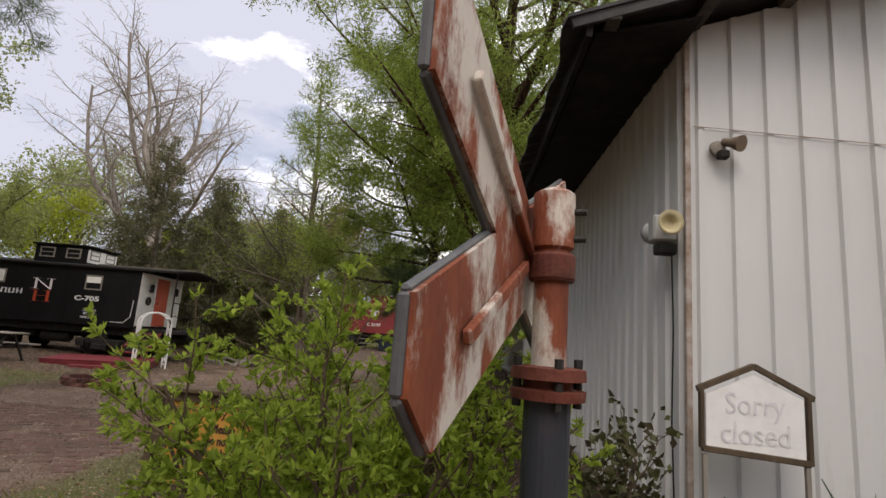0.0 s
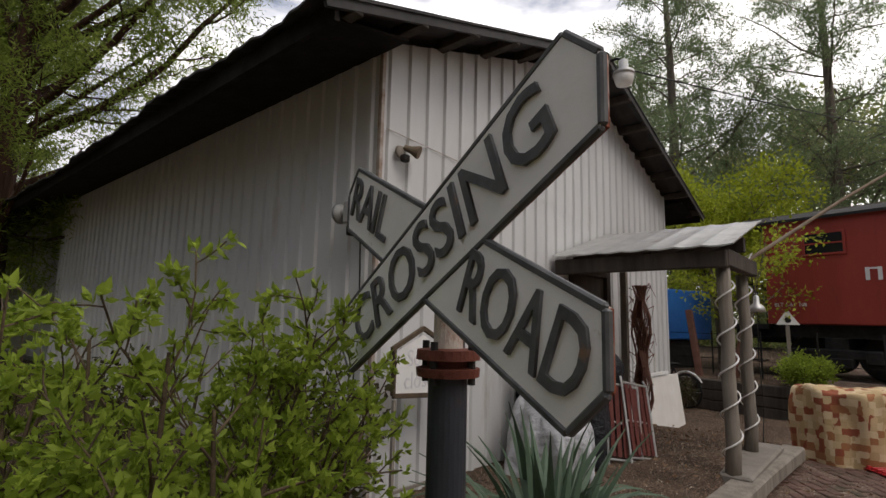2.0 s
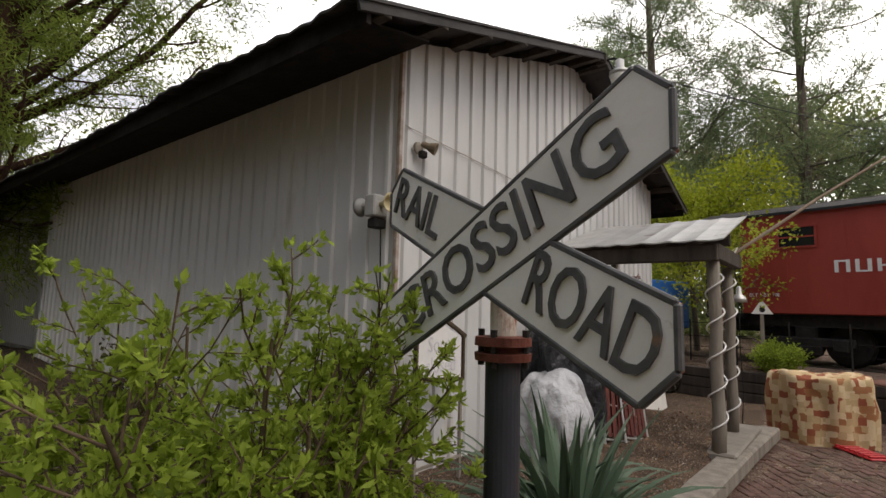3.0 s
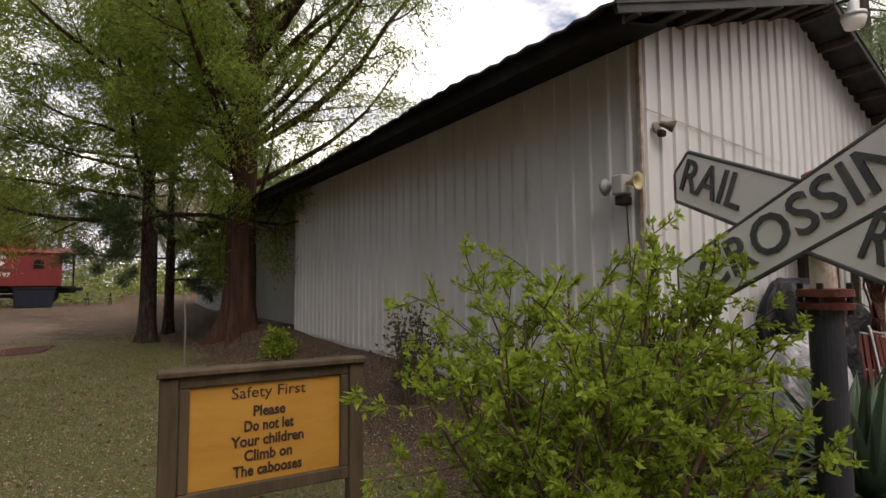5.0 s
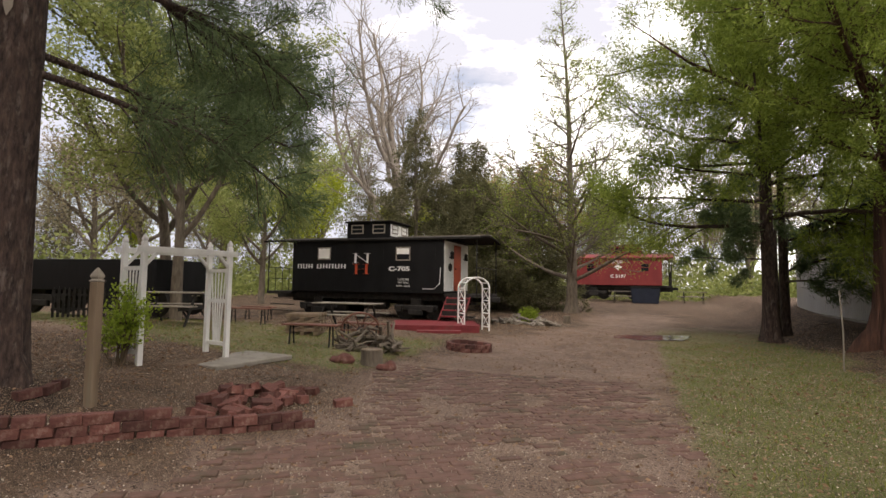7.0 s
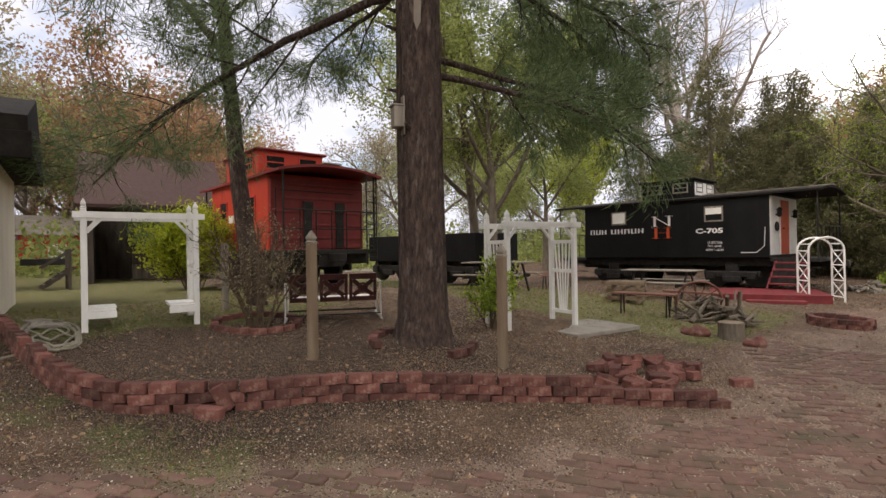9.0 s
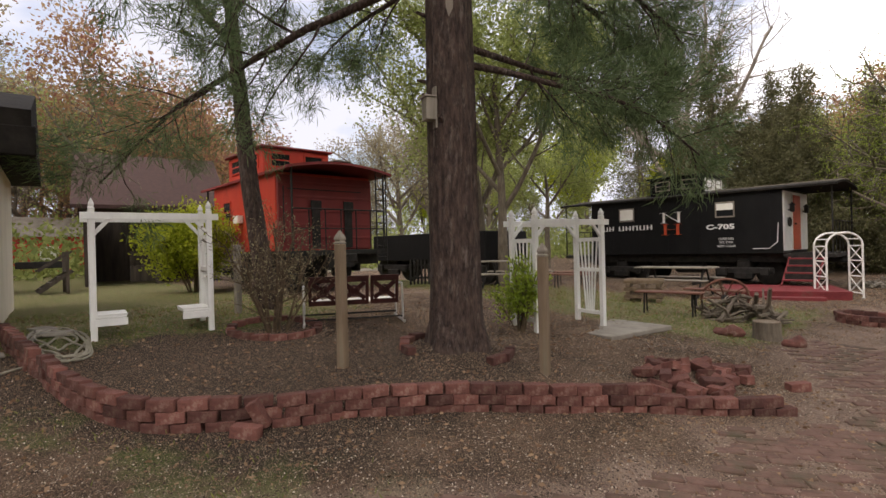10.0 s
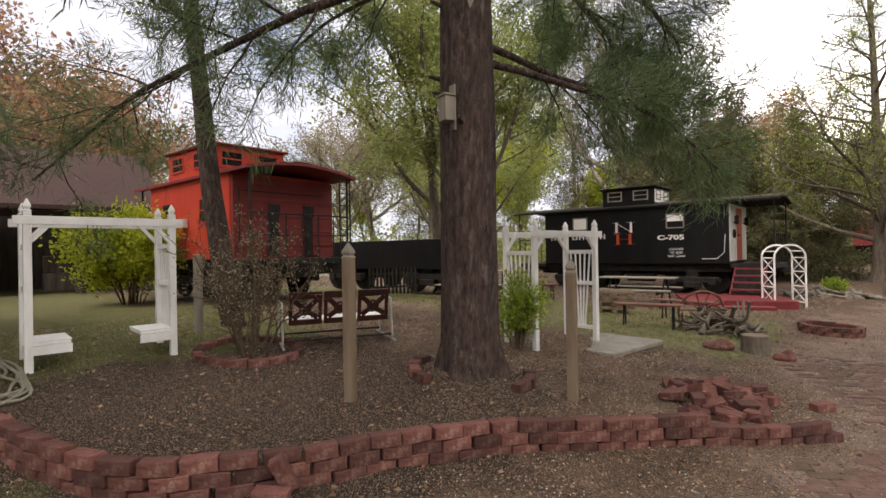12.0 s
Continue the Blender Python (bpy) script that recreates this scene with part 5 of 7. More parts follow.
# ---- things by the metal shed ----
def shrub(name, at, label, rx, ry, h, stems, leaf, n, size, seed, bark=None, droop=0.0, category="shrub", puff=0.05, whorl=0):
    rng = np.random.default_rng(seed)
    t = thing(name, at, label, category)
    b, tips = Build(), []
    o = dict(len=(h, h * 0.5, h * 0.22), taper=0.3, thin=0.003, seg=(0.22, 0.14, 0.09, 0.08), bend=(0.09, 0.13, 0.16, 0.2), lift=(0.02, 0.05, 0.03, 0.02), sides=(7, 5, 4, 3), count=(9, 6, 4), **{"from": (0.25, 0.15, 0.1)},
             angle=(42, 45, 45), spread=14, ratio=(0.45, 0.48, 0.45), shape=(full, full, full), rad=(0.012, 0.008, 0.006))
    for k in range(stems):
        a, q = 2.4 * k + rng.normal() * 0.3, rng.uniform(0.15, 1.0) ** 0.6
        e = V((math.cos(a) * rx * q, math.sin(a) * ry * q, h * (1.0 - 0.40 * q * q)))
        p = V((e.x * 0.22, e.y * 0.22, -0.05))
        d = (e - p)
        ln = d.length * 0.80
        grow(b, tips, rng, p, d.normalized(), ln, rng.uniform(0.012, 0.026), 0, o)
    part("branchwork", b, bark or M_TWIG, t, smooth=True)
    if whorl:
        pick = rng.choice(len(tips), min(len(tips), n // whorl), replace=False)
        tips, n, puff = [tips[i] for i in pick], n, 0.007
    part("foliage", leaves_at(tips, rng, whorl or max(1, round(n / len(tips))), puff, size[0], size[1], droop, 0.8, name="foliage"), leaf, t)
    return t


shrub("green_shrub", ground_pose(-0.32, 2.42), "loose spring-green leafy shrub with bare twiggy stems", 1.15, 1.0, 2.08, 26, L_FRESH, 36000, (0.042, 0.018), 101, whorl=8)
shrub("rose_bush", ground_pose(1.05, 3.05), "spindly rose bush with bronze leaves against the metal wall", 0.22, 0.18, 1.42, 5, L_ROSE, 900, (0.06, 0.04), 102)
shrub("rose_bush", ground_pose(0.9, 6.0), "spindly bronze-leaved bush against the footing", 0.55, 0.5, 1.25, 6, L_ROSE, 1000, (0.06, 0.04), 103)
shrub("small_sapling", ground_pose(0.75, 10.4), "small green sapling by the redwood", 0.3, 0.3, 0.75, 5, L_FRESH, 1500, (0.07, 0.04), 104)


def safety_sign():
    a = math.degrees(math.atan2(-0.15, 1.1))
    s = thing("safety_sign", ground_pose(-1.515, 3.93, a, -0.035) @ Matrix.Diagonal((0.955, 1, 0.975, 1)), "ochre notice board in a dark wooden frame on posts", "sign")
    g = gz(-1.53, 3.93)
    for x in (-0.565, 0.565):
        part("post", Build().box(x - 0.05, x + 0.05, -0.05, 0.05, -0.2, 1.13 - g), M_SIGNWOOD, s, bevel=0.008)
    part("board", Build().box(-0.455, 0.455, -0.012, 0.02, 0.47 - g, 1.06 - g), M_YELLOW, s)
    part("cap_rail", Build().box(-0.63, 0.63, -0.075, 0.06, 1.132 - g, 1.17 - g), M_SIGNWOOD, s, bevel=0.008)
    for z0, z1 in ((0.39, 0.468), (1.062, 1.13)):
        part("rail", Build().box(-0.513, 0.513, -0.035, 0.035, z0 - g, z1 - g), M_SIGNWOOD, s, bevel=0.006)
    for x in (-0.484, 0.484):
        part("stile", Build().box(x - 0.028, x + 0.028, -0.036, 0.034, 0.47 - g, 1.06 - g), M_SIGNWOOD, s, bevel=0.006)
    lettering("lettering", "Safety First", 0.095, 0.45, M_SIGNTEXT, s, Matrix.Translation((0.0, -0.0145, 1.0 - g)))
    for k, (w, ln) in enumerate(((0.195, "Please"), (0.30, "Do not let"), (0.44, "Your children"), (0.29, "Climb on"), (0.415, "The cabooses"))):
        lettering("lettering", ln, 0.088, w, M_SIGNTEXT, s, Matrix.Translation((0.0, -0.0145, 0.885 - 0.087 * k - g)), bold=0.0025)


safety_sign()


def on_wall(x, z, out=0.0):
    """A pose on the gable wall: x along it from the corner, -y pointing out of it."""
    return SHED @ Matrix.Translation((x, -0.024 - out, z))


fl = thing("flood_lamp", on_wall(0.18, 3.0), "small double flood lamp on the gable wall", "lamp")
part("base", Build().lathe([(0.04, 0), (0.055, 0.01), (0.05, 0.03), (0.02, 0.04)], (0, 0, 0), 14, Matrix.Rotation(radians(90), 4, "X")), M_GREYWOOD, fl)
part("lamp_head", Build().lathe([(0.025, -0.06), (0.03, 0.0), (0.05, 0.05), (0.055, 0.075)], (0, 0, 0), 14, Matrix.Translation((0.06, -0.08, 0.02)) @ Matrix.Rotation(radians(115), 4, "X") @ Matrix.Rotation(radians(30), 4, "Y")), M_POSTWOOD, fl, "tan lamp head")
part("sensor", Build().box(-0.02, 0.05, -0.09, -0.03, -0.09, -0.03), M_IRON, fl, bevel=0.01)

sp = thing("horn_speaker", pose(1.585, 3.48, 2.39, 0, 0, -92), "grey weathered double horn speaker box on the wall", "speaker")
part("box", Build().box(-0.06, 0.06, -0.16, -0.0, -0.02, 0.16), M_PALEGREY, sp, bevel=0.012)
part("lower_box", Build().box(-0.05, 0.05, -0.13, 0.0, -0.11, -0.03), M_IRON, sp, bevel=0.01)
for sgn, mat in ((-1, M_PALEGREY), (1, M_YELLOWED)):
    part("horn", Build().lathe([(0.02, 0), (0.03, 0.05), (0.05, 0.09), (0.085, 0.12), (0.07, 0.10), (0.03, 0.06)], (0, 0, 0), 16, Matrix.Translation((sgn * 0.06, -0.09, 0.08)) @ Matrix.Rotation(radians(90 * sgn), 4, "Y")), mat, sp, smooth=True)
part("cable", Build().tube([(0.0, -0.02, -0.1), (0.02, -0.018, -0.6), (-0.01, -0.018, -1.2), (0.03, -0.018, -1.8)], 0.006, 6), M_IRON, sp)

ws = thing("closed_sign", on_wall(0.23, 0.03, 0.28) @ Matrix.Diagonal((0.82, 1, 1, 1)), "house-shaped whiteboard in a brown wooden frame on legs", "sign")
part("board", Build().prism([(-0.33, 1.08), (0.33, 1.04), (0.33, 1.38), (0.0, 1.50), (-0.33, 1.38)], -0.006, 0.006), M_WHITE, ws)
fr = Build()
for a, c in (((-0.36, 1.08), (-0.36, 1.41)), ((0.36, 1.03), (0.36, 1.40)), ((-0.39, 1.40), (0.0, 1.55)), ((0.0, 1.55), (0.40, 1.39)), ((-0.36, 1.08), (0.36, 1.04))):
    fr.beam((a[0], -0.004, a[1]), (c[0], -0.004, c[1]), 0.03, 0.035)
part("frame", fr, M_SIGNWOOD, ws, bevel=0.004)
for x in (-0.34, 0.34):
    part("leg", Build().box(x - 0.014, x + 0.014, -0.012, 0.012, 0.2, 1.05), M_GREYWOOD, ws)
part("cross_rail", Build().box(-0.33, 0.33, -0.01, 0.01, 0.42, 0.44), M_GREYWOOD, ws)
M_FADED = material("faded_marker", (0.60, 0.59, 0.60), (0.68, 0.67, 0.68), 30, 0.6)
lettering("lettering", "Sorry", 0.17, 0.40, M_FADED, ws, Matrix.Translation((0.0, -0.0085, 1.33)), 0.002)
lettering("lettering", "closed", 0.17, 0.46, M_FADED, ws, Matrix.Translation((0.0, -0.0085, 1.17)), 0.002)

# street lamp under the ridge and the wire that comes to it
gl = thing("barn_lamp", SHED @ Matrix.Translation((3.50, -0.62, 4.78)), "grey barn lamp under the roof ridge", "lamp")
part("hood", Build().lathe([(0.14, 0.0), (0.13, 0.05), (0.06, 0.09), (0.06, 0.20), (0.03, 0.22)], (0, 0, 0), 20), M_TINLIGHT, gl, smooth=True)
part("globe", Build().lathe([(0.04, -0.14), (0.10, -0.12), (0.12, -0.05), (0.13, -0.005)], (0, 0, 0), 20), M_SIGNWHITE, gl, "milky lamp globe", smooth=True)
part("arm", Build().tube([(0, 0, 0.2), (0, 0.08, 0.26), (0, 0.62, 0.22)], 0.018, 8), M_IRON, gl)
part("bracket", Build().box(-0.05, 0.05, 0.17, 0.3, 0.2, 0.31), M_DARKWOOD, gl)
wire = thing("overhead_wire", pose(5.1, 2.75, 5.02), "thin sagging overhead wire to the roof ridge", "wire")
pts = [V((0, 0.1, 0)).lerp(V((24, -7, 4.6)), k / 14) + V((0, 0, -1.0 * (k / 14) * (1 - k / 14))) for k in range(15)]
part("cable", Build().tube(pts, 0.012, 5), M_IRON, wire)

# ---- porch ----
pr = thing("porch", SHED, "low porch of rough posts under a galvanised tin roof", "porch")
PX0, PX1, PY0, PY1 = 2.75, 3.72, -0.06, -1.86
b = Build()
n = 28
vs, fs = [], []
for k in range(n + 1):
    f = k / n
    y = PY0 + (PY1 - 0.06 - PY0) * f
    lift = 0.014 if k % 4 == 0 else (0.004 if k % 2 else 0)
    vs += [(PX0 - 0.10, y, 2.40 + lift), (PX1 + 0.45, y, 2.86 + lift), (PX0 - 0.10, y, 2.385 + lift), (PX1 + 0.45, y, 2.845 + lift)]
for k in range(n):
    i = 4 * k
    fs += [(i, i + 1, i + 5, i + 4), (i + 2, i + 6, i + 7, i + 3), (i, i + 4, i + 6, i + 2), (i + 1, i + 3, i + 7, i + 5)]
fs += [(0, 2, 3, 1), (4 * n, 4 * n + 1, 4 * n + 3, 4 * n + 2)]
part("tin_roof", b.add(vs, fs), M_TINLIGHT, pr)
part("eave_beam", Build().box(PX0 - 0.02, PX0 + 0.08, PY1 + 0.02, PY0 + 0.02, 2.20, 2.37), M_DARKWOOD, pr, bevel=0.012)
part("front_beam", Build().box(PX0 + 0.085, PX1 + 0.5, PY1 + 0.02, PY1 + 0.12, 2.22, 2.395), M_DARKWOOD, pr, bevel=0.012)
part("rear_beam", Build().box(PX1 + 0.42, PX1 + 0.5, PY1 + 0.125, PY0 + 0.02, 2.51, 2.69), M_DARKWOOD, pr, bevel=0.012)
for k in range(4):
    y = PY1 + 0.35 + k * 0.42
    part("rafter", Build().beam((PX0 + 0.09, y, 2.36), (PX1 + 0.41, y, 2.64), 0.05, 0.08), M_DARKWOOD, pr)
for px, py, zt in ((2.98, -1.76, 2.218), (4.12, -1.70, 2.24)):
    gp = 0.26
    pts = [(px + 0.015 * math.sin(3 * k), py + 0.012 * math.cos(2.3 * k), gp - 0.05 + (zt - gp + 0.05) * k / 6) for k in range(7)]
    post = part("post", Build().tube(pts, [0.075, 0.068, 0.064, 0.066, 0.062, 0.064, 0.066], 10), M_GREYWOOD, pr, "rough grey post", smooth=True)
    cord = [(px + 0.083 * math.cos(a) * 1.05, py + 0.083 * math.sin(a) * 1.05, gp + 0.1 + (zt - gp - 0.2) * a / 31.4) for a in np.linspace(0, 31.4, 80)]
    part("rope_light", Build().tube(cord, 0.009, 5), M_WHITE, post, "white cord wound round the post")
# doorway in the gable wall, rough jambs
dr = thing("door_1", SHED, "dark recessed shed door under the porch", "door", kind="structure")
part("door_leaf", Build().box(3.22, 4.05, -0.055, -0.03, 0.27, 2.25), M_DARKWOOD, dr, bevel=0.01)
part("frame", Build().box(3.10, 3.215, -0.10, -0.026, 0.27, 2.34).box(4.055, 4.17, -0.10, -0.026, 0.27, 2.34).box(3.216, 4.054, -0.10, -0.026, 2.255, 2.34), M_DARKWOOD, dr)
part("door_panel", Build().box(3.36, 3.62, -0.065, -0.056, 1.45, 2.0), M_DECK, dr, "dim red panel")
part("door_post", Build().box(4.19, 4.27, -0.30, -0.22, 0.27, 2.34), M_GREYWOOD, dr)
# thick old vine on a post of the porch
vn = thing("dead_vine", SHED @ Matrix.Translation((4.38, -0.42, 0.26)), "tangled dead brown vine climbing to the porch roof", "vine")
rng_v = np.random.default_rng(6)
b = Build()
for k in range(16):
    a = rng_v.uniform(0, 6.28)
    x, y = 0.09 * math.cos(a), 0.09 * math.sin(a)
    pts = [(x + 0.05 * math.sin(2.1 * j + a), y + 0.05 * math.cos(1.7 * j + a), -0.03 + 0.215 * j) for j in range(10)]
    b.tube(pts, [rng_v.uniform(0.008, 0.022)] * 10, 5)
for k in range(40):
    a, z = rng_v.uniform(0, 6.28), rng_v.uniform(0.2, 1.9)
    b.tube([(0.08 * math.cos(a), 0.08 * math.sin(a), z), (0.17 * math.cos(a + 0.6), 0.17 * math.sin(a + 0.6), z + 0.06), (0.20 * math.cos(a + 1.3), 0.2 * math.sin(a + 1.3), z - 0.1)], [0.007, 0.005, 0.003], 4)
part("branchwork", b, M_BENCH, vn)
bd = thing("leaning_board", SHED @ Matrix.Translation((5.3, -0.24, 0.0)) @ pose(0, 0, 0, -6, 0, 0), "pale worn board leaning on the gable wall", "board")
part("board", Build().prism([(0, 0.06), (1.5, -0.12), (1.45, 0.84), (-0.1, 0.86)], 0, 0.03), M_SIGNWHITE, bd, bevel=0.006)
part("cap", Build().box(-0.1, 0.9, -0.03, 0.06, 0.87, 0.91), M_WHITEWOOD, bd)
cl = thing("clamp_lamp", SHED @ Matrix.Translation((4.75, -1.72, 1.95)), "aluminium clamp work lamp hanging from the porch", "lamp")
part("shade", Build().lathe([(0.10, -0.12), (0.085, -0.06), (0.035, -0.01), (0.03, 0.07), (0.012, 0.09)], (0, 0, 0), 16), M_TINLIGHT, cl, smooth=True)
part("cable", Build().tube([(0, 0, 0.08), (0.02, 0.03, 0.2), (0.0, 0.04, 0.38)], 0.006, 6).tube([(0, 0, -0.06), (0.0, 0.01, -0.7), (0.06, 0.0, -1.3), (0.02, 0.02, -1.68)], 0.006, 6), M_IRON, cl)

# stone slab, timber edging, stepping stone
sl = thing("concrete_slab", SHED @ Matrix.Translation((0, 0, 0)), "worn concrete slab before the porch", "slab")
part("slab", Build().box(2.9, 4.7, -1.92, -0.3, 0.12, 0.285), M_CONCRETE, sl, bevel=0.02)
ed = thing("timber_edging", pose(0, 0, 0), "old squared timber edging of the raised bed", "edging")
part("timber", Build().beam((2.6, 1.52, 0.17), (4.95, 1.36, 0.17), 0.26, 0.16), M_GREYWOOD, ed, bevel=0.02)
part("timber", Build().beam((4.97, 1.36, 0.16), (6.7, 1.22, 0.14), 0.24, 0.16), M_GREYWOOD, ed, bevel=0.02)
fs_ = thing("stepping_stone", ground_pose(3.55, 0.95), "flat pale stone slab beside the timber", "stone")
part("stone", Build().prism([(-0.55, -0.03), (0.55, -0.03), (0.5, 0.035), (-0.52, 0.03)], -0.22, 0.24), M_CONCRETE, fs_, bevel=0.02)

# covered heaps: folded sheets over a bulky load
def draped(name, at, label, rx, ry, h, mat, seed, folds=9, amp=0.08, power=2.6, category="tarp", flat=0.0):
    rng = np.random.default_rng(seed)
    t = thing(name, at, label, category)
    n, m = 72, 30
    ph = rng.uniform(0, 6.28, 8)
    vs, fs = [], []
    for i in range(m + 1):
        f = i / m
        for j in range(n):
            a = 2 * math.pi * j / n
            r = min(1.0, (1 - (1 - f) ** power) ** (1 / power)) if f < 1 else 1.0
            z = h * (1 - f ** power) ** (1 / power) if f < 1 else 0.0
            wob = 1 + amp * (math.sin(folds * a + ph[0] + 2.0 * z) * f + 0.6 * math.sin((folds * 2 + 1) * a + ph[1] - 3 * z) * f * f + 0.8 * math.sin(2 * a + ph[2] + 2.2 * z))
            nz = noise.noise(V((rx * r * math.cos(a) * 2.7 + seed, ry * r * math.sin(a) * 2.7, z * 2.7)))
            n2 = noise.noise(V((rx * r * math.cos(a) * 8 + seed, ry * r * math.sin(a) * 8, z * 5)))
            wob += amp * (1.3 * nz + 0.55 * n2)
            vs.append((rx * r * wob * math.cos(a), ry * r * wob * math.sin(a), max(0, z * (1 + 0.10 * nz * (1 - f) - flat * (1 - f)) + 0.03 * n2) - 0.02))
    for i in range(m):
        for j in range(n):
            fs.append((i * n + j, (i + 1) * n + j, (i + 1) * n + (j + 1) % n, i * n + (j + 1) % n))
    fs.append(tuple(range(n)))
    part("cloth", Build().add(vs, fs), mat, t, smooth=True)
    return t


M_TARP = material("black_tarpaulin", (0.012, 0.013, 0.016), (0.034, 0.036, 0.042), 5, 0.42, 0, 1.0, 6)
M_SHEET = material("white_plastic_sheet", (0.42, 0.43, 0.45), (0.55, 0.56, 0.58), 4, 0.4, 0, 0.9, 6, (1, 1, 1), (0.38, 0.36, 0.34), (0.6, 0.75), 5)
for cloth in (M_TARP, M_SHEET):
    for node in cloth.node_tree.nodes:
        if node.type == "BUMP":
            node.inputs["Distance"].default_value = 0.09
draped("white_sheet_heap", SHED @ Matrix.Translation((1.68, -0.56, 0.28)), "white plastic sheet over a bulky heap by the wall", 0.37, 0.36, 0.84, M_SHEET, 7, 9, 0.11, 1.7)
draped("black_tarp_heap", SHED @ Matrix.Translation((2.10, -0.44, 0.26)), "crumpled black tarpaulin over stacked goods by the wall", 0.46, 0.38, 1.36, M_TARP, 11, 7, 0.17, 2.1)
draped("black_tarp_heap", SHED @ Matrix.Translation((2.72, -0.40, 0.26)), "crumpled black tarpaulin lower heap", 0.40, 0.34, 1.12, M_TARP, 12, 7, 0.2, 2.0)
M_STRAP = material("red_webbing", (0.09, 0.02, 0.017), (0.15, 0.04, 0.03), 8, 0.7)
for k, dx in enumerate((0.0, 0.22)):
    ch = thing("folded_lawn_chair", SHED @ Matrix.Translation((2.52 + dx, -0.92 - 0.1 * k, 0.27)) @ pose(0, 0, 0, -14, 10, -25 + 12 * k), "folded aluminium lawn chair with red slats", "chair", "folded chairs")
    for x in (-0.22, 0.22):
        part("rail", Build().tube([(x, 0, 0), (x, 0.0, 0.78), (x * 0.9, 0.02, 0.84)], 0.013, 7), M_TINLIGHT, ch)
    for z in (0.05, 0.4, 0.78):
        part("cross_bar", Build().tube([(-0.22, 0, z), (0.22, 0, z)], 0.012, 7), M_TINLIGHT, ch)
    for x in np.linspace(-0.16, 0.16, 5):
        part("slat", Build().box(x - 0.027, x + 0.027, -0.012, -0.004, 0.08, 0.76), M_STRAP, ch)


def yucca(at, label, n, ln, seed):
    rng = np.random.default_rng(seed)
    t = thing("yucca", at, label, "plant")
    for k in range(n):
        a, e = rng.uniform(0, 6.28), rng.uniform(0.1, 1.35)
        l = ln * rng.uniform(0.7, 1.15)
        w = rng.uniform(0.024, 0.040)
        d = V((math.cos(a) * math.cos(e), math.sin(a) * math.cos(e), math.sin(e)))
        p, vs, fs = V((0.04 * math.cos(a), 0.04 * math.sin(a), 0.03)), [], []
        s = V((-math.sin(a), math.cos(a), 0))
        m = 7
        for j in range(m + 1):
            f = j / m
            ww = w * (0.7 + 0.6 * math.sin(math.pi * min(f + 0.15, 1))) * (1 - f ** 3) + 0.001
            up = s.cross(d).normalized()
            vs += [p - s * ww + up * ww * 0.35, p - up * 0.004, p + s * ww + up * ww * 0.35]
            d = (d + V((0, 0, -0.20 * (1.3 - math.sin(e)) * (1 + f)))).normalized()
            p = p + d * l / m
            p.z = max(p.z, 0.03)
        for j in range(m):
            i = 3 * j
            fs += [(i, i + 1, i + 4, i + 3), (i + 1, i + 2, i + 5, i + 4)]
        part("leaf", Build().add(vs, fs), L_YUCCA, t)


yucca(ground_pose(1.55, 1.84), "large clump of drooping grey-green sword leaves by the pole", 150, 0.98, 3)
yucca(ground_pose(1.95, 2.1), "upright clump of sword leaves behind another", 34, 0.85, 4)

# quilt-covered heap and red tray on the brick paving
def quilt_material():
    m = material("patchwork_cloth", (0.42, 0.24, 0.11), (0.60, 0.42, 0.22), 3, 0.9, 0, 0.2, 40)
    N, K = m.node_tree.nodes, m.node_tree.links
    p = N["Principled BSDF"]
    co, vo, hs = N.new("ShaderNodeTexCoord"), N.new("ShaderNodeTexVoronoi"), N.new("ShaderNodeValToRGB")
    vo.distance, vo.inputs["Scale"].default_value, vo.inputs["Randomness"].default_value = "CHEBYCHEV", 12.0, 0.5
    sep = N.new("ShaderNodeSeparateColor")
    K.new(co.outputs["Object"], vo.inputs["Vector"]), K.new(vo.outputs["Color"], sep.inputs["Color"]), K.new(sep.outputs["Red"], hs.inputs["Fac"])
    stops = ((0.0, (0.50, 0.36, 0.19)), (0.3, (0.58, 0.43, 0.24)), (0.5, (0.66, 0.52, 0.32)), (0.68, (0.36, 0.16, 0.07)), (0.85, (0.30, 0.09, 0.045)))
    while len(hs.color_ramp.elements) < len(stops):
        hs.color_ramp.elements.new(0.5)
    hs.color_ramp.interpolation = "CONSTANT"
    for e, (q, c) in zip(hs.color_ramp.elements, stops):
        e.position, e.color = q, (*c, 1)
    K.new(hs.outputs["Color"], p.inputs["Base Color"])
    return m


draped("patchwork_heap", ground_pose(7.35, 0.68, 10), "patchwork cloth draped over a heap on the brick paving", 0.50, 0.58, 0.92, quilt_material(), 21, 8, 0.06, 3.4, "cloth")
tr = thing("red_tray", ground_pose(6.75, 0.28, 35, 0.02), "ribbed bright red plastic piece lying on the bricks", "tray")
M_PLASTIC = material("red_plastic", (0.42, 0.02, 0.025), (0.52, 0.035, 0.04), 5, 0.35)
part("shell", Build().box(-0.30, 0.30, -0.13, 0.13, 0, 0.025), M_PLASTIC, tr, bevel=0.01)
for k in range(8):
    part("rib", Build().box(-0.27 + 0.075 * k, -0.24 + 0.075 * k, -0.12, 0.12, 0.026, 0.05), M_PLASTIC, tr, bevel=0.006)

# bank: retaining timbers, wire fence, triangle sign, stakes and scrap
def along(d, off=0.0):
    """A place on the bank: d metres down the caboose from its north end, off metres in front of its side."""
    q = PENN_A + PENN_D * d
    return q[0] - 0.96 * off, q[1] + 0.28 * off


rw = thing("retaining_wall", pose(0, 0, 0), "low dark timber retaining wall below the bank", "wall", kind="structure")
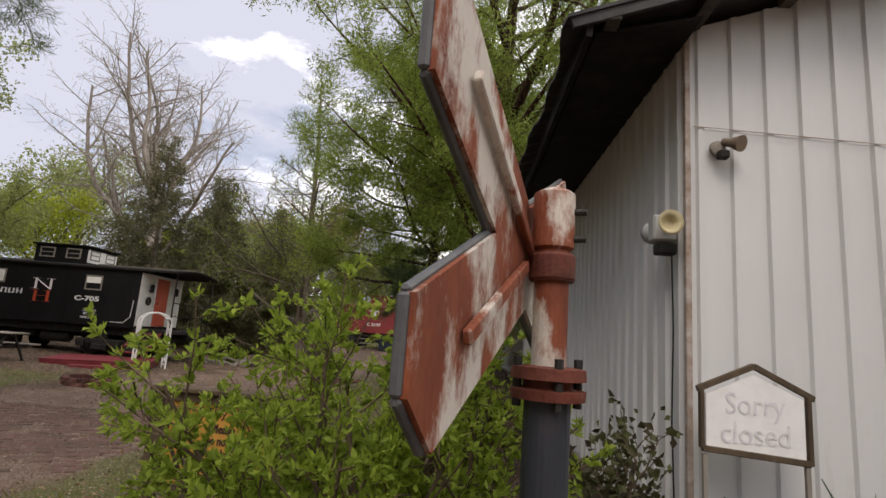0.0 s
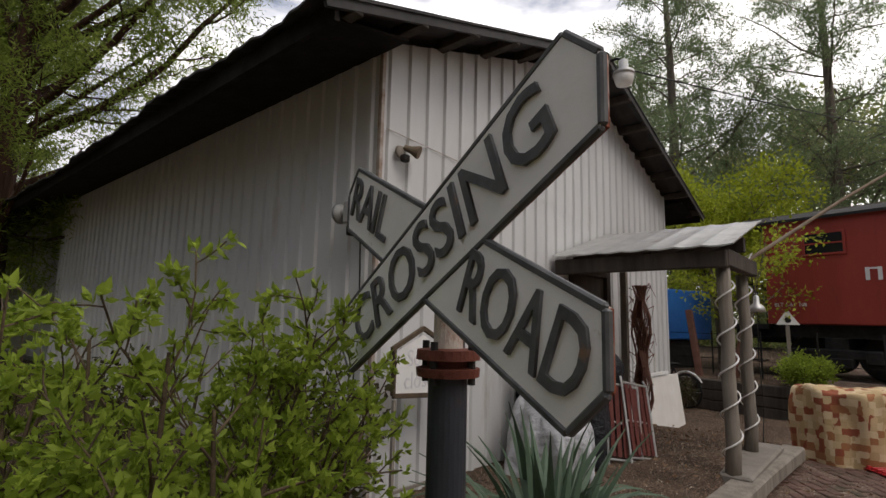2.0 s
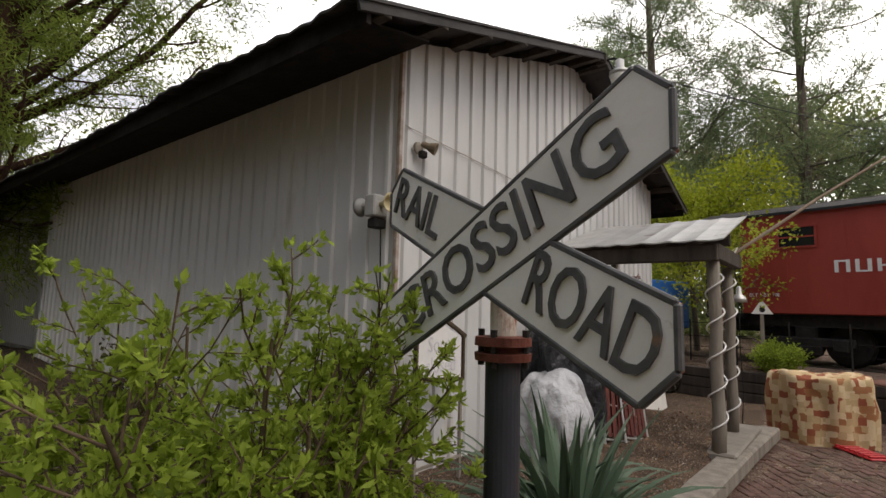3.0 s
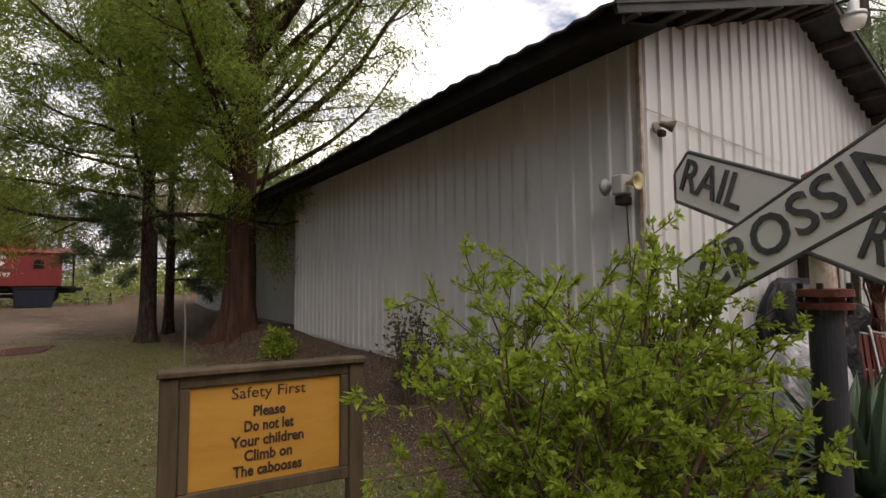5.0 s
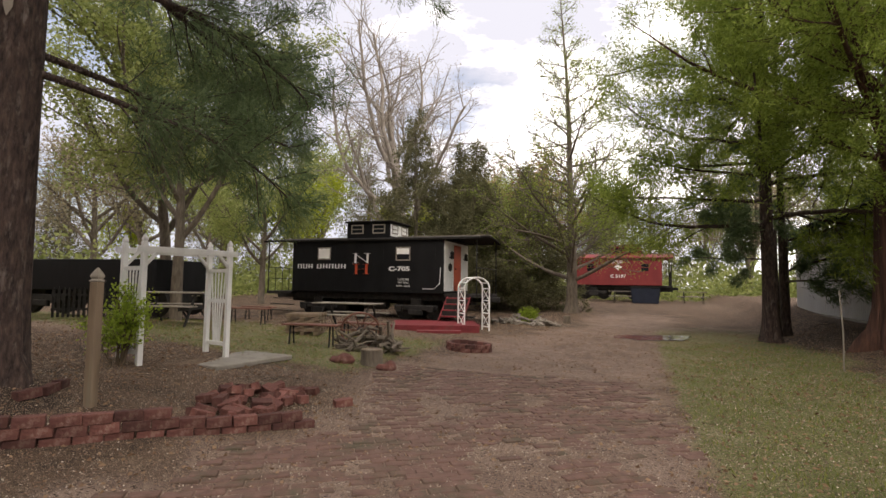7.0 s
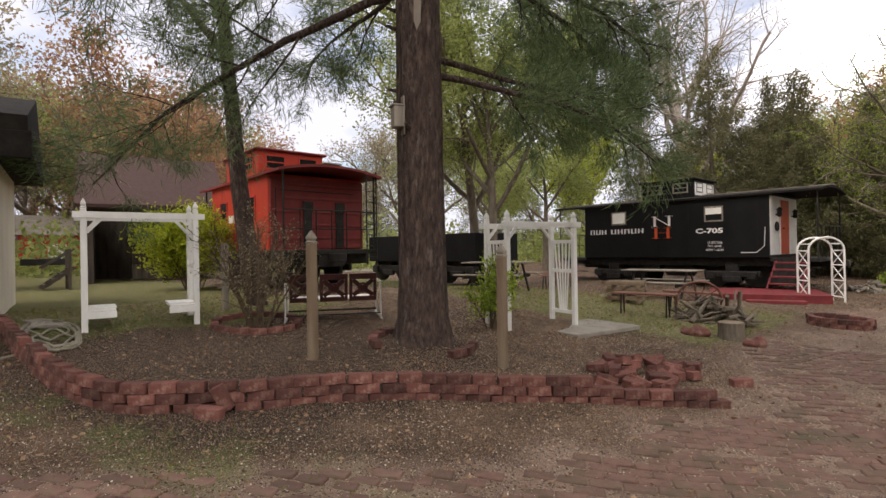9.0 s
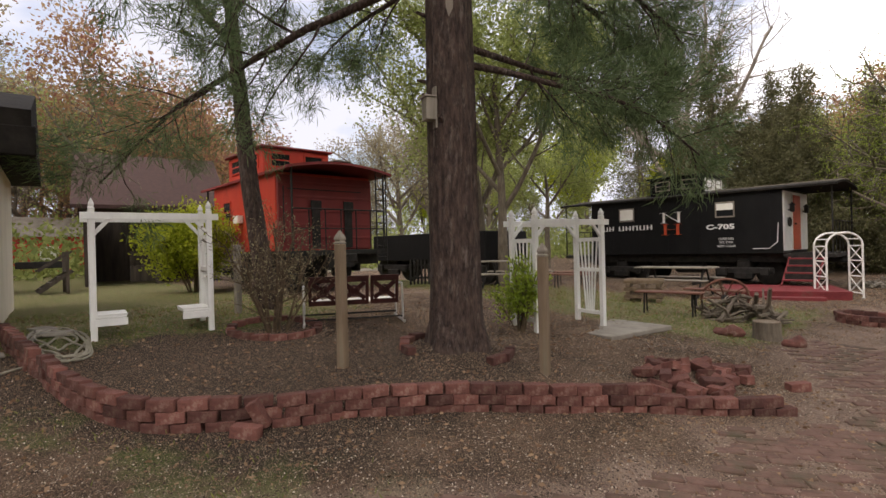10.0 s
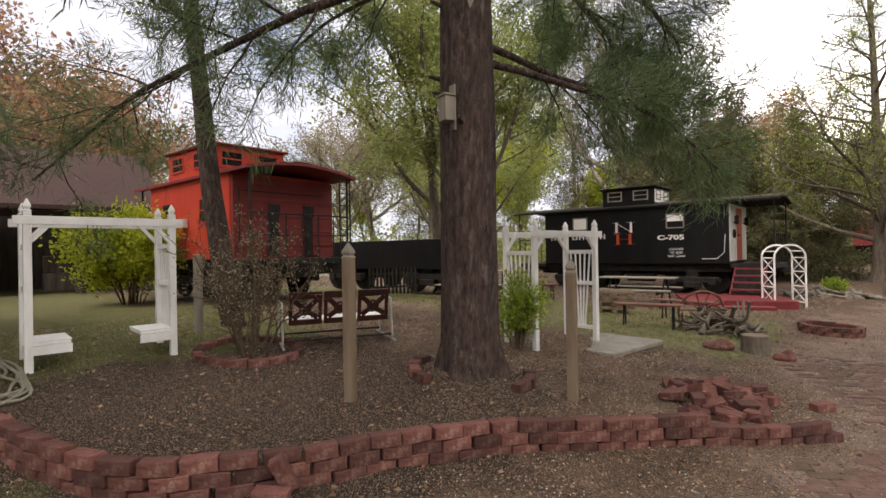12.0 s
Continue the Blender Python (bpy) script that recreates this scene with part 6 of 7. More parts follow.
for k in range(3):
    for j in range(3):
        a, c = along(-5 + 4.2 * j, 1.72), along(-0.83 + 4.2 * j, 1.72)
        part("timber", Build().beam((a[0], a[1], 0.09 + 0.2 * k), (c[0], c[1], 0.09 + 0.2 * k), 0.18, 0.19), M_DARKWOOD, rw, bevel=0.015)
fe = thing("wire_fence", pose(0, 0, 0), "thin black wire fence before the red caboose", "fence")
for j in range(12):
    x, y = along(-2 + 1.0 * j, 0.75)
    part("post", Build().tube([(x, y, 0.5), (x, y, 1.55)], 0.018, 6), M_IRON, fe)
for z in (0.72, 0.95, 1.18, 1.48):
    a, c = along(-2, 0.75), along(9, 0.75)
    part("wire", Build().tube([(*a, z), (*c, z)], 0.008, 4), M_IRON, fe)
tx, ty = along(0.62, 1.0)
ts = thing("triangle_sign", pose(tx, ty, 0.6, 0, 0, -74 + 4), "small white triangular sign on a post", "sign")
part("post", Build().box(-0.03, 0.03, 0, 0.05, 0, 1.2), M_GREYWOOD, ts)
part("plate", Build().prism([(-0.2, 1.1), (0.2, 1.1), (0.0, 1.4)], -0.016, -0.004), M_WHITE, ts)
part("disc", Build().lathe([(0.055, 0), (0.055, 0.006)], (0, 0, 0), 14, Matrix.Translation((0, -0.017, 1.19)) @ Matrix.Rotation(radians(90), 4, "X")), M_IRON, ts)
for k, (d, off, a) in enumerate(((-0.4, 1.1, 12), (-1.0, 1.3, -8))):
    x, y = along(d, off)
    lt = thing("rusty_rail_stake", pose(x, y, 0.55, a, 6, 0), "leaning rusty square iron stake", "stake")
    part("bar", Build().box(-0.09, 0.09, -0.06, 0.06, -0.1, 1.45), M_BENCH, lt, bevel=0.01)
gp = thing("slanting_pole", pose(0, 0, 0), "long pale pole slanting up from the porch corner", "pole")
part("pole", Build().tube([(5.35, 1.42, 2.35), (6.9, 0.55, 3.25), (8.6, -0.45, 4.2)], [0.022, 0.02, 0.016], 8), M_POSTWOOD, gp)
part("tie", Build().tube([(5.28, 1.44, 2.25), (5.4, 1.36, 2.45), (5.3, 1.5, 2.35), (5.42, 1.42, 2.3)], 0.012, 6), M_WHITE, gp)
x, y = along(3.2, 2.6)
tb = thing("small_table", ground_pose(x, y, 15), "small round red-brown garden table", "table")
part("top", Build().lathe([(0.48, 0.68), (0.50, 0.70), (0.48, 0.72)], (0, 0, 0), 24), M_BENCH, tb)
for k in range(4):
    a = 0.8 + k * math.pi / 2
    part("leg", Build().tube([(0.36 * math.cos(a), 0.36 * math.sin(a), 0), (0.34 * math.cos(a), 0.34 * math.sin(a), 0.68)], 0.022, 6), M_BENCH, tb)
bw = thing("bicycle", pose(10.25, 3.3, -0.02, 0, 0, 70), "old bicycle with dark tyres against the shed corner", "bicycle")
for k, x in enumerate((0.0, 1.0)):
    ring = [(x + 0.32 * math.cos(a), 0, 0.36 + 0.32 * math.sin(a)) for a in np.linspace(0, 2 * math.pi, 25)]
    w = part("wheel", Build().tube(ring, 0.022, 6, cap=False), M_IRON, bw)
    part("spoke_set", Build().tube([(x - 0.3, 0, 0.36), (x + 0.3, 0, 0.36)], 0.004, 4).tube([(x, 0, 0.06), (x, 0, 0.66)], 0.004, 4).tube([(x - 0.21, 0, 0.15), (x + 0.21, 0, 0.57)], 0.004, 4).tube([(x + 0.21, 0, 0.15), (x - 0.21, 0, 0.57)], 0.004, 4), M_TINLIGHT, w)
    part("mudguard", Build().tube([(x + 0.38 * math.cos(a), 0, 0.36 + 0.38 * math.sin(a)) for a in np.linspace(0.3, 2.6, 12)], 0.02, 6), M_WHITE, w)
part("frame", Build().tube([(0, 0, 0.36), (0.28, 0, 0.78), (0.85, 0, 0.80), (1.0, 0, 0.36)], 0.016, 6).tube([(0.28, 0, 0.78), (0.48, 0, 0.32), (0.85, 0, 0.80)], 0.016, 6).tube([(0, 0, 0.36), (0.48, 0, 0.32)], 0.014, 6), M_IRON, bw)
part("saddle", Build().box(0.16, 0.4, -0.06, 0.06, 0.86, 0.90), M_IRON, bw, bevel=0.02)
# low plants and sticks on the bank
shrub("low_bush", ground_pose(*along(1.0, 1.3)), "low dark green bush on the bank", 0.7, 0.5, 0.6, 12, L_FRESH, 6000, (0.06, 0.03), 121)
shrub("low_bush", ground_pose(*along(-0.9, 2.3)), "twiggy low bush below the bank", 0.6, 0.6, 0.7, 14, L_ROSE, 1500, (0.05, 0.03), 122)
rng_s = np.random.default_rng(14)


def stick_pile(name, at, label, n, rx, ry, h, ln, seed, mat, category="wood pile", rmin=0.012, rmax=0.04, steep=0.3):
    rng = np.random.default_rng(seed)
    t = thing(name, at, label, category)
    for k in range(n):
        a = rng.uniform(0, math.pi)
        q = rng.uniform(0, 1) ** 0.5
        b0 = rng.uniform(0, 6.28)
        c = V((rx * q * math.cos(b0), ry * q * math.sin(b0), 0.03 + h * (1 - q) * rng.uniform(0.2, 1)))
        l = ln * rng.uniform(0.4, 1.1)
        e = rng.normal() * steep
        d = V((math.cos(a) * math.cos(e), math.sin(a) * math.cos(e), math.sin(e)))
        s = d.orthogonal() * rng.normal() * 0.07 * l
        pts = [c - d * l / 2, c - d * l / 6 + s, c + d * l / 5 - s * 0.6, c + d * l / 2]
        pts = [V((p.x, p.y, max(p.z, 0.015))) for p in pts]
        r = rng.uniform(rmin, rmax)
        part("stick", Build().tube(pts, [r, r * 0.95, r * 0.85, r * 0.6], 6), mat, t)
    return t


stick_pile("brush_heap", ground_pose(*along(-1.6, 3.2)), "scattered sticks and scrap below the bank", 40, 0.9, 0.7, 0.35, 0.9, 15, M_DARKWOOD, steep=0.35)

# ---- things in the western yard ----
def post_cap(b, x, y, z, w):
    """A pointed finial on a square post."""
    b.lathe([(w * 0.62, 0), (w * 0.74, 0.012), (w * 0.45, 0.03), (w * 0.62, 0.055), (w * 0.60, 0.075), (w * 0.1, 0.14)], (x, y, z), 4)


def arbor(name, at, label, w, d, h, dz=(0, 0, 0, 0)):
    """Four capped posts, two lattices at the sides and rails across; x across the opening, y through it."""
    t = thing(name, at, label, "arbor")
    s = 0.075
    for k, (x, y) in enumerate(((-w / 2, -d / 2), (w / 2, -d / 2), (-w / 2, d / 2), (w / 2, d / 2))):
        p = part("post", Build().box(x - s / 2, x + s / 2, y - s / 2, y + s / 2, -0.05 + dz[k], h), M_WHITEWOOD, t, bevel=0.006)
        c = Build()
        post_cap(c, x, y, h, s)
        part("finial", c, M_WHITEWOOD, p)
    for y in (-d / 2, d / 2):
        part("top_rail", Build().box(-w / 2 - 0.12, w / 2 + 0.12, y - 0.055 if y < 0 else y + 0.0385, y - 0.0385 if y < 0 else y + 0.055, h - 0.13, h - 0.04), M_WHITEWOOD, t, bevel=0.004)
        for x, k in ((-w / 2, 1), (w / 2, -1)):
            part("brace", Build().beam((x + k * 0.03, y, h - 0.30), (x + k * 0.24, y, h - 0.06), 0.035, 0.045), M_WHITEWOOD, t)
    for x in (-w / 2, w / 2):
        for z in (h - 0.36, h * 0.5, 0.16):
            part("side_rail", Build().box(x - 0.02, x + 0.02, -d / 2 + 0.038, d / 2 - 0.038, z - 0.03, z + 0.03), M_WHITEWOOD, t)
        for k in range(5):
            f = (k + 0.5) / 5 - 0.5
            part("lattice_slat", Build().beam((x, f * d * 0.35, 0.19), (x, f * d * 0.82, h - 0.39), 0.014, 0.026), M_WHITEWOOD, t)
    return t


# garden arbor
ax, ay = -10.905, 6.405
arbor("white_arbor", ground_pose(ax, ay, 76.5), "white wooden garden arbor with lattice sides", 1.36, 0.58, 2.05 - gz(ax, ay))
pd = thing("stone_pad", ground_pose(-10.3, 7.0, -8, 0.005), "flat grey stone pad under the arbor", "paving")
part("slab", Build().box(-0.55, 0.55, -0.75, 0.75, -0.06, 0.014), M_CONCRETE, pd, bevel=0.012)
shrub("climbing_vine", ground_pose(-11.0, 5.55), "leafy green climber at the foot of the arbor", 0.32, 0.36, 1.25, 9, L_FRESH, 3600, (0.055, 0.032), 131)

# swing arbor with two little seats
sx, sy = -14.01, 1.29
sw = arbor("swing_arbor", ground_pose(sx, sy, 83), "white wooden swing arbor with lattice sides and seats", 1.37, 0.60, 2.22 - gz(sx, sy))
for k in (-1, 1):
    st = part("seat", Build().box(k * 0.50 - 0.17, k * 0.50 + 0.17, -0.34, 0.20, 0.24, 0.27), M_WHITEWOOD, sw, bevel=0.006)
    for y in (-0.18, 0.0, 0.18):
        part("seat_slat", Build().box(k * 0.50 - 0.18, k * 0.50 + 0.18, y - 0.15, y + 0.01, 0.273, 0.295), M_WHITEWOOD, st, bevel=0.004)
    part("seat_apron", Build().box(k * 0.50 - 0.18, k * 0.50 + 0.18, -0.37, -0.345, 0.15, 0.24), M_WHITEWOOD, st)


def fence_post(x, y, h):
    t = thing("wooden_post", ground_pose(x, y, 12), "weathered tan wooden post with pointed top", "post", "lone posts")
    p = part("shaft", Build().box(-0.048, 0.048, -0.048, 0.048, -0.1, h), M_POSTWOOD, t, bevel=0.008)
    c = Build()
    c.lathe([(0.066, 0), (0.072, 0.012), (0.05, 0.03), (0.066, 0.055), (0.062, 0.075), (0.008, 0.15)], (0, 0, h), 4)
    part("finial", c, M_GREYWOOD, p)


fence_post(-10.91, 2.42, 1.34)
fence_post(-9.43, 4.04, 1.27)
pp = thing("old_post", ground_pose(-14.55, 2.66), "plain grey-brown stub post", "post", "lone posts")
part("shaft", Build().box(-0.05, 0.05, -0.05, 0.05, -0.1, 1.12), M_GREYWOOD, pp, bevel=0.01)

# bench glider with a punched back
def glider():
    t = thing("glider_bench", ground_pose(-12.95, 3.84, 62, 0.0), "old metal glider bench with punched dark red back", "bench")
    M_GL = material("dark_red_metal", (0.030, 0.008, 0.008), (0.06, 0.016, 0.014), 6, 0.5, 0.2)
    back = Build()
    for k in range(3):
        x0 = -0.72 + 0.49 * k
        for a, c, e, f in ((x0, x0 + 0.46, 0.40, 0.47), (x0, x0 + 0.46, 0.75, 0.84), (x0, x0 + 0.05, 0.47, 0.75), (x0 + 0.41, x0 + 0.46, 0.47, 0.75)):
            back.box(a, c, -0.01, 0.01, e, f)
        cx = x0 + 0.23
        for s in (-1, 1):
            back.beam((cx, 0, 0.60), (cx + s * 0.17, 0, 0.74), 0.02, 0.07), back.beam((cx, 0, 0.60), (cx + s * 0.17, 0, 0.49), 0.02, 0.07)
        ring = [(cx + 0.075 * math.cos(a), 0, 0.61 + 0.075 * math.sin(a)) for a in np.linspace(0, 6.283, 13)]
        back.tube(ring, 0.018, 5, cap=False)
    part("backrest", back, M_GL, t, at=pose(0, -0.28, -0.08, 12, 0, 0))
    t.scale = (0.92, 1, 1)
    part("seat", Build().box(-0.72, 0.72, -0.20, 0.32, 0.32, 0.35), M_SIGNWHITE, t, "pale worn seat", bevel=0.01)
    for x in (-0.80, 0.80):
        part("arm_frame", Build().tube([(x, -0.34, 0.06), (x, -0.30, 0.60), (x, 0.28, 0.58), (x, 0.38, 0.40), (x, 0.34, 0.06)], 0.016, 7), M_TINLIGHT, t, "pale tube arm")
        part("runner", Build().tube([(x, -0.48, 0.03), (x, 0.5, 0.03)], 0.02, 7), M_TINLIGHT, t)
    part("cross_tube", Build().tube([(-0.8, 0.34, 0.10), (0.8, 0.34, 0.10)], 0.015, 6).tube([(-0.8, -0.34, 0.10), (0.8, -0.34, 0.10)], 0.012, 6), M_IRON, t)


glider()
shrub("bare_shrub", ground_pose(-13.15, 2.66), "many-stemmed bare shrub in a brick ring", 0.85, 0.85, 2.05, 14, L_BUDS, 260, (0.04, 0.015), 141)


def brick_mesh(l, w, h, seed):
    rng = random.Random(seed)
    b = Build().box(-l / 2, l / 2, -w / 2, w / 2, -h / 2, h / 2)
    b.v = [tuple(c + rng.uniform(-0.004, 0.004) for c in p) for p in b.v]
    me = b.mesh("brick", 0.006)
    me.materials.append(M_BRICK)
    return me


BRICKS = [brick_mesh(0.222, 0.108, 0.090, k) for k in range(4)]
rng_b = random.Random(4)


def brick(parent, m):
    ob = new("brick", BRICKS[rng_b.randrange(4)])
    ob.parent, ob.matrix_basis = parent, m
    return ob


def brick_ring(name, x, y, r, label, n, gaps=(), courses=1, tilt=0):
    t = thing(name, ground_pose(x, y), label, "edging", "brick rings")
    for c in range(courses):
        for k in range(n):
            a = 2 * math.pi * (k + 0.5 * c) / n
            if any(lo < math.degrees(a) % 360 < hi for lo, hi in gaps):
                continue
            dz = gz(x + r * math.cos(a), y + r * math.sin(a)) - gz(x, y)
            brick(t, Matrix.Translation((r * math.cos(a), r * math.sin(a), dz + 0.035 + 0.091 * c)) @ pose(0, 0, 0, rng_b.uniform(-5, 5) + tilt, rng_b.uniform(-5, 5), math.degrees(a) + 90 + rng_b.uniform(-6, 6)))


brick_ring("brick_ring", -13.15, 2.66, 0.60, "low ring of old bricks round the bare shrub", 17)
brick_ring("brick_ring", -10.42, 3.67, 0.62, "broken ring of bricks round the big pine", 17, ((0, 15), (62, 190), (262, 360)))
brick_ring("fire_ring", -7.76, 11.62, 0.46, "round brick fire pit", 13, (), 2)


def edging():
    """The low serpentine wall of dry-laid bricks round the bed."""
    ctrl = [V((x, y, 0)) for x, y in ((-14.3, -0.28), (-12.9, -0.12), (-12.3, -0.05), (-11.6, 0.04), (-10.94, 0.22), (-10.49, 0.50), (-10.22, 0.86), (-9.95, 1.34), (-9.77, 1.78), (-9.55, 2.18), (-9.32, 2.60), (-9.02, 2.96), (-8.42, 3.69), (-7.81, 4.34), (-7.42, 4.88))]
    path, seg = [], 90
    for i in range(len(ctrl) - 1):
        p0, p1, p2, p3 = ctrl[max(i - 1, 0)], ctrl[i], ctrl[i + 1], ctrl[min(i + 2, len(ctrl) - 1)]
        for k in range(seg):
            f = k / seg
            path.append(0.5 * ((2 * p1) + (p2 - p0) * f + (2 * p0 - 5 * p1 + 4 * p2 - p3) * f * f + (3 * p1 - p0 - 3 * p2 + p3) * f ** 3))
    t = thing("brick_edging", pose(0, 0, 0), "low serpentine dry-laid red brick wall round the bed", "wall")
    for c in range(3):
        run, last, need = 0.0, path[0], 0.11 * (c % 2)
        for q in path[1:]:
            run += (q - last).length
            d = q - last
            last = q
            if run >= need:
                need = run + 0.224 + rng_b.choice((0, 0, 0.004, 0.02))
                s = (q.x + 14.3) / 6.9
                if c == 2 and (s > 0.88 or (s < 0.45 and rng_b.random() < 0.12) or rng_b.random() < 0.05):
                    continue
                base = min(gz(q.x, q.y), gz(q.x + 0.1, q.y - 0.25))
                off = rng_b.uniform(-0.012, 0.012)
                n = V((-d.y, d.x, 0)).normalized()
                a = math.degrees(math.atan2(d.y, d.x))
                brick(t, Matrix.Translation((q.x + n.x * off, q.y + n.y * off, base + 0.03 + 0.091 * c)) @ pose(0, 0, 0, rng_b.uniform(-3, 3), rng_b.uniform(-2.5, 2.5), a + rng_b.uniform(-4, 4)))
    brick(t, Matrix.Translation((-9.98, 1.10, gz(-10.0, 1.1) + 0.13)) @ pose(0, 0, 0, 10, 62, 60))
    brick(t, Matrix.Translation((-9.93, 0.98, gz(-9.93, 0.98) + 0.045)) @ pose(0, 0, 0, 0, 4, 40))


edging()
bp_ = thing("brick_heap", pose(0, 0, 0), "loose heap of old red bricks on the ground", "brick heap")
for k in range(44):
    q, a = rng_b.random() ** 0.6, rng_b.uniform(0, 6.28)
    x, y = -8.42 + 0.55 * q * math.cos(a), 5.3 + 0.85 * q * math.sin(a)
    z = gz(x, y) + 0.04 + (0.17 * (1 - q) * rng_b.random() if k > 16 else 0)
    brick(bp_, Matrix.Translation((x, y, z)) @ pose(0, 0, 0, rng_b.uniform(-22, 22), rng_b.uniform(-22, 22), rng_b.uniform(0, 180)))
brick(bp_, Matrix.Translation((-7.53, 5.82, gz(-7.53, 5.82) + 0.04)) @ pose(0, 0, 0, 2, -3, 50))


def bench(x, y, rz, ln=1.3, h=0.44):
    t = thing("wooden_bench", ground_pose(x, y, rz), "plain backless bench with brown plank seat", "bench", "yard benches")
    for k in (-1, 1):
        part("plank", Build().box(-ln / 2, ln / 2, k * 0.075 - 0.07, k * 0.075 + 0.07, h - 0.035, h), M_BENCH, t, bevel=0.006)
        for s in (-1, 1):
            part("leg", Build().tube([(s * (ln / 2 - 0.16), k * 0.10, -0.03), (s * (ln / 2 - 0.16), k * 0.06, h - 0.037)], 0.018, 6), M_IRON, t)


def picnic_table(x, y, rz, ln=1.8, mat=None):
    t = thing("picnic_table", ground_pose(x, y, rz), "grey-topped picnic table with attached benches", "table", "picnic tables")
    for k in range(4):
        yy = -0.32 + 0.165 * k
        part("top_plank", Build().box(-ln / 2, ln / 2, yy, yy + 0.155, 0.715, 0.75), mat or M_GREYWOOD, t, bevel=0.006)
    for s in (-1, 1):
        for k in (0, 1):
            y0 = s * (0.62 + 0.14 * k)
            part("bench_plank", Build().box(-ln / 2, ln / 2, y0 - 0.065, y0 + 0.065, 0.415, 0.45), mat or M_GREYWOOD, t, bevel=0.006)
    for x0 in (-ln / 2 + 0.3, ln / 2 - 0.3):
        part("seat_bearer", Build().box(x0 - 0.02, x0 + 0.02, -0.82, 0.82, 0.33, 0.412), M_IRON, t)
        for s in (-1, 1):
            part("leg", Build().beam((x0 + 0.04, s * 0.62, -0.03), (x0 + 0.04, s * 0.12, 0.712), 0.035, 0.06), M_IRON, t)


bench(-10.42, 9.3, 8, 1.2)
bench(-10.2, 11.0, -8, 1.25)
bench(-14.4, 12.0, 4, 1.3)
bench(-15.9, 14.2, 2, 1.2)
picnic_table(-12.1, 13.5, 4, 2.0)
picnic_table(-14.6, 9.6, 20, 1.8)
picnic_table(-17.6, 12.5, -15, 1.8)

pk = thing("pallet_stack", ground_pose(-11.75, 11.0, 22), "square stack of split timber slats", "wood stack")
for c in range(6):
    for k in range(3):
        o = -0.32 + 0.32 * k
        bx = (-0.42, 0.42, o - 0.05, o + 0.05) if c % 2 else (o - 0.05, o + 0.05, -0.42, 0.42)
        part("slat", Build().box(*bx, 0.0 + 0.085 * c, 0.08 + 0.085 * c), M_POSTWOOD, pk, bevel=0.008)

# white wire arch before the deck
ar = thing("white_garden_arch", ground_pose(-9.0, 16.0, 40), "white metal garden arch with crossed sides", "arch")
for y in (-0.27, 0.27):
    pts = [(-0.42, y, 0), (-0.42, y, 1.35)] + [(0.42 * math.cos(a), y, 1.35 + 0.33 * math.sin(a)) for a in np.linspace(math.pi, 0, 13)] + [(0.42, y, 0)]
    part("hoop", Build().tube(pts, 0.026, 7), M_WHITE, ar)
for x in (-0.42, 0.42):
    for z in (0.12, 0.55, 0.95, 1.33):
        part("rung", Build().tube([(x, -0.27, z), (x, 0.27, z)], 0.018, 6), M_WHITE, ar)
    for z in (0.12, 0.55, 0.95):
        part("cross_wire", Build().tube([(x, -0.27, z), (x, 0.27, z + 0.4)], 0.013, 5).tube([(x, 0.27, z), (x, -0.27, z + 0.4)], 0.013, 5), M_WHITE, ar)
for a in np.linspace(0.5, 2.64, 4):
    part("top_rung", Build().tube([(0.42 * math.cos(a), -0.27, 1.35 + 0.33 * math.sin(a)), (0.42 * math.cos(a), 0.27, 1.35 + 0.33 * math.sin(a))], 0.016, 6), M_WHITE, ar)

# brush heap with a wagon wheel, stump, rocks
stick_pile("driftwood_heap", ground_pose(-9.35, 9.75), "heap of gnarled grey driftwood roots", 44, 0.65, 0.5, 0.55, 1.0, 151, M_GREYBARK, "wood pile", 0.015, 0.05, 0.45)
wh = thing("wagon_wheel", ground_pose(-9.65, 9.95, 30) @ pose(0, 0, 0.36, 22, 0, 0), "old rusty wagon wheel leaning on driftwood", "wheel")
part("rim", Build().tube([(0.40 * math.cos(a), 0, 0.40 * math.sin(a)) for a in np.linspace(0, 6.2832, 29)], 0.024, 6, cap=False), M_BENCH, wh)
part("hub", Build().lathe([(0.06, -0.07), (0.07, 0), (0.06, 0.07)], (0, 0, 0), 12, Matrix.Rotation(radians(90), 4, "X")), M_IRON, wh)
for k in range(10):
    a = k * math.pi / 5
    part("spoke", Build().tube([(0.05 * math.cos(a), 0, 0.05 * math.sin(a)), (0.39 * math.cos(a), 0, 0.39 * math.sin(a))], 0.013, 5), M_BENCH, wh)
sm = thing("tree_stump", ground_pose(-8.53, 8.4), "cut log stump standing on end", "stump")
part("bark", Build().lathe([(0.21, -0.03), (0.19, 0.1), (0.19, 0.26)], (0, 0, 0), 18), M_GREYBARK, sm)
part("cut_face", Build().lathe([(0.185, 0.262), (0.18, 0.268)], (0, 0, 0), 18), M_POSTWOOD, sm, "pale sawn top")
for k, (x, y, s) in enumerate(((-9.0, 8.15, 0.17), (-8.1, 8.15, 0.13))):
    rk = thing("field_stone", ground_pose(x, y, 40 * k), "rough reddish field stone", "stone")
    b = Build().lathe([(s * 0.8, -0.04), (s, 0.04), (s * 0.8, 0.10), (s * 0.3, 0.13)], (0, 0, 0), 9)
    b.v = [(p[0] * (1 + 0.25 * math.sin(5 * p[1] / s + k)) * 1.3, p[1], p[2] * (1 + 0.3 * math.sin(4 * p[0] / s))) for p in b.v]
    part("stone", b, M_BRICK, rk, bevel=0.01)
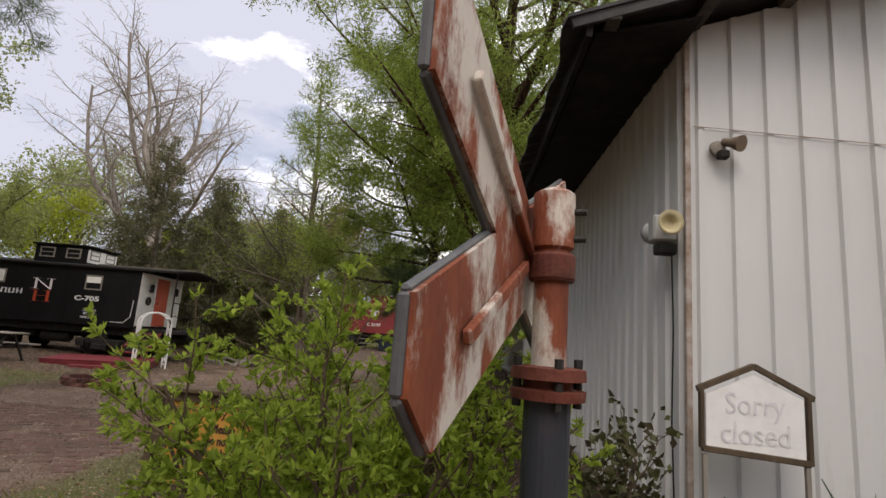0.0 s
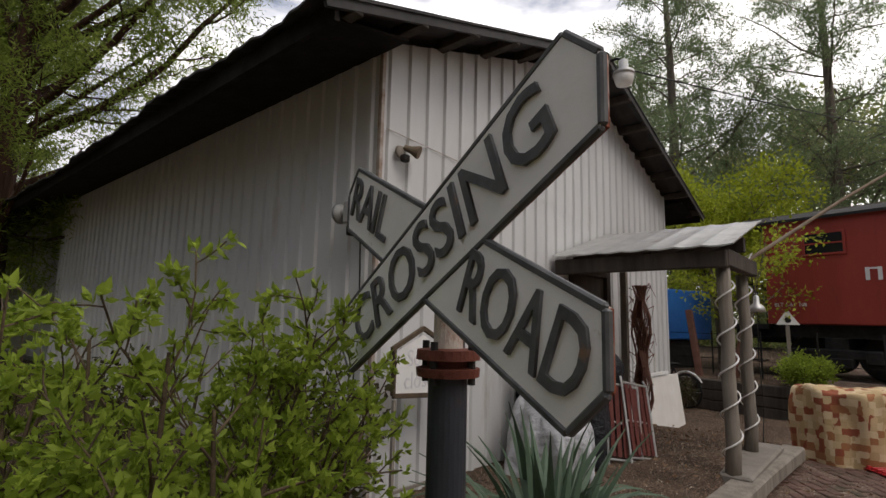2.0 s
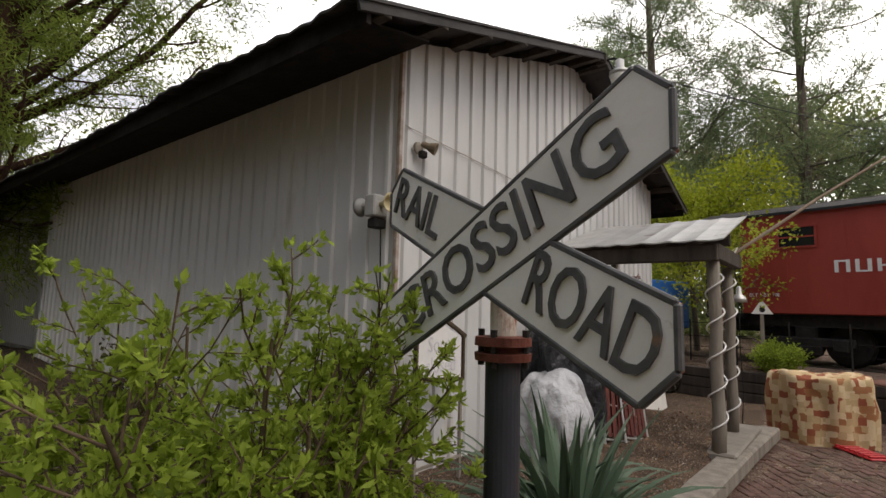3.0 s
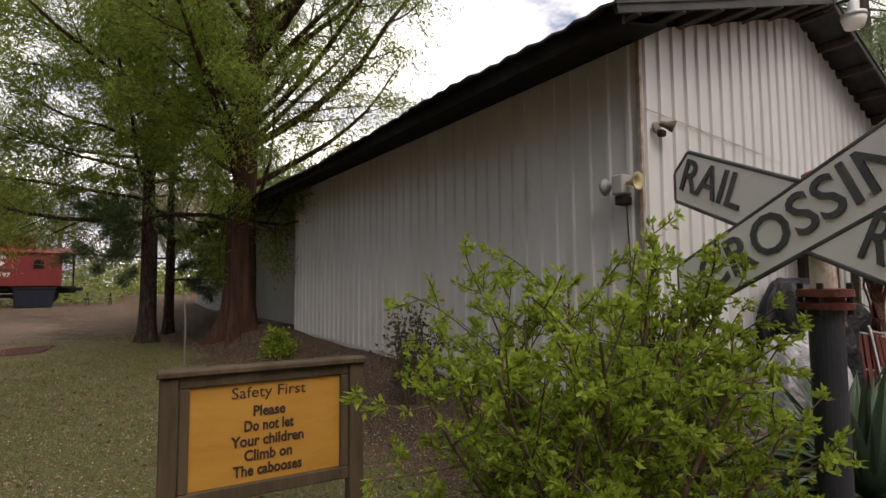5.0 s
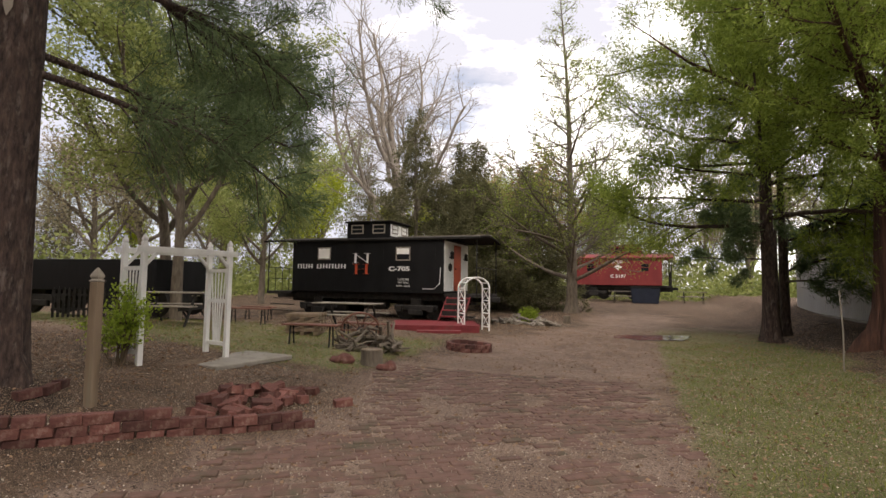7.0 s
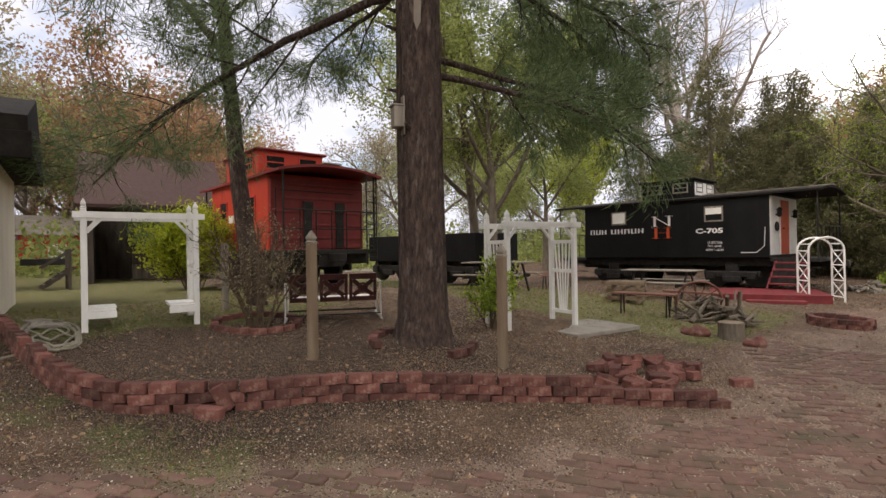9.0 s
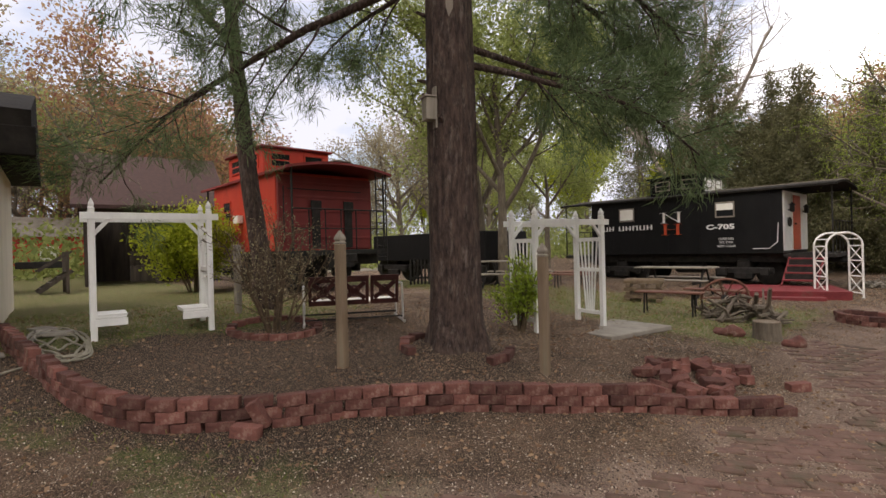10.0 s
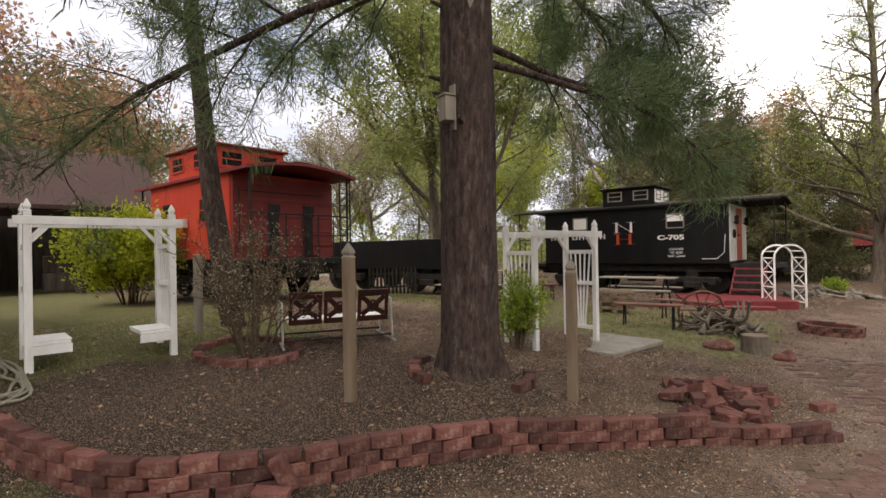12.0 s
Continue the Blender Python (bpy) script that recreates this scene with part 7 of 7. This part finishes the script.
stick_pile("log_pile", ground_pose(-8.25, 20.1), "low pile of split firewood by the lane", 70, 1.25, 0.7, 0.4, 0.6, 152, M_GREYWOOD, "wood pile", 0.03, 0.07, 0.18)
stp = thing("tree_stump", ground_pose(-6.75, 21.4), "small cut stump by the log pile", "stump")
part("bark", Build().lathe([(0.15, -0.03), (0.14, 0.3), (0.10, 0.31)], (0, 0, 0), 12), M_GREYBARK, stp)
shrub("weeds", ground_pose(-8.1, 20.4), "tuft of young weeds behind the firewood", 0.4, 0.4, 0.7, 7, L_FRESH, 1500, (0.08, 0.04), 153)

# far end of the lane
bn = thing("dark_blue_bin", pose(-3.6, 34.5, gz(-3.6, 34.5)), "dark blue bin at the end of the lane", "bin")
part("body", Build().prism([(-0.75, 0), (0.75, 0), (0.85, 0.95), (-0.85, 0.95)], -0.5, 0.5), material("dark_blue_plastic", (0.008, 0.012, 0.025), (0.016, 0.022, 0.04), 3, 0.5), bn, bevel=0.03)
part("lid", Build().box(-0.9, 0.9, -0.55, 0.55, 0.955, 1.02), M_IRON, bn, bevel=0.02)
picnic_table(-4.9, 34.8, 5, 1.7)
picnic_table(-0.8, 36.0, -10, 1.7)
pf = thing("slim_stake", ground_pose(-0.55, 12.0), "thin grey stake standing in the grass", "stake")
part("shaft", Build().tube([(0, 0, -0.1), (0.01, 0, 0.7), (-0.03, 0, 1.5)], 0.014, 6), M_GREYWOOD, pf)
bs = thing("buried_stone", ground_pose(-0.2, 10.6), "dark lump of bark on the mulch", "stone")
part("stone", Build().lathe([(0.17, -0.03), (0.16, 0.05), (0.05, 0.11)], (0, 0, 0), 9), M_DARKWOOD, bs, bevel=0.01)

# cream outbuilding with dark trim at the western end
def outbuilding():
    M_CREAM = material("cream_panel_paint", (0.60, 0.56, 0.46), (0.70, 0.66, 0.55), 2, 0.7, 0, 0.06, 20, (1, 1, 0.4), (0.36, 0.32, 0.25), (0.6, 0.78), 1.5)
    M_TRIM = material("dark_brown_trim", (0.022, 0.015, 0.011), (0.045, 0.032, 0.024), 5, 0.7)
    g = 0.50
    t = thing("cream_outbuilding", pose(-14.15, -0.42, g, 0, 0, -5), "cream panelled outbuilding with dark brown trim and eaves", "building")
    # its east face along -y from the corner, its north face along -x
    part("wall", Build().box(-5, 0, -6, 0, -0.15, 2.62), M_CREAM, t)
    for y in (-0.05, -1.25, -2.5):
        part("trim_board", Build().box(0.002, 0.03, y - 0.05, y + 0.05, -0.1, 2.6), M_TRIM, t)
    part("trim_board", Build().box(-0.11, 0.03, 0.052, 0.075, -0.1, 2.6), M_TRIM, t)
    for y in (-0.5, -0.85):
        part("batten", Build().box(0.002, 0.014, y - 0.012, y + 0.012, 0.0, 2.45), M_CREAM, t)
    part("head_trim", Build().box(0.031, 0.05, -6, 0.05, 2.30, 2.42), M_TRIM, t)
    part("roof", Build().prism([(-5.6, 2.62), (0.36, 2.55), (0.40, 2.86), (-2.5, 3.75), (-5.6, 2.8)], -6.6, 0.46), M_SOFFIT, t)
    part("fascia", Build().box(0.33, 0.43, -6.6, 0.50, 2.32, 2.66), M_SOFFIT, t, bevel=0.01)
    part("soffit", Build().box(0.032, 0.325, -6.5, 0.44, 2.50, 2.545), M_TRIM, t)
    b = thing("station_board", pose(-14.15, -0.42, g, 0, 0, -5) @ Matrix.Translation((0.052, -0.36, 1.42)) @ pose(0, 0, 0, 0, 0, 90), "dark green historical board with white lettering", "sign")
    M_BOARD = material("dark_green_board", (0.01, 0.025, 0.025), (0.02, 0.04, 0.04), 6, 0.4)
    part("board", Build().box(-0.45, 0.26, -0.012, 0.0, -0.24, 0.28), M_BOARD, b)
    for z, s, w in ((0.20, "Pennsylvania's", 0.5), (0.12, "Railroads", 0.36), (-0.10, "Railroad", 0.36)):
        lettering("lettering", s, 0.09, w, M_WHITE, b, Matrix.Translation((-0.06, -0.014, z)), 0.002, 0.002)
    part("print_row", Build().box(-0.26, 0.14, -0.0145, -0.0125, -0.205, -0.185), M_WHITE, b)
    part("picture", Build().prism([(-0.22, -0.04), (0.12, -0.04), (0.16, 0.01), (0.08, 0.06), (-0.24, 0.03)], -0.0145, -0.0125), M_WHITE, b)


outbuilding()
hs_ = thing("garden_hose", ground_pose(-13.75, 0.2, 0, 0.02), "coil of pale garden hose on the ground", "hose")
pts = []
for k in range(150):
    a = 0.25 * k
    r = 0.45 + 0.16 * math.sin(0.11 * k) + 0.06 * math.sin(0.9 * k)
    x, y = r * math.cos(a) * 1.5 + 0.25 * math.sin(0.05 * k), r * math.sin(a) * 0.55
    pts.append((x, y, 0.0 + 0.01 * (k % 25) / 8 + gz(-13.75 + x, 0.2 + y) - gz(-13.75, 0.2)))
for k in range(12):
    f = k / 11
    x, y = 0.8 + 1.0 * f, -0.25 - 0.65 * math.sin(f * 2.2)
    pts.append((x, y, gz(-13.75 + x, 0.2 + y) - gz(-13.75, 0.2)))
part("hose", Build().tube(pts, 0.014, 6), material("dull_beige_hose", (0.19, 0.17, 0.13), (0.28, 0.26, 0.20), 5, 0.5), hs_)
for k, (x, y, a) in enumerate(((-14.75, 0.12, 10), (-14.35, 0.22, 60), (-13.6, -0.5, 30))):
    fst = thing("flat_stone", ground_pose(x, y, a, 0.02), "flat broken stone slab on the earth", "stone")
    part("stone", Build().prism([(-0.2, -0.02), (0.22, -0.02), (0.18, 0.035), (-0.17, 0.03)], -0.12, 0.13), M_CONCRETE, fst, bevel=0.012)

# open dark shed behind the swing arbor
def barn():
    M_BROWNROOF = material("brown_shingle_roof", (0.030, 0.014, 0.012), (0.058, 0.029, 0.024), 8, 0.85, 0, 0.4, 20)
    g = gz(-26, 2)
    t = thing("open_shed", pose(-26.0, 2.95, g + 0.06, 0, 0, -9), "dark open-fronted shed with a brown roof", "shed")
    for y in (-0.8, 1.2, 2.9):
        part("post", Build().box(-0.08, 0.08, y - 0.08, y + 0.08, -0.1, 2.45), M_DARKWOOD, t)
    part("back_wall", Build().box(-4.2, -4.05, -0.9, 3.0, -0.1, 2.5), M_DARKWOOD, t)
    part("side_wall", Build().box(-4.04, -0.1, 2.9, 3.0, -0.1, 2.5), M_DARKWOOD, t)
    part("side_wall", Build().box(-4.04, -0.1, -0.9, -0.8, -0.1, 2.5), M_DARKWOOD, t)
    part("beam", Build().box(-0.1, 0.1, -1.0, 3.1, 2.452, 2.62), M_DARKWOOD, t)
    part("roof", Build().add([(0.75, -1.2, 2.45), (0.75, 3.4, 2.45), (-2.1, 3.4, 4.5), (-2.1, -1.2, 4.5), (-4.9, 3.4, 2.5), (-4.9, -1.2, 2.5), (0.75, -1.2, 2.57), (0.75, 3.4, 2.57), (-2.1, 3.4, 4.65), (-2.1, -1.2, 4.65), (-4.9, 3.4, 2.62), (-4.9, -1.2, 2.62)],
         [(0, 1, 2, 3), (3, 2, 4, 5), (6, 9, 8, 7), (9, 11, 10, 8), (0, 6, 7, 1), (1, 7, 8, 2), (2, 8, 10, 4), (4, 10, 11, 5), (5, 11, 9, 3), (3, 9, 6, 0)]), M_BROWNROOF, t)
    part("stored_bench", Build().box(-1.2, -0.6, 0.4, 1.6, 0.0, 0.55).box(-1.2, -1.1, 0.4, 1.6, 0.55, 1.1), M_DARKWOOD, t, bevel=0.02)


barn()
shrub("yellow_bush", ground_pose(-20.2, 3.7), "yellow-green bush beside the dark shed", 1.1, 1.0, 2.6, 16, L_YELLOW, 14000, (0.10, 0.05), 161, puff=0.1)
sc, sc_body = caboose("red_rail_car", pose(-25.3, -2.4, 0.62, 0, 0, 88), "bright red rail car beyond the outbuilding", 5.0, 2.6, 1.0, 3.1, M_PENN, M_PENN, M_IRON, None, M_PENN, ())
ws2 = thing("wooden_steps", pose(-23.6, 1.35, gz(-23.6, 1.35)) @ Matrix.Scale(0.75, 4), "small grey wooden steps with a hand rail", "steps")
for k in range(4):
    part("tread", Build().box(-0.5 + 0.0, 0.5, -0.1 - 0.25 * (3 - k), 0.15 - 0.25 * (3 - k), 0.2 * k + 0.15, 0.2 * k + 0.19), M_DARKWOOD, ws2)
for x in (-0.52, 0.52):
    part("rail_post", Build().box(x - 0.04, x + 0.04, -0.1, 0.0, -0.05, 1.5), M_DARKWOOD, ws2)
    part("stringer", Build().beam((x, -0.9, 0.05), (x, 0.1, 0.8), 0.05, 0.12), M_DARKWOOD, ws2)
    part("rail", Build().beam((x, -0.9, 0.8), (x, 0.1, 1.5), 0.05, 0.06), M_DARKWOOD, ws2)
hz = thing("pink_house", pose(-48, 5.0, 0.4, 0, 0, 0), "distant low red-walled house among trees", "house")
part("wall", Build().box(-4, 0, -4, 4, -0.3, 2.6), M_RED, hz)
part("roof", Build().add([(0.4, -4.4, 2.6), (0.4, 4.4, 2.6), (-2, 4.4, 4), (-2, -4.4, 4), (-4.4, 4.4, 2.6), (-4.4, -4.4, 2.6)], [(0, 1, 2, 3), (3, 2, 4, 5), (0, 3, 5), (1, 4, 2), (0, 5, 4, 1)]), M_CONCRETE, hz)
for y in (-2, 2):
    part("window", Build().box(0.002, 0.03, y - 0.5, y + 0.5, 0.9, 2.0), M_WHITE, hz)

# dark low freight car and picket fence between the red and the black caboose
lc = thing("black_flat_car", pose(-19.2, 11.6, 0.45, 0, 0, 5), "low black iron car behind the trees", "rail car")
part("body", Build().box(-2.6, 2.6, -1.1, 1.1, 0.75, 1.65), M_BLACK, lc, bevel=0.02)
part("underframe", Build().box(-2.5, 2.5, -0.7, 0.7, 0.45, 0.746), M_IRON, lc)
for x in (-1.7, 1.7):
    truck(lc, x, 2.2)
pk2 = thing("picket_fence", pose(-18.2, 9.2, gz(-18.2, 9.2), 0, 0, 50), "short black picket fence by the far cars", "fence")
for k in range(13):
    part("picket", Build().prism([(-0.03 + 0.11 * k, 0), (0.03 + 0.11 * k, 0), (0.03 + 0.11 * k, 0.72), (0.11 * k, 0.78), (-0.03 + 0.11 * k, 0.72)], -0.01, 0.01), M_IRON, pk2)
for z in (0.2, 0.58):
    part("rail", Build().box(-0.05, 1.4, 0.011, 0.04, z - 0.03, z + 0.03), M_IRON, pk2)
road2 = tagged(part("road", Build().box(-34, 34, -2.2, 2.2, -0.12, 0.03), M_CONCRETE), "pale road beyond the yard", "road", kind="structure")
road2.matrix_basis = pose(-34, 22, 0.27, 0, 0, 62)

def puddle():
    m = bpy.data.materials.new("muddy_water")
    m.use_nodes = True
    q = m.node_tree.nodes["Principled BSDF"]
    q.inputs["Base Color"].default_value, q.inputs["Roughness"].default_value = (0.10, 0.085, 0.075, 1), 0.12
    pts = [(1.25 * math.cos(a) * (1 + 0.18 * math.sin(3 * a + 1) + 0.08 * math.sin(7 * a)), 0.75 * math.sin(a) * (1 + 0.15 * math.sin(4 * a)), 0.0) for a in np.linspace(0, 2 * math.pi, 40, endpoint=False)]
    ob = part("puddle", Build().add(pts + [(x, y, -0.05) for x, y, z in pts], [tuple(range(40))] + [(i, i + 40, (i + 1) % 40 + 40, (i + 1) % 40) for i in range(40)]), m)
    ob.matrix_basis = pose(-3.7, 16.9, 0.028, 0, 0, 40)
    tagged(ob, "shallow muddy puddle in the worn lane", "puddle")


puddle()

# ---- fallen leaves, petals and grass ----
def scatter(name, label, category, n, box, size, width, mat, mask, seed, up=0.15, lift=0.004):
    rng = np.random.default_rng(seed)
    P = np.stack([rng.uniform(box[0], box[1], n), rng.uniform(box[2], box[3], n), np.zeros(n)], -1)
    P = P[rng.uniform(0, 1, n) < mask(P[:, 0], P[:, 1])]
    P[:, 2] = ground_height(P[:, 0], P[:, 1]) + lift
    D = rng.normal(size=P.shape)
    D[:, 2] = np.abs(D[:, 2]) * up + up
    k = rng.uniform(0.5, 1.4, len(P))
    tagged(part(name, leaf_mesh(name, P, D, size * k, width * k, rng, 0.12), mat), label, category, kind="stuff")


def clumps(x, y, s=1.0):
    return np.clip(0.5 + 0.5 * np.sin(1.9 * x * s + 1.3 * np.sin(1.1 * y * s)) * np.sin(2.3 * y * s + 1.7 * np.sin(0.9 * x * s)) + 0.25 * np.sin(7.3 * x * s + 5.1 * y * s), 0, 1)


L_DRY = leaf_material("dry_brown_leaves", (0.15, 0.085, 0.05), (0.36, 0.24, 0.15), 0.2, 0.8)
L_PETAL = leaf_material("pale_petals", (0.42, 0.33, 0.26), (0.66, 0.58, 0.48), 0.2, 0.7)
L_GRASS = leaf_material("short_grass", (0.09, 0.12, 0.02), (0.26, 0.28, 0.07), 0.4, 0.6)
away = lambda x, y: 1 - ((x > 1.4) & (y > 3.2) & (x < 10))
scatter("leaf_litter", "dry brown leaves strewn over the yard", "leaves", 76000, (-17, 8, -2.5, 20), 0.04, 0.026, L_DRY, lambda x, y: away(x, y) * (0.25 + 0.75 * clumps(x, y)) * (1 - 0.3 * lane_mask(x, y)) * (1 - 0.35 * bed_mask(x, y)), 201, 0.06)
scatter("petals", "pale fallen petals and chips over the yard", "petals", 210000, (-17, 6, -2.5, 22), 0.014, 0.010, L_PETAL, lambda x, y: away(x, y) * (0.2 + 0.8 * clumps(x + 3, y, 0.8)) * (1 - 0.85 * bed_mask(x, y)), 202, 0.08)
scatter("grass", "short patchy grass and moss", "grass", 150000, (-17, 1.5, -2, 16), 0.055, 0.007, L_GRASS, lambda x, y: away(x, y) * grass_mask(x, y) * clumps(x, y + 2, 1.7) ** 1.2, 203, 1.2, -0.004)

# ---- worn brick paving in the lane ----
def pavers():
    rng = random.Random(9)
    L, W, H = 0.205, 0.10, 0.06
    shapes = []
    for k in range(4):
        b = Build().box(-L / 2, L / 2, -W / 2, W / 2, -H, 0)
        b.v = [tuple(c + rng.uniform(-0.003, 0.003) for c in p) for p in b.v]
        me = b.mesh("paver", 0.008)
        me.materials.append(M_PAVER)
        shapes.append(me)
    holder = thing("paving", pose(0, 0, 0), "worn sunken brick paving showing through the lane", "paving", kind="structure")
    rest, near = Build(), 0
    tpl = [([v.co.copy() for v in me.vertices], [tuple(p.vertices) for p in me.polygons]) for me in shapes]
    turn = Matrix.Rotation(radians(35), 4, "Z")
    for i in range(-70, 140):
        for j in range(-110, 90):
            p = turn @ V(((i + 0.5 * (j % 2)) * (L + 0.012), j * (W + 0.012), 0))
            x, y = p.x - 4.5, p.y + 1.5
            if not (-14 < x < 9.5 and -2.2 < y < 9):
                continue
            lane = float(lane_mask(x, y))
            show = float(clumps(x, y, 0.55)) * 0.9 + rng.uniform(-0.12, 0.12)
            if rng.random() < 0.14 or lane < 0.72 or show < 0.10 or (-2.9 < x < 3.4 and y > -0.3):
                continue
            if gz(x, y) > 0.35:
                continue
            m = Matrix.Translation((x, y, gz(x, y) + rng.uniform(0.003, 0.015))) @ turn @ pose(0, 0, 0, rng.uniform(-2, 2), rng.uniform(-2, 2), rng.uniform(-3, 3))
            k = rng.randrange(4)
            if near < 300 and -9.6 < x < -6.6 and -1.2 < y < 1.6:
                ob = new("paver", shapes[k])
                ob.parent, ob.matrix_basis = holder, m
                near += 1
            else:
                rest.add([m @ q for q in tpl[k][0]], tpl[k][1])
    ob = part("paver_field", rest, M_PAVER, holder, "worn paving bricks")
    tagged(ob, kind="stuff")


pavers()
